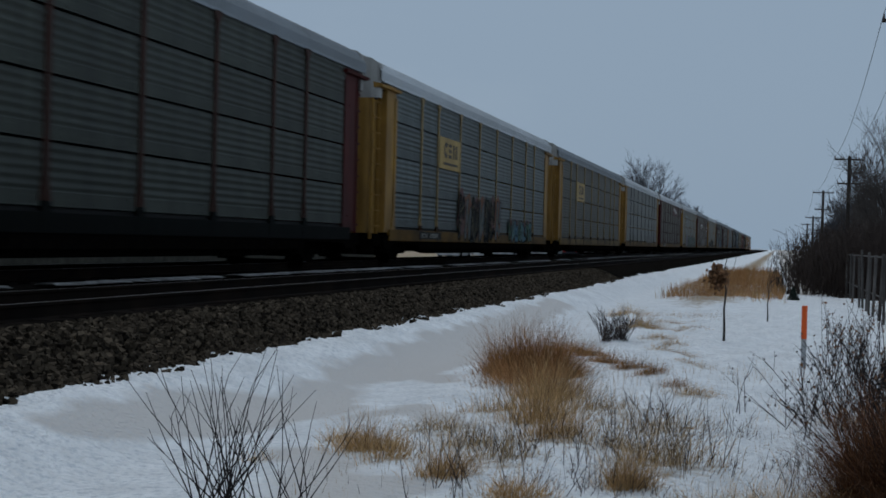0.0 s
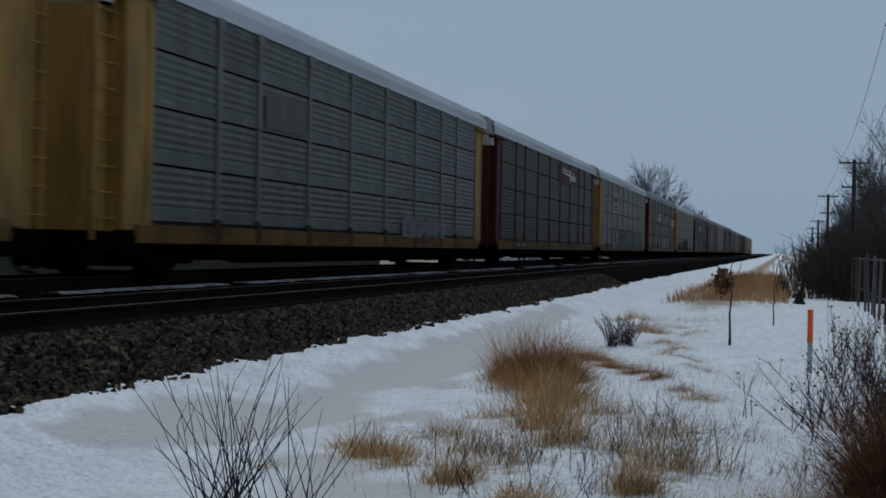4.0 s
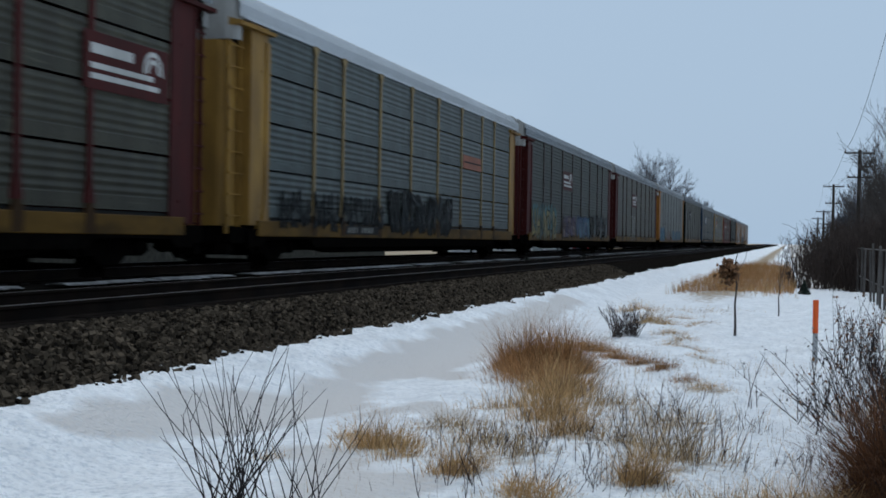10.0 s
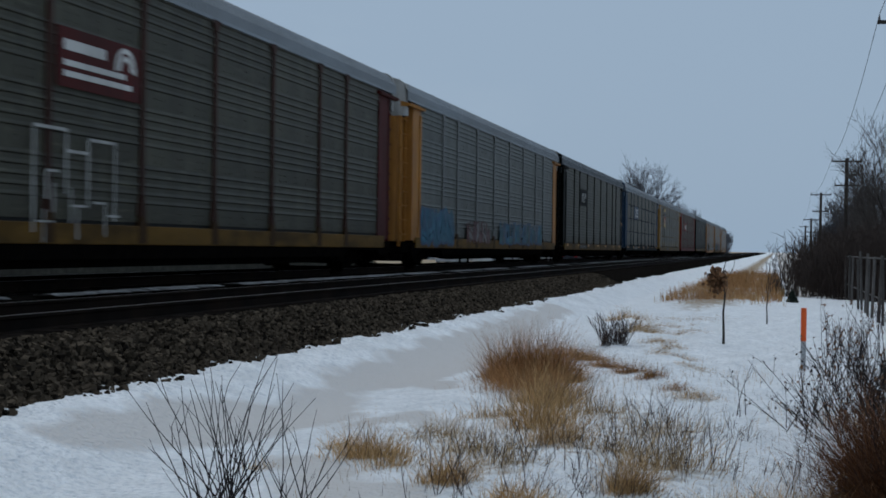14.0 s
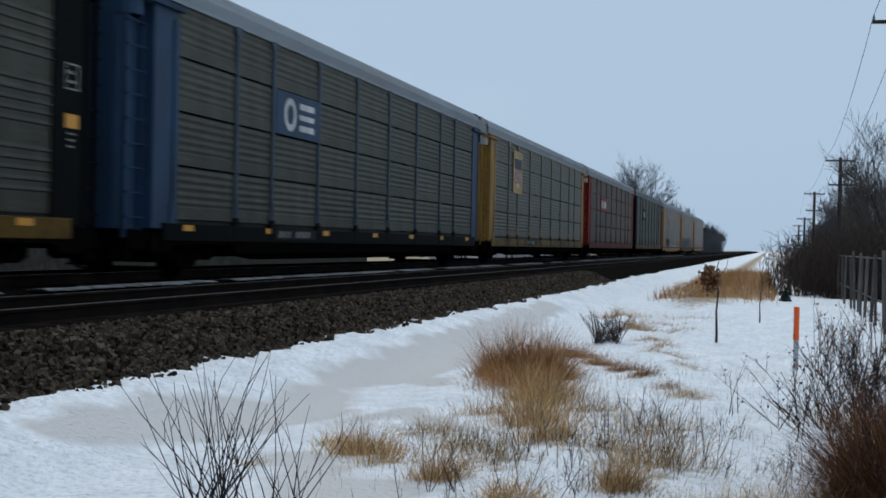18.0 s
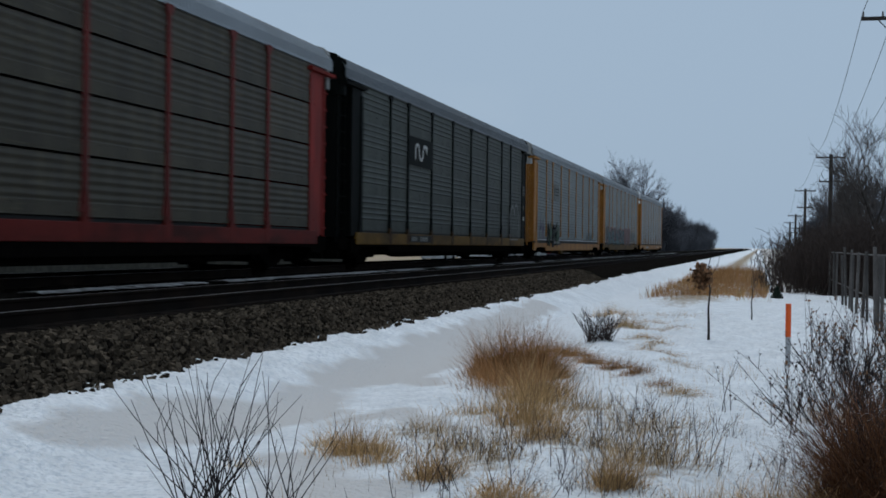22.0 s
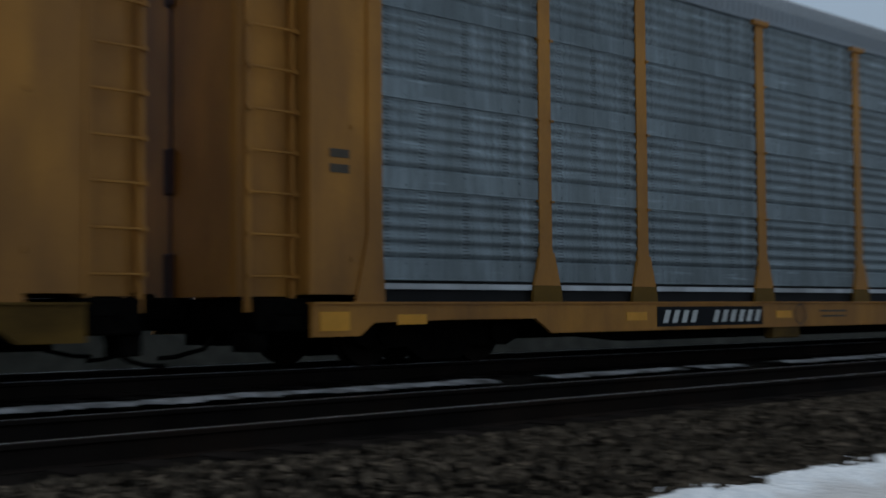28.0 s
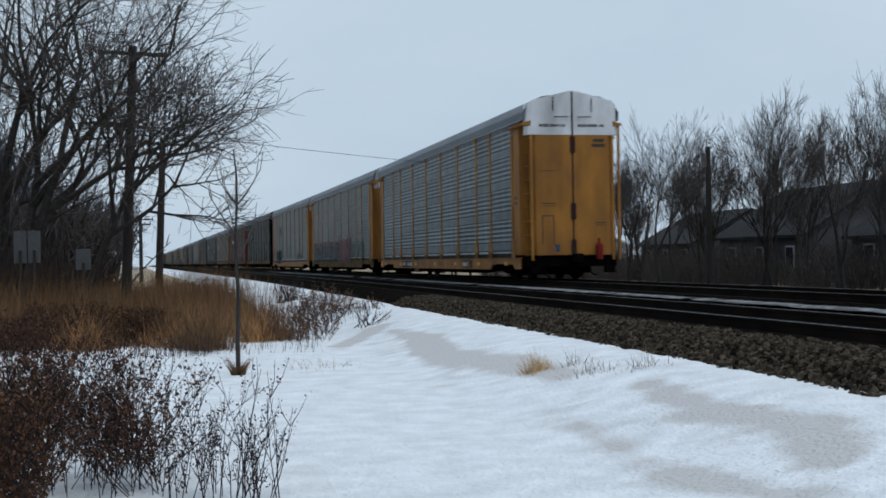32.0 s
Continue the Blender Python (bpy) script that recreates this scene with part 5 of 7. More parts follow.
    # 14
    c = add("brown autorack car with dull red posts and a long red emblem", "brown", "oxide", "oxide", "sill_brown", ROOF_PALE, shaft="dull_oxide")
    plate(c, 0.95, 7.0, 3.87, 4.72, PAINT["oxide"], "long red emblem panel with white marks")

    def swoosh(bm):
        bars(bm, [(0.95 + 0.26 * i, 1.12 + 0.26 * i, 0.62, 0.72 + (0.12 if i in (0, 3) else 0.0)) for i in range(8)])
        prism(bm, [(0.88, 0.52), (2.6, 0.44), (3.3, 0.44), (3.3, 0.52), (2.6, 0.53), (0.95, 0.58)], "x", 0, 0.006)
        bars(bm, [(3.25, 3.42, 0.18, 0.78)] + [(3.42 + 0.31 * i, 3.62 + 0.31 * i, 0.24, 0.5 + (0.18 if i in (0, 3) else 0.0)) for i in range(6)])
    marks(c, "emblem", swoosh, WHITE_MARK, SIDE + 0.041, 0.95, 3.87)
    number_plate_bars(c, -8.0)
    # 15
    c = add("grey autorack car with yellow ends and worn posts", "grey", "pale", "old_yellow", "sill_brown", ROOF_PALE, slim=True)
    plate(c, -7.1, -4.8, 3.05, 3.75, SHEET["tan"], "faded tan emblem panel")
    graffiti(c, 3.0, 8.0, 0.9, 1.5, "white", ["dusk", "rose"], 151, fat=0.8)
    # 16
    c = add("weathered autorack car with yellow posts and a yellow emblem", "olive", "dim_yellow", "old_yellow", "sill_yellow", ROOF_GREY)
    plate(c, -7.25, -4.56, 2.95, 3.97, EMBLEM_YELLOW, "yellow emblem panel with a dark mark")
    dark_logo = lambda bm: (arc_bars(bm, 0.72, 0.62, 0.19, 0.15, 40, 320, 14), bars(bm, [(1.08, 1.46, 0.74, 0.85), (1.08, 1.46, 0.56, 0.67), (1.08, 1.46, 0.38, 0.49), (0.45, 2.3, 0.14, 0.22)]), bars(bm, [(1.68, 1.88, 0.38, 0.85), (2.02, 2.22, 0.38, 0.85)]))
    marks(c, "emblem", dark_logo, DARK_MARK, SIDE + 0.041, -7.2, 2.95)
    # 17
    c = add("blue-grey autorack car with yellow posts and a yellow emblem", "blue", "dim_yellow", "old_yellow", "sill_brown", ROOF_PALE)
    plate(c, -7.25, -4.56, 2.95, 3.97, EMBLEM_YELLOW, "yellow emblem panel with a dark mark")
    marks(c, "emblem", dark_logo, DARK_MARK, SIDE + 0.041, -7.2, 2.95)
    graffiti(c, -4.6, 1.6, 0.62, 2.15, "black", ["black", "dusk", "black"], 171, ["maroon", "orange", "black"], "yellow", fat=1.1)
    graffiti(c, 4.0, 8.6, 0.68, 1.5, "black", ["green", "teal", "sky"], 172, ["maroon"], fat=1.1)
    number_plate_bars(c, -8.2)
    # 18, then the cars ahead of it
    add("dark weathered autorack car with oxide red posts", "dark", "dull_oxide", "oxide", "black", ROOF_GREY)
    for k in range(6):
        kinds = [("olive", "oxide", "oxide", "black"), ("dark", "black", "black", "black"), ("brown", "brown", "oxide", "black")]
        sh, po, en, si = kinds[k % 3]
        add("weathered autorack car near the head of the train", sh, po, en, si, ROOF_GREY, slim=True)


build_train()
SPEED, PITCH = 18.259, 28.4


# how far the couplings of each car are stretched (+) or bunched (-)
SLACK = [0.0, 0.15, -0.05, -0.05, -0.08, -0.2, -0.35, -0.4, -0.45, -0.35, -0.09, 0.27, 0.43, 0.61, 0.95, 1.16, 1.62, 2.5, 2.75]


def car_y(m, t):
    slack = SLACK[m] if m < len(SLACK) else SLACK[-1] + 0.2 * (m - len(SLACK) + 1)
    return 2.97 - SPEED * (t - 29.0) - PITCH * m - slack


# ---- track details ----
def ragged_strip(name, x, w, z, ys, seed, cover, label):
    """A broken strip of old snow lying along the track."""
    rnd = random.Random(seed)
    verts, faces = [], []
    y, y1 = ys
    row = None
    while y < y1:
        on = fnoise(y * 0.6, seed, 1.0, 7.0) + 0.5 * fnoise(y * 2.3, seed, 1.0, 17.0) > cover
        hw = w / 2 * (0.2 + 0.8 * abs(fnoise(y * 1.7, seed, 1.0, 2.0)) + rnd.uniform(0, 0.8))
        off = 0.12 * fnoise(y * 0.9, seed, 1.0, 4.0)
        i = len(verts)
        c = x + bend(y) + off
        verts += [(c - hw, y, z - 0.012), (c - hw * 0.5, y, z + 0.01), (c + hw * 0.5, y, z + 0.012), (c + hw, y, z - 0.012)]
        if on and row is not None:
            for k in range(3):
                faces.append((row + k, row + k + 1, i + k + 1, i + k))
        row = i if on else None
        y += 0.09 if abs(y) < 45 else 1.2
    tagged(raw(name, verts, faces, SNOW_PLAIN), label, "snow", kind="structure")


ragged_strip("snow_strip_1", -10.15, 0.62, -0.045, (-120, 160), 3, -0.30, "dirty snow lying between the two tracks")
ragged_strip("snow_strip_2", NEAR_X + 0.05, 0.55, -0.13, (-60, 90), 5, -0.05, "patches of snow between the rails")
ragged_strip("snow_strip_3", NEAR_X - 1.05, 0.3, -0.13, (-60, 90), 9, 0.05, "patches of snow beside the rail")


def tie_shape(bm):
    box(bm, -1.3, 1.3, -0.115, 0.115, -0.10, 0.06, 0.008)


def build_ties():
    me = {}
    for s in range(2):
        bm = bmesh.new()
        tie_shape(bm)
        m = bpy.data.meshes.new("tie")
        bm.to_mesh(m)
        bm.free()
        m.materials.append(TIE_WOOD)
        me[s] = m
    rnd = random.Random(8)
    tracks = [o for o in scene.objects if o.name.startswith("railway_track")]
    for tr, tx, tz in zip(tracks, (NEAR_X, FAR_X), (0.0, FAR_Z)):
        for i in range(-90, 150):
            y = i * 0.52
            if -1.9 < y < 0.5:
                continue
            ob = new("tie", me[i % 2])
            ob.parent = tr
            ob.matrix_local = pose(tx + bend(y) + rnd.uniform(-0.03, 0.03), y, tz - 0.222 + rnd.uniform(-0.008, 0.008), 0, 0, rnd.uniform(-0.6, 0.6))


ASPHALT = mat("crossing_asphalt", (0.010, 0.010, 0.0105), 0.92, var=0.25, scale=2.5, fine=50, bump=0.4, dirt=(0.022, 0.022, 0.023), dirt_amt=0.4, spec=0.1)
crossing = thing("track_crossing", "dark planked crossing laid across both tracks", "crossing", kind="structure")
for x0, x1, z in ((-14.0, -12.93, 0.09), (-12.67, -11.45, 0.10), (-11.19, -8.83, 0.05), (-8.57, -7.31, -0.008), (-7.07, -6.2, -0.012)):
    bm = bmesh.new()
    box(bm, x0, x1, -1.62, 0.30, z - 0.2, z, 0.015)
    part("crossing_panel", bm, ASPHALT, crossing)

STONE_V = np.array([(-1, -1, -1), (1, -1, -1), (1, 1, -1), (-1, 1, -1), (-1, -1, 1), (1, -1, 1), (1, 1, 1), (-1, 1, 1)], float) * 0.5
STONE_F = np.array([(0, 3, 2, 1), (4, 5, 6, 7), (0, 1, 5, 4), (1, 2, 6, 5), (2, 3, 7, 6), (3, 0, 4, 7)])


def bed_z(x):
    px = [-9.8, -6.35, -6.0, -5.25, -5.0]
    pz = [-0.16, -0.17, -0.22, -0.56, -0.75]
    return float(np.interp(x, px, pz))


def build_stones():
    rng = np.random.default_rng(4)
    n = 60000
    y = rng.uniform(-34, 46, n)
    y = np.sign(y) * np.abs(y) ** 1.0
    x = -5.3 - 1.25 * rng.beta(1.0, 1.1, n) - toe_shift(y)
    edge = rng.random(n) < 0.03
    ragged = np.array([0.20 * fnoise(v, 0.0, 0.55, 11.0) + 0.16 * fnoise(v, 0.0, 2.2, 12.0) for v in y])
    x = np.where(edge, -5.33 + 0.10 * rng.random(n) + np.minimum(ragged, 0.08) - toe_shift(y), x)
    size = 0.022 + 0.043 * rng.random(n) ** 1.8
    verts, faces = [], []
    for i in range(n):
        z = max(bed_z(x[i]), ground_z(x[i] + bend(y[i]), y[i]) - 0.01) + size[i] * 0.22
        e = Euler(rng.uniform(0, 6.28, 3))
        r = np.array(e.to_matrix())
        v = (STONE_V * (1 + 0.35 * rng.uniform(-1, 1, (8, 3))) * size[i] * np.array([1.0, 0.85, 0.65])) @ r.T
        v += (x[i] + bend(y[i]), y[i], z)
        faces.extend((STONE_F + 8 * i).tolist())
        verts.extend(v.tolist())
    ob = raw("ballast_stones", verts, faces, STONE)
    tagged(ob, "loose dark crushed stones on the ballast slope", "ballast", kind="stuff")


# ---- plants ----
BARK = mat("bark", (0.036, 0.031, 0.028), 0.95, var=0.35, scale=6, bump=0.5)
TWIG = mat("twigs", (0.066, 0.057, 0.053), 0.95, var=0.3, scale=3, bump=0)
TWIG_RED = mat("brush_twigs", (0.047, 0.034, 0.029), 0.95, var=0.35, scale=2, bump=0)
# Distant wood is tinted paler and bluer to paint in the haze.
HAZE_BARK = mat("hazed_bark", (0.07, 0.073, 0.085), 0.95, var=0.3, scale=0.5, bump=0)
TWIG_HAZE = mat("hazed_twigs", (0.085, 0.089, 0.104), 0.95, var=0.3, scale=0.5, bump=0)
WILLOW = mat("willow_twigs", (0.26, 0.16, 0.085), 0.95, var=0.25, scale=2, bump=0)
STRAW = island(mat("dry_grass", (0.47, 0.30, 0.14), 0.95, var=0.3, scale=2, bump=0), 0.45)
RUSSET = island(mat("russet_grass", (0.14, 0.078, 0.036), 0.95, var=0.35, scale=1, bump=0), 0.45)
RUST = island(mat("rust_brown_grass", (0.37, 0.19, 0.078), 0.95, var=0.3, scale=2, bump=0), 0.45)
FOX = island(mat("fox_brown_grass", (0.125, 0.052, 0.021), 0.95, var=0.3, scale=2, bump=0), 0.5)
STRAW_PALE = island(mat("pale_dry_grass", (0.40, 0.28, 0.155), 0.95, var=0.3, scale=2, bump=0), 0.4)
DARK_STEM = mat("dark_stems", (0.035, 0.026, 0.026), 0.9, var=0.3, scale=4, bump=0)
BLACK_STEM = mat("black_stems", (0.012, 0.009, 0.010), 0.9, var=0.3, scale=4, bump=0)
ROSE_LEAF = island(mat("rose_leaves", (0.085, 0.038, 0.022), 0.95, var=0.3, scale=6, bump=0), 0.6)
DEAD_LEAF = island(mat("dead_leaves", (0.15, 0.075, 0.036), 0.95, var=0.3, scale=6, bump=0), 0.6)
RUST_LEAF = island(mat("rust_leaves", (0.075, 0.034, 0.016), 0.95, var=0.3, scale=6, bump=0), 0.55)
GRASSES = {"straw": STRAW, "pale": STRAW_PALE, "rust": RUST}
EVERGREEN = island(mat("evergreen", (0.018, 0.028, 0.022), 0.9, var=0.3, scale=6, bump=0), 0.4)


class Strands:
    """Collects thin tapered rods, blades and leaves, and turns them into one mesh."""

    def __init__(self):
        self.v, self.f = [], []

    def rod(self, pts, r0, r1, sides=3):
        n = len(pts)
        base = len(self.v)
        for i, p in enumerate(pts):
            d = (pts[min(i + 1, n - 1)] - pts[max(i - 1, 0)])
            d = d.normalized() if d.length > 1e-9 else Vector((0, 0, 1))
            a = d.orthogonal().normalized()
            b = d.cross(a)
            r = r0 + (r1 - r0) * i / (n - 1)
            for k in range(sides):
                t = 2 * math.pi * k / sides
                q = p + a * (r * math.cos(t)) + b * (r * math.sin(t))
                self.v.append((q.x, q.y, q.z))
        for i in range(n - 1):
            for k in range(sides):
                k2 = (k + 1) % sides
                s = base + i * sides
                self.f.append((s + k, s + k2, s + sides + k2, s + sides + k))

    def blade(self, p, d, length, w, droop, turn, n=3):
        base = len(self.v)
        side = Vector((math.cos(turn), math.sin(turn), 0)) * (w / 2)
        q, d = p.copy(), d.normalized()
        for i in range(n + 1):
            k = 1 - 0.85 * i / n
            self.v.append(tuple(q - side * k))
            self.v.append(tuple(q + side * k))
            q = q + d * (length / n)
            d = (d + Vector((d.x * droop, d.y * droop, -droop * 0.6))).normalized()
        for i in range(n):
            s = base + 2 * i
            self.f.append((s, s + 1, s + 3, s + 2))
        return q

    def leaf(self, p, size, rnd):
        a = Vector((rnd.uniform(-1, 1), rnd.uniform(-1, 1), rnd.uniform(-1, 1))).normalized()
        b = a.orthogonal().normalized() * (size * 0.45)
        c = a.cross(b).normalized() * (size * 0.15)
        base = len(self.v)
        a = a * size
        for q in (p, p + a * 0.5 + b + c, p + a, p + a * 0.5 - b + c):
            self.v.append(tuple(q))
        self.f.append((base, base + 1, base + 2, base + 3))

    def make(self, name, material, parent=None, label=""):
        return raw(name, self.v, self.f, material, parent, label)


def grow(rnd, p, d, length, r, depth, wood, twigs, spread, lift, split=3, wander=0.16, thin=0.012):
    """One limb with its side limbs."""
    n = 5 if depth > 1 else 3
    pts, q, dd = [p.copy()], p.copy(), d.normalized()
    for i in range(n):
        dd = (dd + Vector((rnd.uniform(-1, 1), rnd.uniform(-1, 1), rnd.uniform(-1, 1))) * wander + Vector((0, 0, lift))).normalized()
        q = q + dd * (length / n)
        pts.append(q.copy())
    r1 = max(thin * 0.5, r * 0.45)
    (wood if r > 0.035 else twigs).rod(pts, r, r1, 5 if r > 0.06 else 3)
    if depth == 0:
        return
    kids = split + (1 if depth > 1 else 0) + rnd.randint(0, 1)
    for k in range(kids):
        t = rnd.uniform(0.3, 1.0) if k else 1.0
        i = min(n - 1, int(t * n))
        s = pts[i].lerp(pts[i + 1], t * n - i) if i < n else pts[-1]
        ax = (pts[i + 1] - pts[i]).normalized()
        o = ax.orthogonal().normalized()
        o.rotate(Matrix.Rotation(rnd.uniform(0, 6.28), 3, ax))
        nd = (ax + o * (spread * rnd.uniform(0.6, 1.25) if k else spread * 0.35)).normalized()
        grow(rnd, s, nd, length * rnd.uniform(0.55, 0.82), max(thin, r * rnd.uniform(0.42, 0.62)), depth - 1, wood, twigs, spread, lift, split, wander, thin)


def tree(name, label, seed, height, trunk_r, depth=5, spread=0.75, lift=0.05, split=3, lean=(0, 0), stems=1, twig=TWIG, thin=0.012, m=None, group="", bark=BARK):
    rnd = random.Random(seed)
    wood, twigs = Strands(), Strands()
    for s in range(stems):
        d = Vector((lean[0] + (rnd.uniform(-0.3, 0.3) if stems > 1 else 0), lean[1] + (rnd.uniform(-0.3, 0.3) if stems > 1 else 0), 1))
        p = Vector((rnd.uniform(-0.4, 0.4), rnd.uniform(-0.4, 0.4), -0.1)) if stems > 1 else Vector((0, 0, -0.1))
        grow(rnd, p, d, height * 0.38, trunk_r, depth, wood, twigs, spread, lift, split, 0.13, thin)
    t = thing(name, label, "tree", m, group)
    wood.make("trunk", bark, t)
    twigs.make("crown", twig, t)
    return t


def brush(seed, w, d, h, count, name="thicket", label="dense dark brown thicket of bare brush", leaves=0.0, material=TWIG_RED):
    """A tangle of thin stems that fork."""
    rnd = random.Random(seed)
    st, tw, lf = Strands(), Strands(), Strands()
    for _ in range(count):
        p = Vector((rnd.uniform(-w, w), rnd.uniform(-d, d), 0.0))
        hh = h * rnd.uniform(0.45, 1.0) * (1 - 0.35 * (abs(p.x) / w) ** 2)
        dd = Vector((rnd.uniform(-0.35, 0.35), rnd.uniform(-0.35, 0.35), 1)).normalized()
        q, pts = p.copy(), [p.copy()]
        for i in range(4):
            dd = (dd + Vector((rnd.uniform(-1, 1), rnd.uniform(-1, 1), 0.1)) * 0.22).normalized()
            q = q + dd * hh / 4
            pts.append(q.copy())
        fat = 1.0 if h < 5 else 4.0
        st.rod(pts, 0.014 * fat, 0.005 * fat)
        for k in range(5):
            i = rnd.randint(1, 3)
            s = pts[i].lerp(pts[i + 1], rnd.random())
            e = s + Vector((rnd.uniform(-0.5, 0.5), rnd.uniform(-0.5, 0.5), rnd.uniform(0.05, 0.6))) * hh * 0.35
            tw.rod([s, (s + e) / 2 + Vector((0, 0, 0.03)), e], 0.008 * fat, 0.004 * fat)
            if rnd.random() < leaves:
                for _ in range(3):
                    lf.leaf(s.lerp(e, rnd.random()), 0.05, rnd)
    t = thing(name, label, "shrub", group="brush along the line")
    st.make("stem_tangle", material, t)
    tw.make("twig_tangle", material, t)
    if lf.v:
        tagged(lf.make("dead_foliage", DEAD_LEAF, t), kind="stuff")
    return t


def grass_tuft(label, x, y, w, h, count, material=STRAW, seed=1, dark=0.0, droop=0.25, group="grass tufts", wide=0.006, mess=0.32):
    rnd = random.Random(seed)
    st, dk = Strands(), Strands()
    for _ in range(count):
        px, py = rnd.gauss(0, w * 0.55), rnd.gauss(0, w * 0.55)
        if rnd.random() < 0.12:
            px, py = px * 1.8, py * 1.8
        r = math.hypot(px, py)
        p = Vector((px, py, ground_z(x + px, y + py) - 0.02))
        d = Vector((px / w * 0.30 + rnd.gauss(0.10, mess), py / w * 0.30 + rnd.gauss(0, mess), 1))
        (dk if rnd.random() < dark else st).blade(p, d, h * (0.35 + 0.75 * rnd.random() ** 1.6) * math.exp(-0.35 * (r / w) ** 2), wide * rnd.uniform(0.7, 1.5), droop * rnd.uniform(0.3, 1.6), rnd.uniform(0, 3.14))
    t = thing("grass_tuft", label, "grass", pose(x, y, 0), group)
    tagged(st.make("grass", material, t), kind="stuff")
    if dk.v:
        tagged(dk.make("dark_grass", DARK_STEM, t), kind="stuff")
    return t


def sprig(name, label, x, y, h, count, spread, seed, r=0.006, forks=2, leaves=0, leaf=0.03, material=DARK_STEM, wide=0.15, foliage=None, split=False):
    """A small bush of bare stems from one root."""
    rnd = random.Random(seed)
    st, lf = Strands(), Strands()
    z = ground_z(x, y)
    t = thing(name, label, "shrub", pose(x, y, 0))
    for _ in range(count):
        a = rnd.uniform(0, 6.28)
        p = Vector((rnd.uniform(-wide, wide), rnd.uniform(-wide, wide), z - 0.03))
        d = Vector((math.cos(a) * spread * rnd.random(), math.sin(a) * spread * rnd.random(), 1)).normalized()
        hh = h * rnd.uniform(0.5, 1.0)
        pts, q = [p.copy()], p.copy()
        for i in range(5):
            d = (d + Vector((rnd.uniform(-1, 1), rnd.uniform(-1, 1), 0.25)) * 0.09).normalized()
            q = q + d * hh / 5
            pts.append(q.copy())
        st.rod(pts, r, r * 0.3, 4)
        for k in range(forks):
            i = rnd.randint(1, 4)
            s = pts[i]
            e = s + (d * 0.7 + Vector((rnd.uniform(-1, 1), rnd.uniform(-1, 1), 0.4)) * 0.6) * hh * 0.3
            mid = (s + e) / 2 + Vector((rnd.uniform(-0.02, 0.02), rnd.uniform(-0.02, 0.02), 0))
            st.rod([s, mid, e], r * 0.6, r * 0.25)
            for _ in range(leaves):
                lf.leaf(s.lerp(e, rnd.uniform(0.2, 1.0)) + Vector((rnd.uniform(-1, 1), rnd.uniform(-1, 1), rnd.uniform(-1, 1))) * 0.03, leaf * rnd.uniform(0.5, 1.2), rnd)
        if split:
            st.make("stem", material, t)
            st = Strands()
    if st.v:
        st.make("stem_tangle", material, t)
    if lf.v:
        tagged(lf.make("dead_foliage", foliage or DEAD_LEAF, t), kind="stuff")
    return t


# ditch side, along +y
sprig("bare_shrub", "small bare shrub of dark stems fanning out of the snow", -2.85, 6.4, 1.04, 34, 0.95, 21, 0.0046, 1, material=BLACK_STEM, wide=0.13, split=True)
sprig("bare_shrub", "low bare shrub of dark slanting stems in the snow", -2.52, 6.45, 0.85, 15, 1.1, 23, 0.0042, 1, material=BLACK_STEM, wide=0.12, split=True)
for i, (x, y, w, h, n) in enumerate([(-2.95, 14.6, 0.26, 0.78, 2300), (-2.6, 14.45, 0.28, 0.85, 2600), (-2.32, 14.2, 0.22, 0.8, 1500), (-2.78, 14.1, 0.3, 0.5, 1100)]):
    grass_tuft("large tuft of tall rust-brown grass on the bank", x, y, w, h, n, seed=300 + i, dark=0.06, wide=0.0038, material=RUST, droop=0.3, mess=0.42)
grass_tuft("tall rust-brown grass beside the ditch ice", -2.05, 12.2, 0.34, 0.66, 700, seed=4, dark=0.15, wide=0.004, material=STRAW)
for i, (x, y, w, h, n, mt, dk) in enumerate(TUFTS):
    grass_tuft("tuft of dry straw-coloured grass poking from the snow", x, y, w, h, n, GRASSES[mt], 40 + i, 0.55 * dk, droop=0.42, wide=0.004, mess=0.38)
sprig("dark_shrub", "low dark twiggy bush on the snow bank", -2.4, 20.0, 0.6, 85, 1.1, 6, 0.006, 3, wide=0.2)


def build_dead_field(name, label, x0, x1, y0, y1, h, count, material, seed, wide=0.012):
    rnd = random.Random(seed)
    st = Strands()
    for _ in range(count):
        x, y = rnd.uniform(x0, x1), rnd.uniform(y0, y1)
        if fnoise(x, y, 0.5, seed) < -0.25:
            continue
        p = Vector((x + bend(y), y, ground_z(x + bend(y), y) - 0.03))
        d = Vector((rnd.uniform(-0.3, 0.3), rnd.uniform(-0.3, 0.3), 1))
        st.blade(p, d, h * rnd.uniform(0.4, 1.0) * (0.75 + 0.6 * fnoise(x, y, 0.35, seed + 1.0)), wide * rnd.uniform(0.6, 1.4), 0.22 * rnd.random(), rnd.uniform(0, 3.14), 2)
    tagged(st.make(name, material), label, "grass", kind="stuff")


build_dead_field("far_grass", "belt of tall tan grass along the line", -3.2, 0.2, 38, 80, 0.6, 13000, RUST, 61, 0.012)
build_dead_field("far_grass", "belt of pale tan grass along the line", -3.4, 0.3, 37, 80, 0.5, 5000, STRAW, 67, 0.012)
build_dead_field("sparse_stalks", "thin dry stalks scattered through the snow", -2.9, 1.4, 5.5, 15, 0.30, 430, DARK_STEM, 62, 0.004)
build_dead_field("sparse_grass", "thin dry grass scattered through the snow", -2.9, 1.6, 5.0, 16, 0.26, 1500, STRAW_PALE, 63, 0.004)
build_dead_field("brown_grass_field", "field of tall russet grass at the foot of the trees", -2.4, 9, -62, -25.5, 1.75, 24000, RUSSET, 64, 0.014)
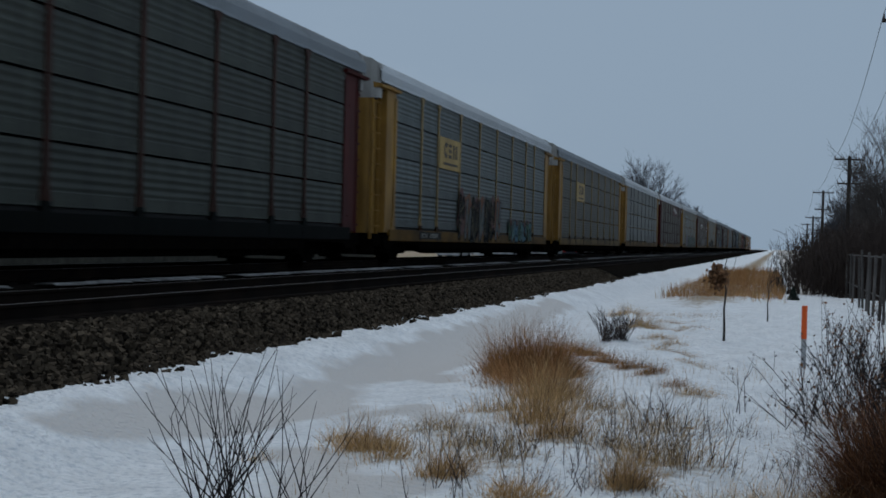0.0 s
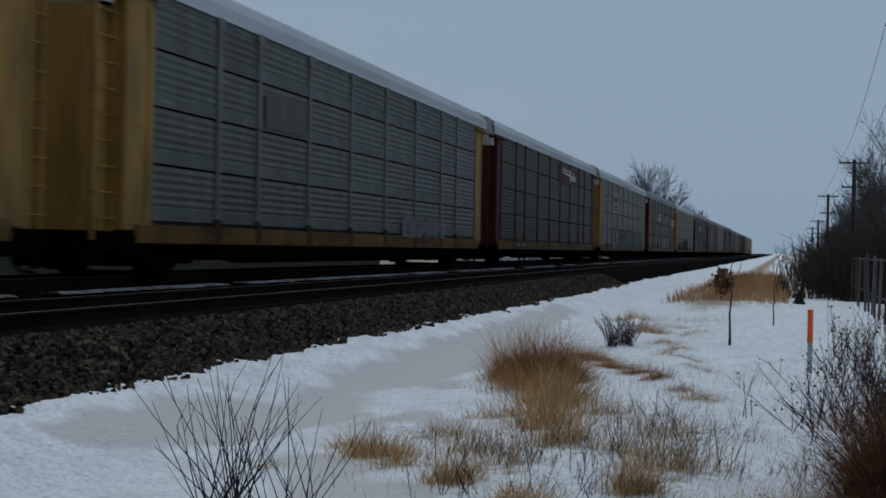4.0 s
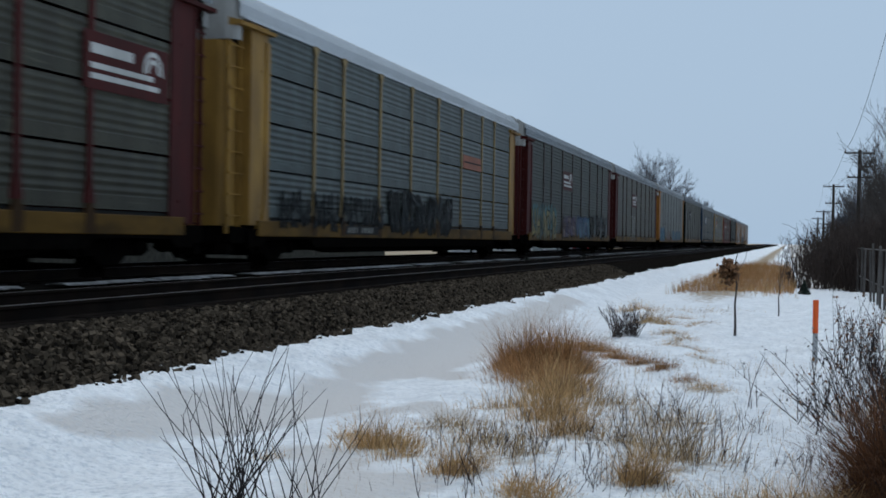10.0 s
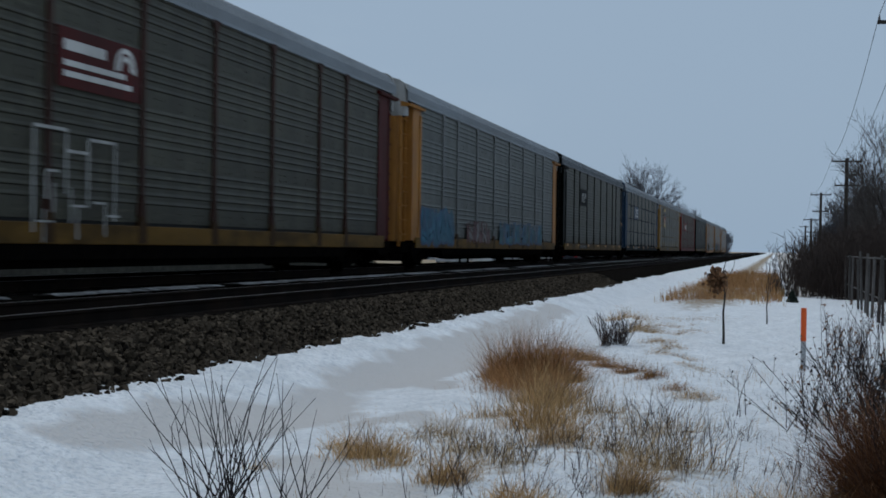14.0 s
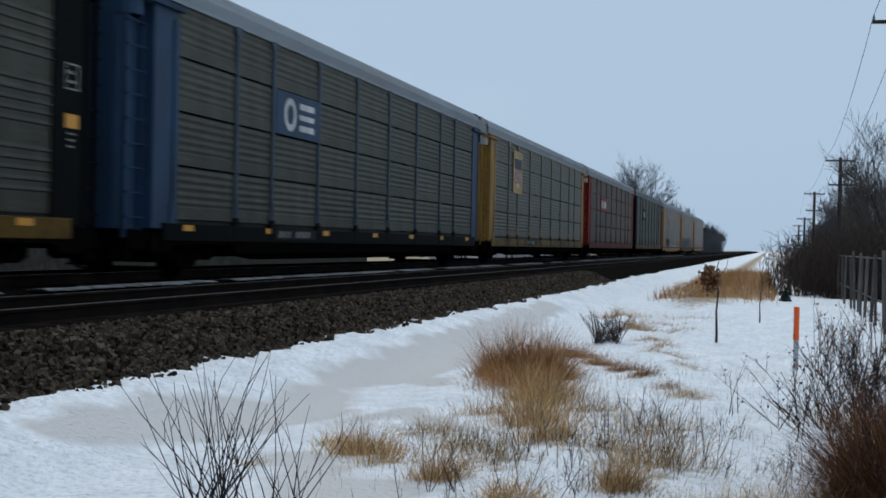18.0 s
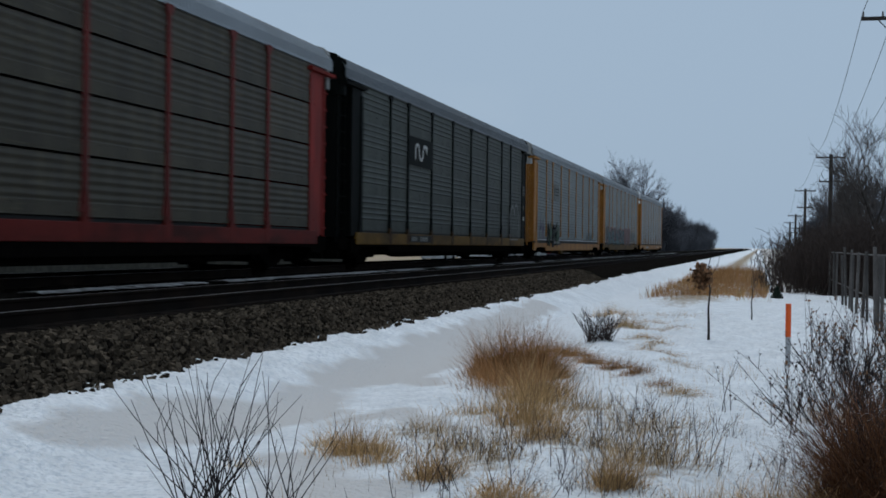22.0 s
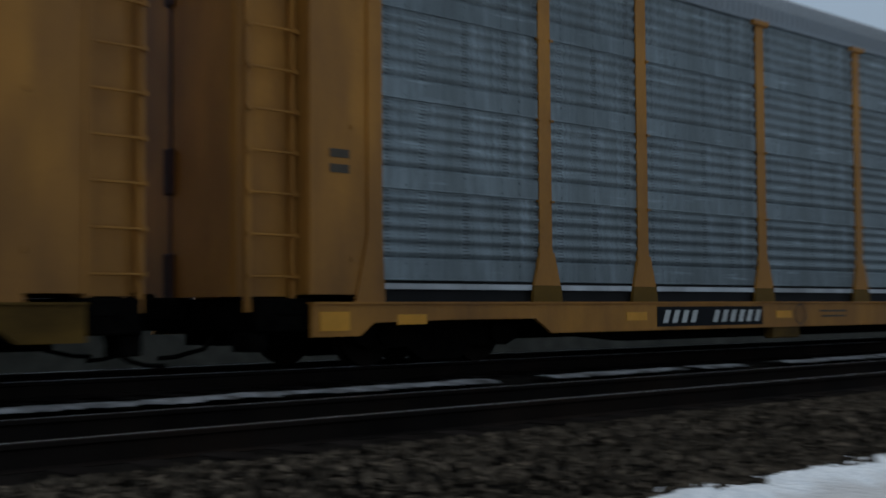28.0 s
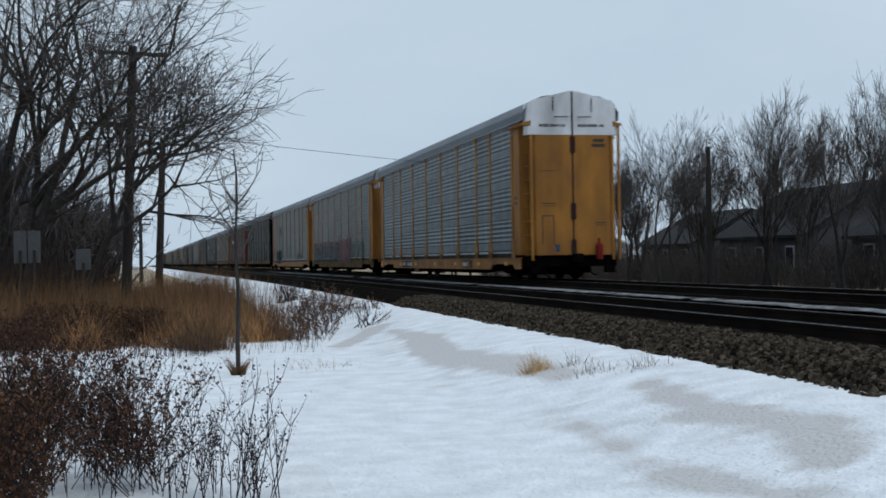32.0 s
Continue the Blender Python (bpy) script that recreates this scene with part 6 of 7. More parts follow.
build_dead_field("edge_weeds", "dark weeds at the edge of the grass", -2.6, 1.5, -27, -22.5, 0.5, 420, DARK_STEM, 65, 0.008)
build_dead_field("snow_weeds", "grey weeds standing in snow beside the ballast", -4.6, -1.8, -42, -30, 0.6, 900, DARK_STEM, 66, 0.012)

# dark weeds and brambles beside the path
sprig("bramble_bush", "tall brown bramble bush with withered leaves", 1.0, 9.7, 0.9, 110, 1.2, 7, 0.005, 6, 1, 0.026, material=BLACK_STEM, wide=0.5)
sprig("bramble_bush", "tall brown bramble bush with withered leaves", 1.25, 12.4, 1.05, 100, 1.05, 8, 0.0055, 6, 1, 0.028, material=BLACK_STEM, wide=0.65)
sprig("bramble_bush", "dense rust-brown bush with withered leaves", 0.86, 8.0, 0.62, 160, 0.7, 9, 0.004, 6, 5, 0.018, material=BLACK_STEM, wide=0.3, foliage=RUST_LEAF)
for i, (x, y) in enumerate([(0.60, 7.9), (0.80, 7.75), (0.95, 8.0), (0.75, 8.3)]):
    grass_tuft("thick clump of dark rust-brown dead fern and grass", x, y, 0.21, 0.98, 2600, FOX, 720 + i, 0.15, droop=0.55, wide=0.0055, mess=0.42)
sprig("dark_weeds", "dark seed-headed weeds bent over the snow", 0.55, 11.2, 0.8, 30, 1.4, 10, 0.005, 3, 2, 0.03, material=BLACK_STEM, wide=0.5, foliage=DARK_STEM)
sprig("dark_weeds", "dark seed-headed weeds in front of the fence", 1.45, 15.5, 0.95, 60, 0.5, 11, 0.006, 3, 2, 0.04, wide=0.9)
sprig("dark_weeds", "dark seed-headed weeds in front of the fence", 1.9, 20.5, 0.9, 60, 0.5, 12, 0.006, 3, 1, 0.04, wide=1.1)
for i, (x, y, h, n) in enumerate([(-1.5, 8.5, 0.42, 16), (-0.92, 9.2, 0.5, 20), (-0.5, 8.8, 0.5, 18), (-1.75, 7.3, 0.4, 14), (-0.75, 10.3, 0.45, 14), (-2.1, 8.9, 0.3, 12), (0.1, 8.6, 0.4, 12), (-1.15, 7.7, 0.36, 10)]):
    sprig("dark_weeds", "thin dark curled weeds standing in the snow", x, y, h, n, 0.8, 130 + i, 0.0035, 3, 2, 0.012, wide=0.28)
rw = random.Random(640)
for i in range(8):
    x, y = rw.uniform(-1.9, 0.3), rw.uniform(7.2, 11.0)
    grass_tuft("sparse dark curled weeds bowed over the snow", x, y, 0.22, rw.uniform(0.28, 0.46), 42, DARK_STEM, 650 + i, 0.0, droop=0.75, wide=0.0045, group="curled weeds")
sprig("dark_weeds", "two thin weed stalks leaning from the snow", -0.28, 12.2, 0.6, 3, 0.5, 13, 0.006, 1, wide=0.1)
sprig("dark_weeds", "a few dark stalks in the snow", 0.28, 12.6, 0.6, 6, 0.4, 14, 0.006, 1, 1, 0.05, wide=0.15)

# behind the camera's turn, along -y
sprig("rose_hip_bush", "spreading bush with many small dead brown leaves", 0.62, -9.6, 1.15, 120, 0.95, 15, 0.0045, 8, 8, 0.028, material=BLACK_STEM, wide=0.55, foliage=ROSE_LEAF)
sprig("rose_hip_bush", "spreading bush with many small dead brown leaves", 1.5, -11.2, 1.25, 120, 0.9, 16, 0.0045, 8, 8, 0.028, material=BLACK_STEM, wide=0.7, foliage=ROSE_LEAF)
sprig("rose_hip_bush", "dense brown bush with dead leaves", 1.25, -8.0, 1.0, 120, 0.9, 17, 0.0045, 8, 10, 0.028, material=BLACK_STEM, wide=0.5, foliage=RUST_LEAF)
sprig("rose_hip_bush", "thick rust-brown bush with dead leaves", 1.6, -9.1, 1.1, 130, 0.7, 27, 0.0045, 8, 14, 0.03, material=BLACK_STEM, wide=0.45, foliage=RUST_LEAF)
sprig("dark_weeds", "upright dark weeds with seed heads in the snow", -0.50, -8.7, 0.95, 18, 0.42, 18, 0.0055, 5, 5, 0.022, material=BLACK_STEM, wide=0.18, foliage=DARK_STEM)
sprig("dark_weeds", "upright dark weeds with seed heads in the snow", -0.16, -9.0, 0.8, 18, 0.5, 19, 0.005, 5, 5, 0.022, material=BLACK_STEM, wide=0.2, foliage=DARK_STEM)
for i, (x, y, h) in enumerate([(-2.7, -28.0, 0.95), (-3.2, -31.0, 0.9), (-3.9, -35.0, 0.85), (-4.4, -38.5, 0.8), (-2.3, -26.2, 0.7), (-4.5, -32.5, 0.5)]):
    sprig("dark_weeds", "dark broken weeds and twigs lying in snow", x, y, h, 46, 1.3, 80 + i, 0.008, 4, 2, 0.05, wide=0.7)
for i, (x, y, h, n) in enumerate([(0.4, -22.7, 0.42, 26), (0.05, -22.4, 0.4, 24), (-0.3, -22.8, 0.42, 26), (-0.65, -23.2, 0.36, 20), (1.4, -22.2, 0.45, 30)]):
    sprig("dark_weeds", "thin dark weeds standing in snow before the grass", x, y, h, n, 0.35, 180 + i, 0.005, 2, 1, 0.02, wide=0.35)
sprig("fallen_twigs", "dark broken twigs lying on the snow", -4.06, -27.7, 0.75, 16, 2.4, 190, 0.011, 3, material=BLACK_STEM, wide=0.3)
sprig("dark_shrub", "low dark twiggy bush beside the ballast", -3.9, -46.0, 0.95, 90, 0.9, 191, 0.009, 3, wide=0.35)
for i, (x, y, h) in enumerate([(3.0, -24.6, 0.8), (2.2, -27.0, 0.9), (0.9, -26.0, 0.8)]):
    sprig("dead_weed_bush", "dense dark brown bush of dead weeds in the grass", x, y, h, 130, 0.6, 195 + i, 0.006, 5, 7, 0.05, wide=0.7, foliage=RUST_LEAF)
rb = random.Random(820)
for i in range(26):
    x, y = rb.uniform(-2.2, 5.5), rb.uniform(-30.0, -23.6)
    grass_tuft("shaggy clump of brown grass at the edge of the field", x, y, rb.uniform(0.3, 0.6), rb.uniform(0.6, 1.25), 420, (RUSSET, RUST, RUSSET, RUSSET)[i % 4], 830 + i, 0.15, droop=0.35, wide=0.011, group="field grass")
grass_tuft("small tuft of tan grass in the snow", -4.27, -15.1, 0.16, 0.38, 240, STRAW, 70)
grass_tuft("thin grey weeds in the snow", -4.62, -14.8, 0.14, 0.34, 60, STRAW_PALE, 71, 0.6)
grass_tuft("thin grey weeds in the snow", -4.55, -13.9, 0.3, 0.26, 70, STRAW_PALE, 72, 0.6)
grass_tuft("thin grey weeds in the snow", -5.0, -13.4, 0.25, 0.28, 70, STRAW_PALE, 73, 0.6)
grass_tuft("thin pale weeds on the ice", -2.1, -19.2, 0.5, 0.3, 60, STRAW_PALE, 74, 0.4)


def sapling(x, y, h, r, seed, label, tuft=True, forks=9, fork_z=0.6):
    rnd = random.Random(seed)
    z = ground_z(x, y)
    w, tw = Strands(), Strands()
    pts = [Vector((0.02 * math.sin(i * 1.7) * i / 6, 0.015 * math.cos(i * 2.1), z + h * i / 8)) for i in range(9)]
    w.rod(pts, r, r * 0.25, 6)
    for k in range(forks):
        s = pts[min(8, int(8 * (fork_z + (1 - fork_z) * k / forks * 0.7)))]
        a = rnd.uniform(0, 6.28)
        d = Vector((math.cos(a) * 0.55, math.sin(a) * 0.55, 0.8))
        e = s + d * h * rnd.uniform(0.12, 0.26)
        tw.rod([s, s.lerp(e, 0.5) + Vector((0, 0, -0.03)), e, e + Vector((d.x * 0.1, d.y * 0.1, 0.35)) * h * 0.25], r * 0.35, r * 0.12)
    t = thing("sapling", label, "tree", pose(x, y, 0))
    w.make("trunk", BARK, t)
    tw.make("crown", TWIG, t)
    if tuft:
        g = Strands()
        for _ in range(260):
            a = rnd.uniform(0, 6.28)
            g.blade(Vector((0.1 * math.cos(a) * rnd.random(), 0.1 * math.sin(a) * rnd.random(), z - 0.01)), Vector((math.cos(a) * 0.4, math.sin(a) * 0.4, 1)), rnd.uniform(0.12, 0.36), 0.008, 0.3, a)
        g.make("grass_collar", RUSSET, t, "dry grass round the foot")
    return t


sapling(-0.88, -18.6, 3.2, 0.036, 5, "young bare tree with upswept branches standing in snow", fork_z=0.62)
sp = sapling(-0.75, 20.1, 1.28, 0.022, 6, "thin stake-like sapling with a clump of dead leaves", False, 3)
cl = Strands()
rr = random.Random(77)
for _ in range(420):
    q = Vector((rr.gauss(-0.11, 0.06), rr.gauss(0, 0.06), ground_z(-0.75, 20.1) + 0.98 + rr.gauss(0, 0.08)))
    cl.leaf(q, rr.uniform(0.04, 0.09), rr)
cl.make("leaf_clump", DEAD_LEAF, sp, "hanging clump of dead brown leaves")
sapling(-0.15, 27.0, 0.95, 0.016, 8, "thin bare sapling in the snow", False, 3)
cone = Strands()
for _ in range(900):
    hgt = rr.random() ** 1.4
    a = rr.uniform(0, 6.28)
    rad = 0.32 * (1 - hgt) * math.sqrt(rr.random())
    cone.leaf(Vector((rad * math.cos(a), rad * math.sin(a), 0.62 * hgt)), 0.08, rr)
dwarf = thing("dwarf_conifer", "small dark green conifer in the snow", "shrub", pose(0.5, 39.0, ground_z(0.5, 39.0)))
dwarf.scale = (0.6, 0.6, 0.6)
cone.make("needles", EVERGREEN, dwarf)

ORANGE = paint("marker_orange", (0.75, 0.11, 0.02), dirt_amt=0.15)
WHITE_POST = paint("post_white", (0.36, 0.37, 0.385), dirt=(0.22, 0.22, 0.22), dirt_amt=0.3)
marker = thing("marker_post", "orange-topped white utility marker post standing in snow", "marker post", pose(0.36, 17.0, ground_z(0.36, 17.0) - 0.02))
bm = bmesh.new()
box(bm, -0.032, 0.032, -0.010, 0.010, 0.0, 0.44, 0.005)
part("lower_post", bm, WHITE_POST, marker, "white lower half")
bm = bmesh.new()
tube(bm, (0, 0, 0.40), (0, 0, 0.82), 0.036, 0.036, 14)
part("orange_sleeve", bm, ORANGE, marker, "bright orange sleeve")

white_pole = thing("white_pole", "white painted steel pole with a small cross bracket", "pole", pose(-2.655, -2.435, ground_z(-2.655, -2.435) - 0.05))
bm = bmesh.new()
tube(bm, (0, 0, 0), (0, 0, 3.4), 0.054, 0.054, 24)
part("shaft", bm, WHITE_POST, white_pole)
bm = bmesh.new()
d = Vector((-0.653, 0.757, 0))
for s in (-1, 1):
    a, b = d * 0.04 * s, d * 0.145 * s
    tube(bm, (a.x, a.y, 1.80), (b.x, b.y, 1.80), 0.013, 0.011, 8)
tube(bm, (0, 0, 1.785), (0, 0, 1.815), 0.06, 0.06, 20)
part("bracket", bm, WHITE_POST, white_pole)

# ---- trees and thickets ----
def stand(variants, spots, jitter, seed, group):
    """Set copies of the tree variants at the spots."""
    rnd = random.Random(seed)
    for i, (x, y) in enumerate(spots):
        v = variants[i % len(variants)]
        xx, yy = x + rnd.uniform(-jitter, jitter), y + rnd.uniform(-jitter, jitter)
        tagged(copy_thing(v, pose(xx, yy, ground_z(xx, yy) - 0.1, 0, 0, rnd.uniform(0, 360))), group=group)


row_a = tree("bare_tree", "bare winter tree with fine upright twigs behind the tracks", 201, 8.4, 0.13, 6, 0.58, 0.075, 2, thin=0.0075, m=pose(-27, -34, -0.9))
row_b = tree("bare_tree", "bare winter tree with fine upright twigs behind the tracks", 202, 8.0, 0.12, 6, 0.62, 0.07, 2, thin=0.0075, m=pose(-26, -39, -0.9))
row_c = tree("bare_tree", "bare forked winter tree behind the tracks", 203, 7.8, 0.11, 6, 0.55, 0.085, 2, stems=2, thin=0.0075, m=pose(-28, -44, -0.9))
stand([row_a, row_b, row_c], [(-25 - (i % 4) * 2.2, -36 - i * 2.1) for i in range(44)], 1.0, 9, "tree row behind the tracks")
hedge_a = brush(301, 2.6, 2.0, 2.9, 620)
hedge_b = brush(302, 2.4, 2.2, 2.5, 560)
hedge_a.matrix_world, hedge_b.matrix_world = pose(7.5, 38, -0.85), pose(8.5, 34, -0.85)
hedge_d = brush(304, 2.6, 2.0, 2.6, 520, label="dense grey-black thicket of bare brush", material=TWIG)
hedge_d.matrix_world = pose(-34, -36, -0.85)
stand([hedge_d], [(-29.5 - (i % 2) * 2.0, -42 - i * 5.0) for i in range(15)], 0.8, 10, "brush along the line")
stand([hedge_a, hedge_b], [(2.9 + 0.9 * (i % 3) + i * 0.10, 45 + i * 3.2) for i in range(20)], 0.6, 11, "brush along the line")
stand([hedge_a, hedge_b], [(4.4 + 0.9 * (i % 3), 43 + i * 2.2) for i in range(14)], 0.5, 34, "brush along the line")
stand([hedge_b, hedge_a], [(6.5 + 1.5 * (i % 2), 40 + i * 4.5) for i in range(12)], 0.8, 12, "brush along the line")
stand([hedge_a, hedge_b], [(6.5 + (i % 2) * 2.5, -44 - i * 4.0) for i in range(14)], 0.8, 13, "brush along the line")
stand([row_b, row_c, row_a], [(6 + (i % 3) * 2.5, 60 + i * 11) for i in range(9)], 1.5, 14, "trees beside the path")

hedge_c = brush(303, 2.6, 2.4, 5.2, 380, material=TWIG)
hedge_c.matrix_world = pose(6.5, -60, -0.85)
stand([hedge_c], [(5.0 + (i % 3) * 2.4 + (i // 3) * 1.3, -56 - (i // 3) * 6.0) for i in range(18)], 0.8, 27, "brush along the line")
big = tree("spreading_tree", "large spreading bare tree with arching limbs", 11, 13.5, 0.24, 6, 0.9, 0.02, 2, stems=4, thin=0.008, m=pose(5.3, -43.0, -0.9))
tree("leaning_tree", "leaning bare tree with a long arching limb", 17, 10.5, 0.17, 5, 0.85, 0.01, 3, lean=(-0.42, 0.05), thin=0.011, m=pose(3.0, -41.0, -0.9))
tree("broad_bare_tree", "broad bare tree beyond the far track", 401, 17.5, 0.40, 6, 0.72, 0.045, 2, thin=0.02, stems=3, twig=TWIG_HAZE, bark=HAZE_BARK, m=pose(-23.8, 252, -0.9))
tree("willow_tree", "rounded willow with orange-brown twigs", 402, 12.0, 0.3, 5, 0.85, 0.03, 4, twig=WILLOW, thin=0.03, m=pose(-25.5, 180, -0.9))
far_b = tree("distant_tree", "bare tree in the long tree belt", 403, 13.0, 0.28, 4, 0.8, 0.06, 4, thin=0.045, twig=TWIG_HAZE, bark=HAZE_BARK, m=pose(-30, 300, -0.9))
far_c = tree("distant_tree", "bare tree in the long tree belt", 404, 12.5, 0.26, 4, 0.8, 0.06, 4, stems=2, thin=0.045, twig=TWIG_HAZE, bark=HAZE_BARK, m=pose(-27, 275, -0.9))
belt_a = brush(501, 7, 7, 11.0, 620, "far_thicket", "dense dark thicket in the distant tree belt", material=TWIG_HAZE)
belt_a.matrix_world = pose(-30, 268, -0.9)
stand([belt_a], [(-31 - (i % 2) * 6, 276 + i * 12) for i in range(36)], 2.0, 25, "distant tree belt")
far_d = tree("distant_tree", "tall bare tree beside the long tree belt", 405, 13.5, 0.26, 5, 0.8, 0.06, 3, thin=0.04, twig=TWIG_HAZE, bark=HAZE_BARK, m=pose(-27, 268, -0.9))
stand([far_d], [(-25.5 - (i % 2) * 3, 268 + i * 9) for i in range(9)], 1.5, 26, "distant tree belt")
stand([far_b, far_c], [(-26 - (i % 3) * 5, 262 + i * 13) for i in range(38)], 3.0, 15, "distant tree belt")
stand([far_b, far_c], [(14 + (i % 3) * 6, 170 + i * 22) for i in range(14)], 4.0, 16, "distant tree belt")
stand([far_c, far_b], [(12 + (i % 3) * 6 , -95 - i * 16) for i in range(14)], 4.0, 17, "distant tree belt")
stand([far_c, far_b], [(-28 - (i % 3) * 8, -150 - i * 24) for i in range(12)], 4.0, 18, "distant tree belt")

# ---- fence ----
FENCE_WOOD = mat("weathered_fence", (0.085, 0.078, 0.074), 0.95, var=0.4, scale=4, bump=0.5, per_object=0.35, stretch=(1, 1, 0.3))
fence = thing("post_fence", "weathered wooden fence of spaced upright posts and thin rails", "fence", pose(0, 0, 0))
fme = []
for k in range(4):
    bm = bmesh.new()
    box(bm, -0.026, 0.026, -0.04, 0.04, 0.0, 1.42 + 0.05 * k, 0.008)
    me = bpy.data.meshes.new("fence_post")
    bm.to_mesh(me)
    bm.free()
    me.materials.append(FENCE_WOOD)
    fme.append(me)
rf = random.Random(31)
y = 20.5
while y < 44.5:
    x = 2.18 + rf.uniform(-0.03, 0.03)
    ob = new("fence_post", fme[rf.randrange(4)])
    ob.parent = fence
    ob.matrix_local = pose(x, y, ground_z(x, y) - 0.05, rf.uniform(-2, 2), rf.uniform(-2, 2), rf.uniform(-20, 20))
    y += rf.uniform(1.0, 2.2) * (y / 32)
for z in (0.5, 1.38):
    bm = bmesh.new()
    tube(bm, (2.23, 44.5, -0.78 + z), (2.23, 20.4, -0.78 + z), 0.02, 0.02, 5)
    part("fence_rail", bm, FENCE_WOOD, fence)

# ---- poles and wires ----
POLE_WOOD = mat("pole_wood", (0.036, 0.030, 0.027), 0.95, var=0.35, scale=3, bump=0.5, stretch=(1, 1, 0.2))
CERAMIC = mat("insulator", (0.10, 0.09, 0.09), 0.4, var=0.2)
WIRE = mat("wire", (0.05, 0.05, 0.055), 0.7, var=0.1, bump=0)
POLES = [(1.62, -45, 9.1, 1), (0.72, -60, 7.4, 2), (2.95, -120, 6.0, 2), (6.2, -190, 6.0, 2), (4.35, 46, 9.65, 1), (5.3, 106, 9.1, 3), (4.9, 153, 8.4, 2), (5.2, 205, 6.8, 2), (5.6, 262, 6.8, 2)]
for x, y, h, arms in POLES:
    z = ground_z(x, y) - 0.1
    p = thing("utility_pole", "brown wooden utility pole with cross-arms", "utility pole", pose(x, y, z, 0, (-2.2 if -100 < y < 0 else 0.3), 0), "utility poles")
    bm = bmesh.new()
    tube(bm, (0, 0, 0), (0, 0, h), 0.18, 0.14, 12)
    part("shaft", bm, POLE_WOOD, p)
    for k in range(arms):
        zz = h - 0.25 - ((0.0, 0.45, 0.9) if y < 0 else (0.0, 1.9, 1.05))[k]
        w = (1.15, 0.9, 0.6)[k]
        off = (0.0, 0.0, 0.55)[k]
        bm = bmesh.new()
        box(bm, -w + off, w + off, -0.06, 0.06, zz - 0.06, zz + 0.06, 0.01)
        arm = part("cross_arm", bm, POLE_WOOD, p)
        for s in (-0.95, -0.4, 0.4, 0.95):
            bm = bmesh.new()
            tube(bm, (s * w + off, 0, zz + 0.06), (s * w + off, 0, zz + 0.24), 0.04, 0.025, 8)
            part("insulator", bm, CERAMIC, arm)
        if k == 0:
            for s in (-1, 1):
                bm = bmesh.new()
                tube(bm, (s * 0.6, 0.07, zz - 0.04), (0, 0.12, zz - 0.65), 0.018, 0.018, 5)
                part("brace", bm, POLE_WOOD, p)


def wire(a, b, sag, r=0.012):
    a, b = Vector(a), Vector(b)
    st = Strands()
    n = 18
    st.rod([a.lerp(b, i / n) - Vector((0, 0, sag * 4 * (i / n) * (1 - i / n))) for i in range(n + 1)], r, r, 4)
    tagged(st.make("overhead_wire", WIRE), "thin dark overhead wire between poles", "wire", "overhead wires")


line = sorted(POLES, key=lambda p: p[1])
for (xa, ya, ha, _), (xb, yb, hb, _) in zip(line, line[1:]):
    for s in (-1.05, 0.0, 1.05):
        lean = -0.26 if -100 < ya < 0 else 0
        wire((xa + s + lean, ya, ha - 0.85), (xb + s + (-0.26 if -100 < yb < 0 else 0), yb, hb - 0.85), 0.9 if yb - ya < 80 else 1.6)
wire((1.4, -45, 5.4), (-40, -70, 4.7), 0.5)

lone = thing("utility_pole", "plain dark wooden pole standing before the trees", "utility pole", pose(-23.6, -54.5, -0.9), "utility poles")
bm = bmesh.new()
tube(bm, (0, 0, 0), (0, 0, 6.6), 0.15, 0.11, 10)
part("shaft", bm, POLE_WOOD, lone)
bm = bmesh.new()
tube(bm, (0.2, 0, 5.7), (0.2, 0, 6.3), 0.12, 0.12, 10)
part("transformer", bm, CERAMIC, lone)

# ---- signs by the trees ----
SIGN_GREY = paint("sign_back_grey", (0.085, 0.09, 0.092), dirt_amt=0.3)
for x, y, h, w, hh in ((4.45, -40.0, 1.75, 0.18, 0.95), (4.05, -40.0, 1.75, 0.18, 0.95), (2.65, -40.0, 1.35, 0.22, 0.62)):
    z = ground_z(x, y)
    sg = thing("sign_board", "plain grey metal board on a post among the grass", "sign", pose(x, y, z))
    bm = bmesh.new()
    box(bm, -w, w, -0.015, 0.015, h - hh / 2 + 0.4, h + hh / 2 + 0.4, 0.01)
    part("board", bm, SIGN_GREY, sg)
    bm = bmesh.new()
    box(bm, -0.04, 0.04, 0.015, 0.075, -0.1, h + 0.3)
    part("post", bm, POLE_WOOD, sg)

# ---- beyond the far track: road, houses, parked cars ----
ROAD = mat("wet_road", (0.022, 0.023, 0.026), 0.9, var=0.2, scale=0.6, fine=12, bump=0.1, dirt=(0.05, 0.052, 0.056), dirt_amt=0.35, spec=0.15)
rd = sweep("road", [(-4.5, 0.0), (4.5, 0.0), (4.5, -0.12), (-4.5, -0.12)], -21.8, -0.70, ROAD)
tagged(rd, "wet grey road beyond the far track", "road", kind="structure")
SIDING = [mat("siding_" + n, c, 0.8, var=0.12, scale=1.5, bump=0.1, dirt=(0.12, 0.12, 0.12), dirt_amt=0.25) for n, c in (("grey", (0.30, 0.32, 0.34)), ("white", (0.50, 0.52, 0.54)), ("dark", (0.07, 0.072, 0.08)), ("tan", (0.24, 0.19, 0.13)), ("umber", (0.055, 0.052, 0.05)))]
ROOFING = mat("dark_roofing", (0.02, 0.02, 0.022), 0.9, var=0.25, scale=2)
ROOF_SNOW = mat("roof_snow", (0.72, 0.74, 0.78), 0.8, var=0.06, scale=2)
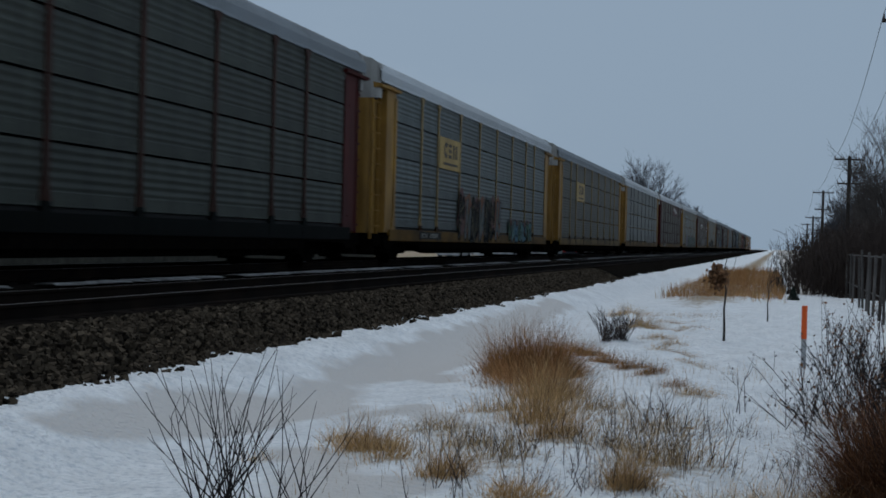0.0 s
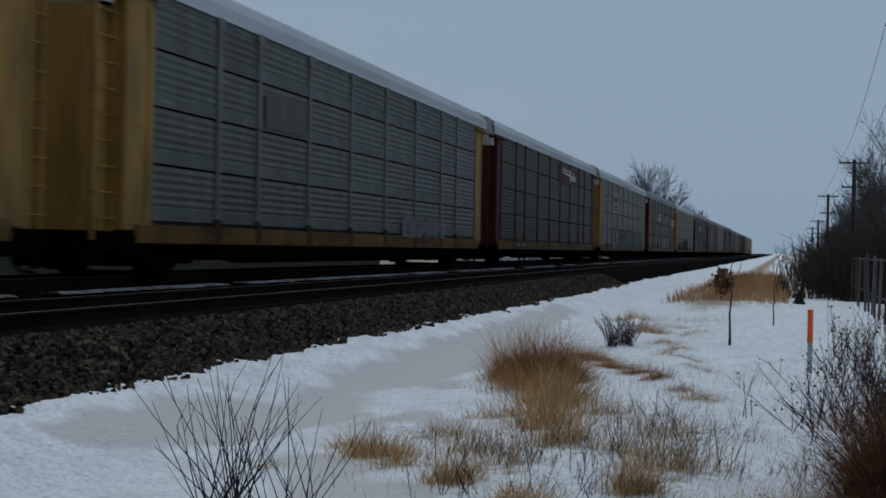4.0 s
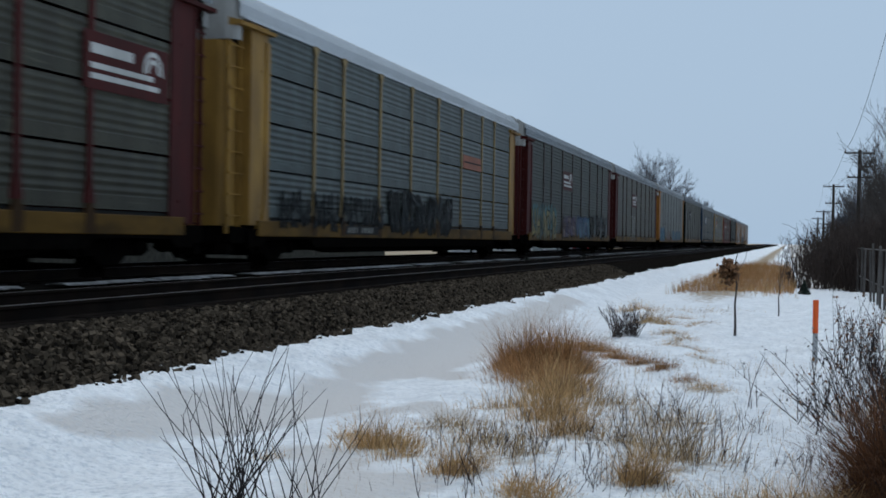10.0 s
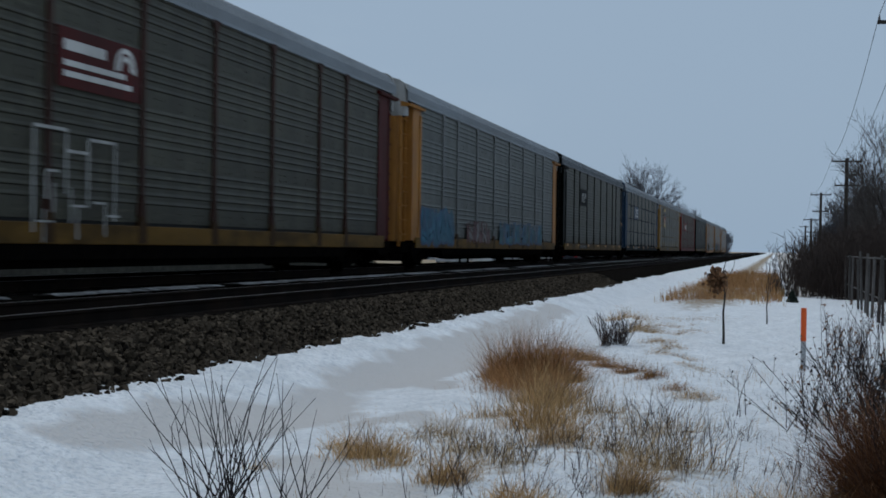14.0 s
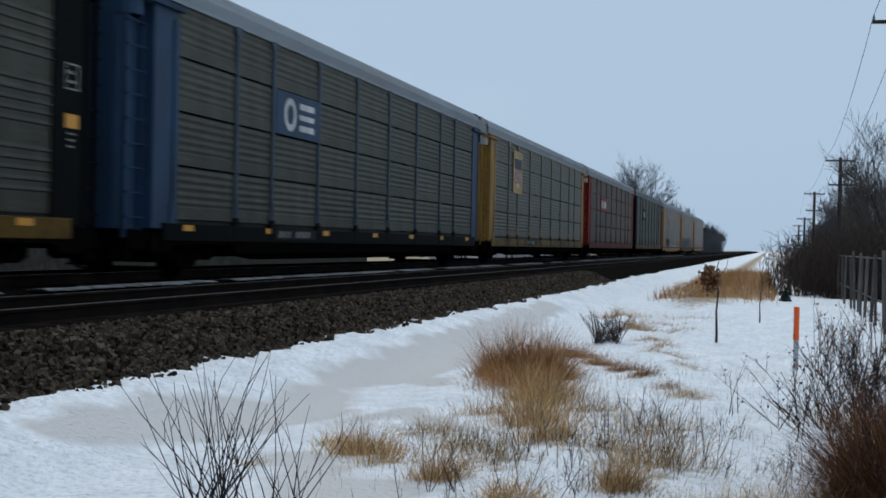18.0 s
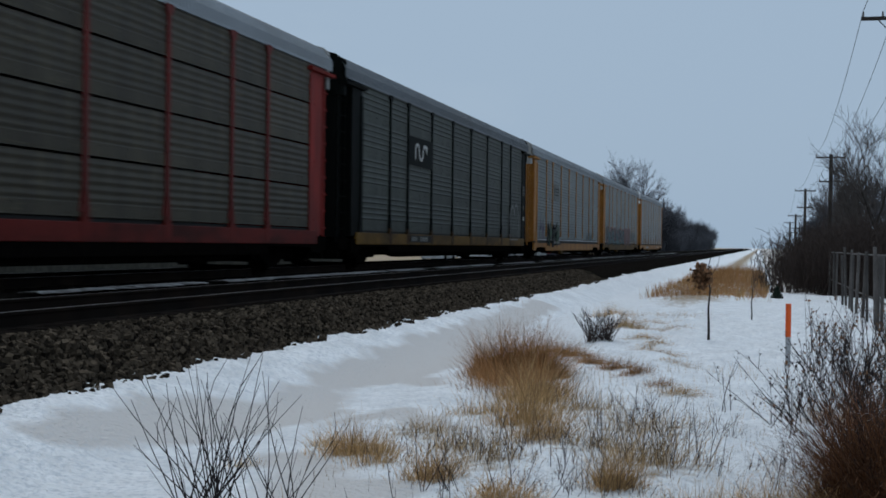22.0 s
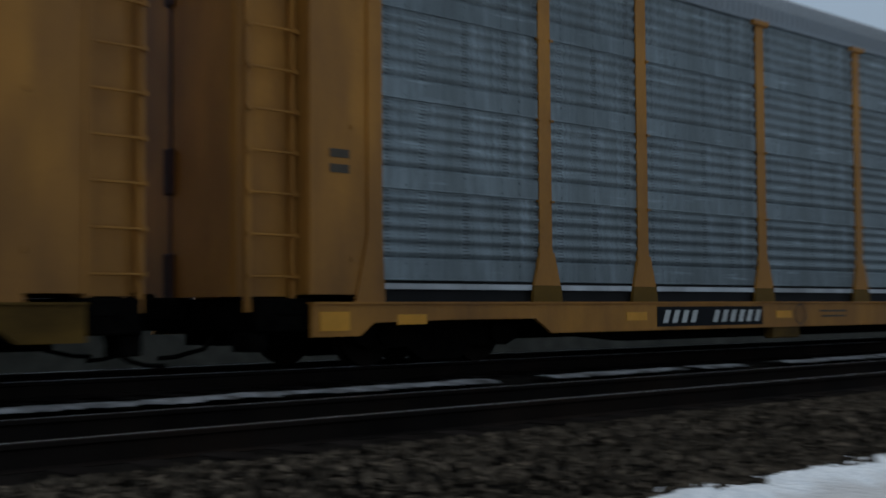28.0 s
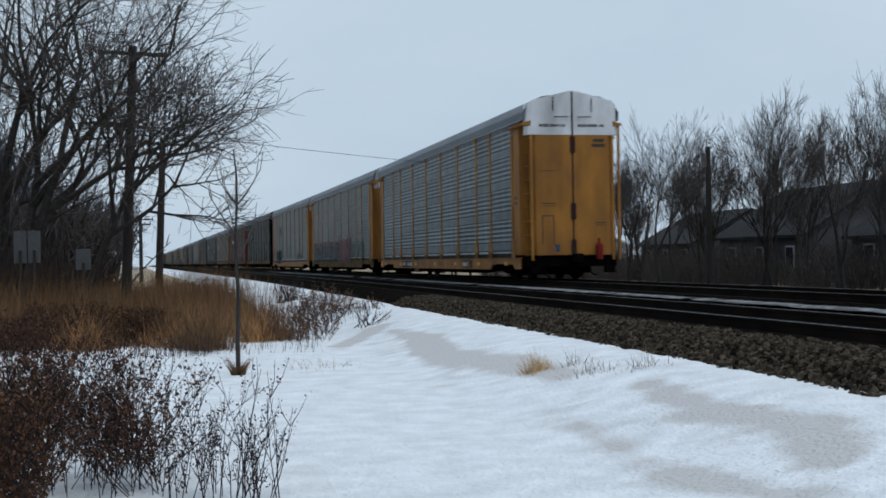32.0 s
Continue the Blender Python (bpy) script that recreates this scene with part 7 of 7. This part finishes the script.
GLASS = mat("dark_window", (0.02, 0.024, 0.03), 0.15, var=0.1, spec=0.6, bump=0)


def house(label, x, y, w, d, h, roof_h, wall, snow=True, flat=False):
    ho = thing("house", label, "house", pose(x, y, ground_z(x, y) - 0.05), "houses beyond the line")
    bm = bmesh.new()
    if flat:
        box(bm, -w / 2, w / 2, -d / 2, d / 2, 0, h)
    else:
        prism(bm, [(-w / 2, 0), (w / 2, 0), (w / 2, h), (0, h + roof_h), (-w / 2, h)], "y", -d / 2, d / 2)
    part("wall", bm, wall, ho)
    if flat:
        bm = bmesh.new()
        box(bm, -w / 2 - 0.2, w / 2 + 0.2, -d / 2 - 0.2, d / 2 + 0.2, h, h + 0.25)
        part("roof", bm, ROOF_SNOW if snow else ROOFING, ho)
    else:
        for s in (-1, 1):
            bm = bmesh.new()
            prism(bm, [(0, h + roof_h + 0.02), (s * (w / 2 + 0.35), h - 0.28), (s * (w / 2 + 0.35), h - 0.12), (0, h + roof_h + 0.2)], "y", -d / 2 - 0.35, d / 2 + 0.35)
            part("roof", bm, ROOF_SNOW if snow else ROOFING, ho)
    for i in range(max(1, int(d / 3))):
        yy = -d / 2 + (i + 0.5) * d / max(1, int(d / 3))
        bm = bmesh.new()
        box(bm, w / 2 - 0.02, w / 2 + 0.05, yy - 0.5, yy + 0.5, 0.9, 2.1)
        fr = part("window", bm, SIDING[1], ho)
        bm = bmesh.new()
        box(bm, w / 2 + 0.05, w / 2 + 0.06, yy - 0.42, yy + 0.42, 0.98, 2.02)
        part("pane", bm, GLASS, fr)
    for i in range(max(1, int(w / 3.5))):
        xx = -w / 2 + (i + 0.5) * w / max(1, int(w / 3.5))
        bm = bmesh.new()
        box(bm, xx - 0.5, xx + 0.5, -d / 2 - 0.05, -d / 2 + 0.02, 0.9, 2.1)
        fr = part("window", bm, SIDING[1], ho)
        bm = bmesh.new()
        box(bm, xx - 0.42, xx + 0.42, -d / 2 - 0.06, -d / 2 - 0.05, 0.98, 2.02)
        part("pane", bm, GLASS, fr)
    return ho


house("low white house with a snowy gable roof", -29.5, 142, 5.5, 8, 2.6, 1.3, SIDING[1])
house("grey garage with a snow-covered roof", -36, 150, 8, 7, 2.7, 1.0, SIDING[0])
house("long dark flat-roofed building behind the houses", -40, 196, 26, 9, 6.0, 0.2, SIDING[2], False, True)
house("grey house with a snow-covered roof", -31, 165, 8, 9, 3.0, 1.6, SIDING[0])
house("low tan-walled house with a dark roof among trees", -36, -52, 8, 10, 2.6, 2.3, SIDING[4], False)
house("dark house with a steep roof among trees", -37, -68, 9, 11, 2.8, 2.6, SIDING[2], False)
house("low grey house with a dark roof among trees", -38, -86, 8, 10, 2.6, 2.0, SIDING[4], False)
house("pale shed with a snowy roof", -33, -98, 4, 5, 2.4, 0.9, SIDING[1])
house("dark house beyond the road", -38, 20, 9, 13, 3.0, 2.0, SIDING[2], False)
house("dark house beyond the road", -38, -8, 9, 13, 3.0, 2.0, SIDING[2], False)
house("dark house beyond the road", -38, 48, 9, 13, 3.0, 2.0, SIDING[2], False)
house("dark house beyond the road", -38, 78, 9, 13, 3.0, 2.0, SIDING[2], False)

bm = bmesh.new()
box(bm, -0.05, 0.05, -60, 60, 0, 1.15)
wallb = part("board_wall", bm, mat("grey_boards", (0.045, 0.046, 0.040), 0.85, var=0.5, scale=2.5, dirt=(0.02, 0.022, 0.018), dirt_amt=0.8))
wallb.matrix_world = pose(-28.5, 30, -0.85)
tagged(wallb, "long low grey board fence beyond the road", "fence", kind="structure")

CARPAINT = [paint("car_paint_" + n, c, rough=0.3, dirt_amt=0.3) for n, c in (("white", (0.62, 0.63, 0.65)), ("silver", (0.35, 0.36, 0.38)), ("dark", (0.04, 0.045, 0.06)))]
TAIL = paint("tail_lamp_red", (0.5, 0.02, 0.02), rough=0.3, dirt_amt=0.1)


def parked_car(label, x, y, col):
    c = thing("parked_car", label, "car", pose(x, y, -0.70), "parked cars")
    bm = bmesh.new()
    prism(bm, [(-2.2, 0.3), (2.2, 0.3), (2.25, 0.7), (2.0, 0.85), (1.2, 0.92), (0.6, 1.4), (-1.3, 1.42), (-1.9, 0.95), (-2.25, 0.85)], "x", -0.85, 0.85)
    bmesh.ops.bevel(bm, geom=bm.edges[:], offset=0.05, segments=1, affect="EDGES")
    part("body", bm, CARPAINT[col], c)
    for s in (-1, 1):
        bm = bmesh.new()
        prism(bm, [(-1.7, 0.95), (1.0, 0.95), (0.52, 1.34), (-1.22, 1.36)], "x", s * 0.852, s * 0.862)
        part("side_window", bm, GLASS, c)
        bm = bmesh.new()
        box(bm, s * 0.65 - 0.14, s * 0.65 + 0.14, -2.27, -2.22, 0.62, 0.78)
        part("tail_lamp", bm, TAIL, c)
        for yy in (-1.35, 1.35):
            bm = bmesh.new()
            tube(bm, (s * 0.72, yy, 0.31), (s * 0.88, yy, 0.31), 0.31, 0.31, 16)
            part("wheel", bm, SHADED_GRIME, c)


for i, (x, y, col, words) in enumerate([(-24.2, 97, 0, "white sedan parked on the road beyond"), (-24.3, 118, 0, "white sedan parked on the road beyond"), (-19.6, 128, 2, "dark car standing on the road"), (-24.2, -12, 0, "white sedan parked on the road beyond"), (-24.2, -24, 1, "silver car parked on the road beyond"), (-25.0, 140, 0, "white sedan parked by the houses")]):
    parked_car(words, x, y, col)

build_stones()
build_ties()



def motions():
    """The train runs towards -y at a steady pace; its wheels turn with it."""
    for m, c in enumerate(CARS):
        rows = []
        for i in range(33):
            y = car_y(m, i)
            rows.append((float(i), pose(FAR_X + bend(y), y, FAR_Z, 0, 0, math.degrees(math.atan((bend(y - 5) - bend(y + 5)) / 10)))))
        walk(c, rows)
    # all wheelsets roll alike: each end of a truck shares one set of keys
    turn = math.degrees(SPEED / FPS / 0.397)
    keyed = {}
    for ob in [o for o in scene.objects if o.name.startswith("wheelset")]:
        p = ob.matrix_local.translation.copy()
        side = round(p.y, 1)
        if side not in keyed:
            walk(ob, [(i / FPS, pose(p.x, p.y, p.z, (turn * i) % 360)) for i in range(32 * FPS + 1)])
            keyed[side] = ob.animation_data
        else:
            ob.rotation_mode = "QUATERNION"
            ad = ob.animation_data_create()
            ad.action = keyed[side].action
            ad.action_slot = keyed[side].action_slot


motions()
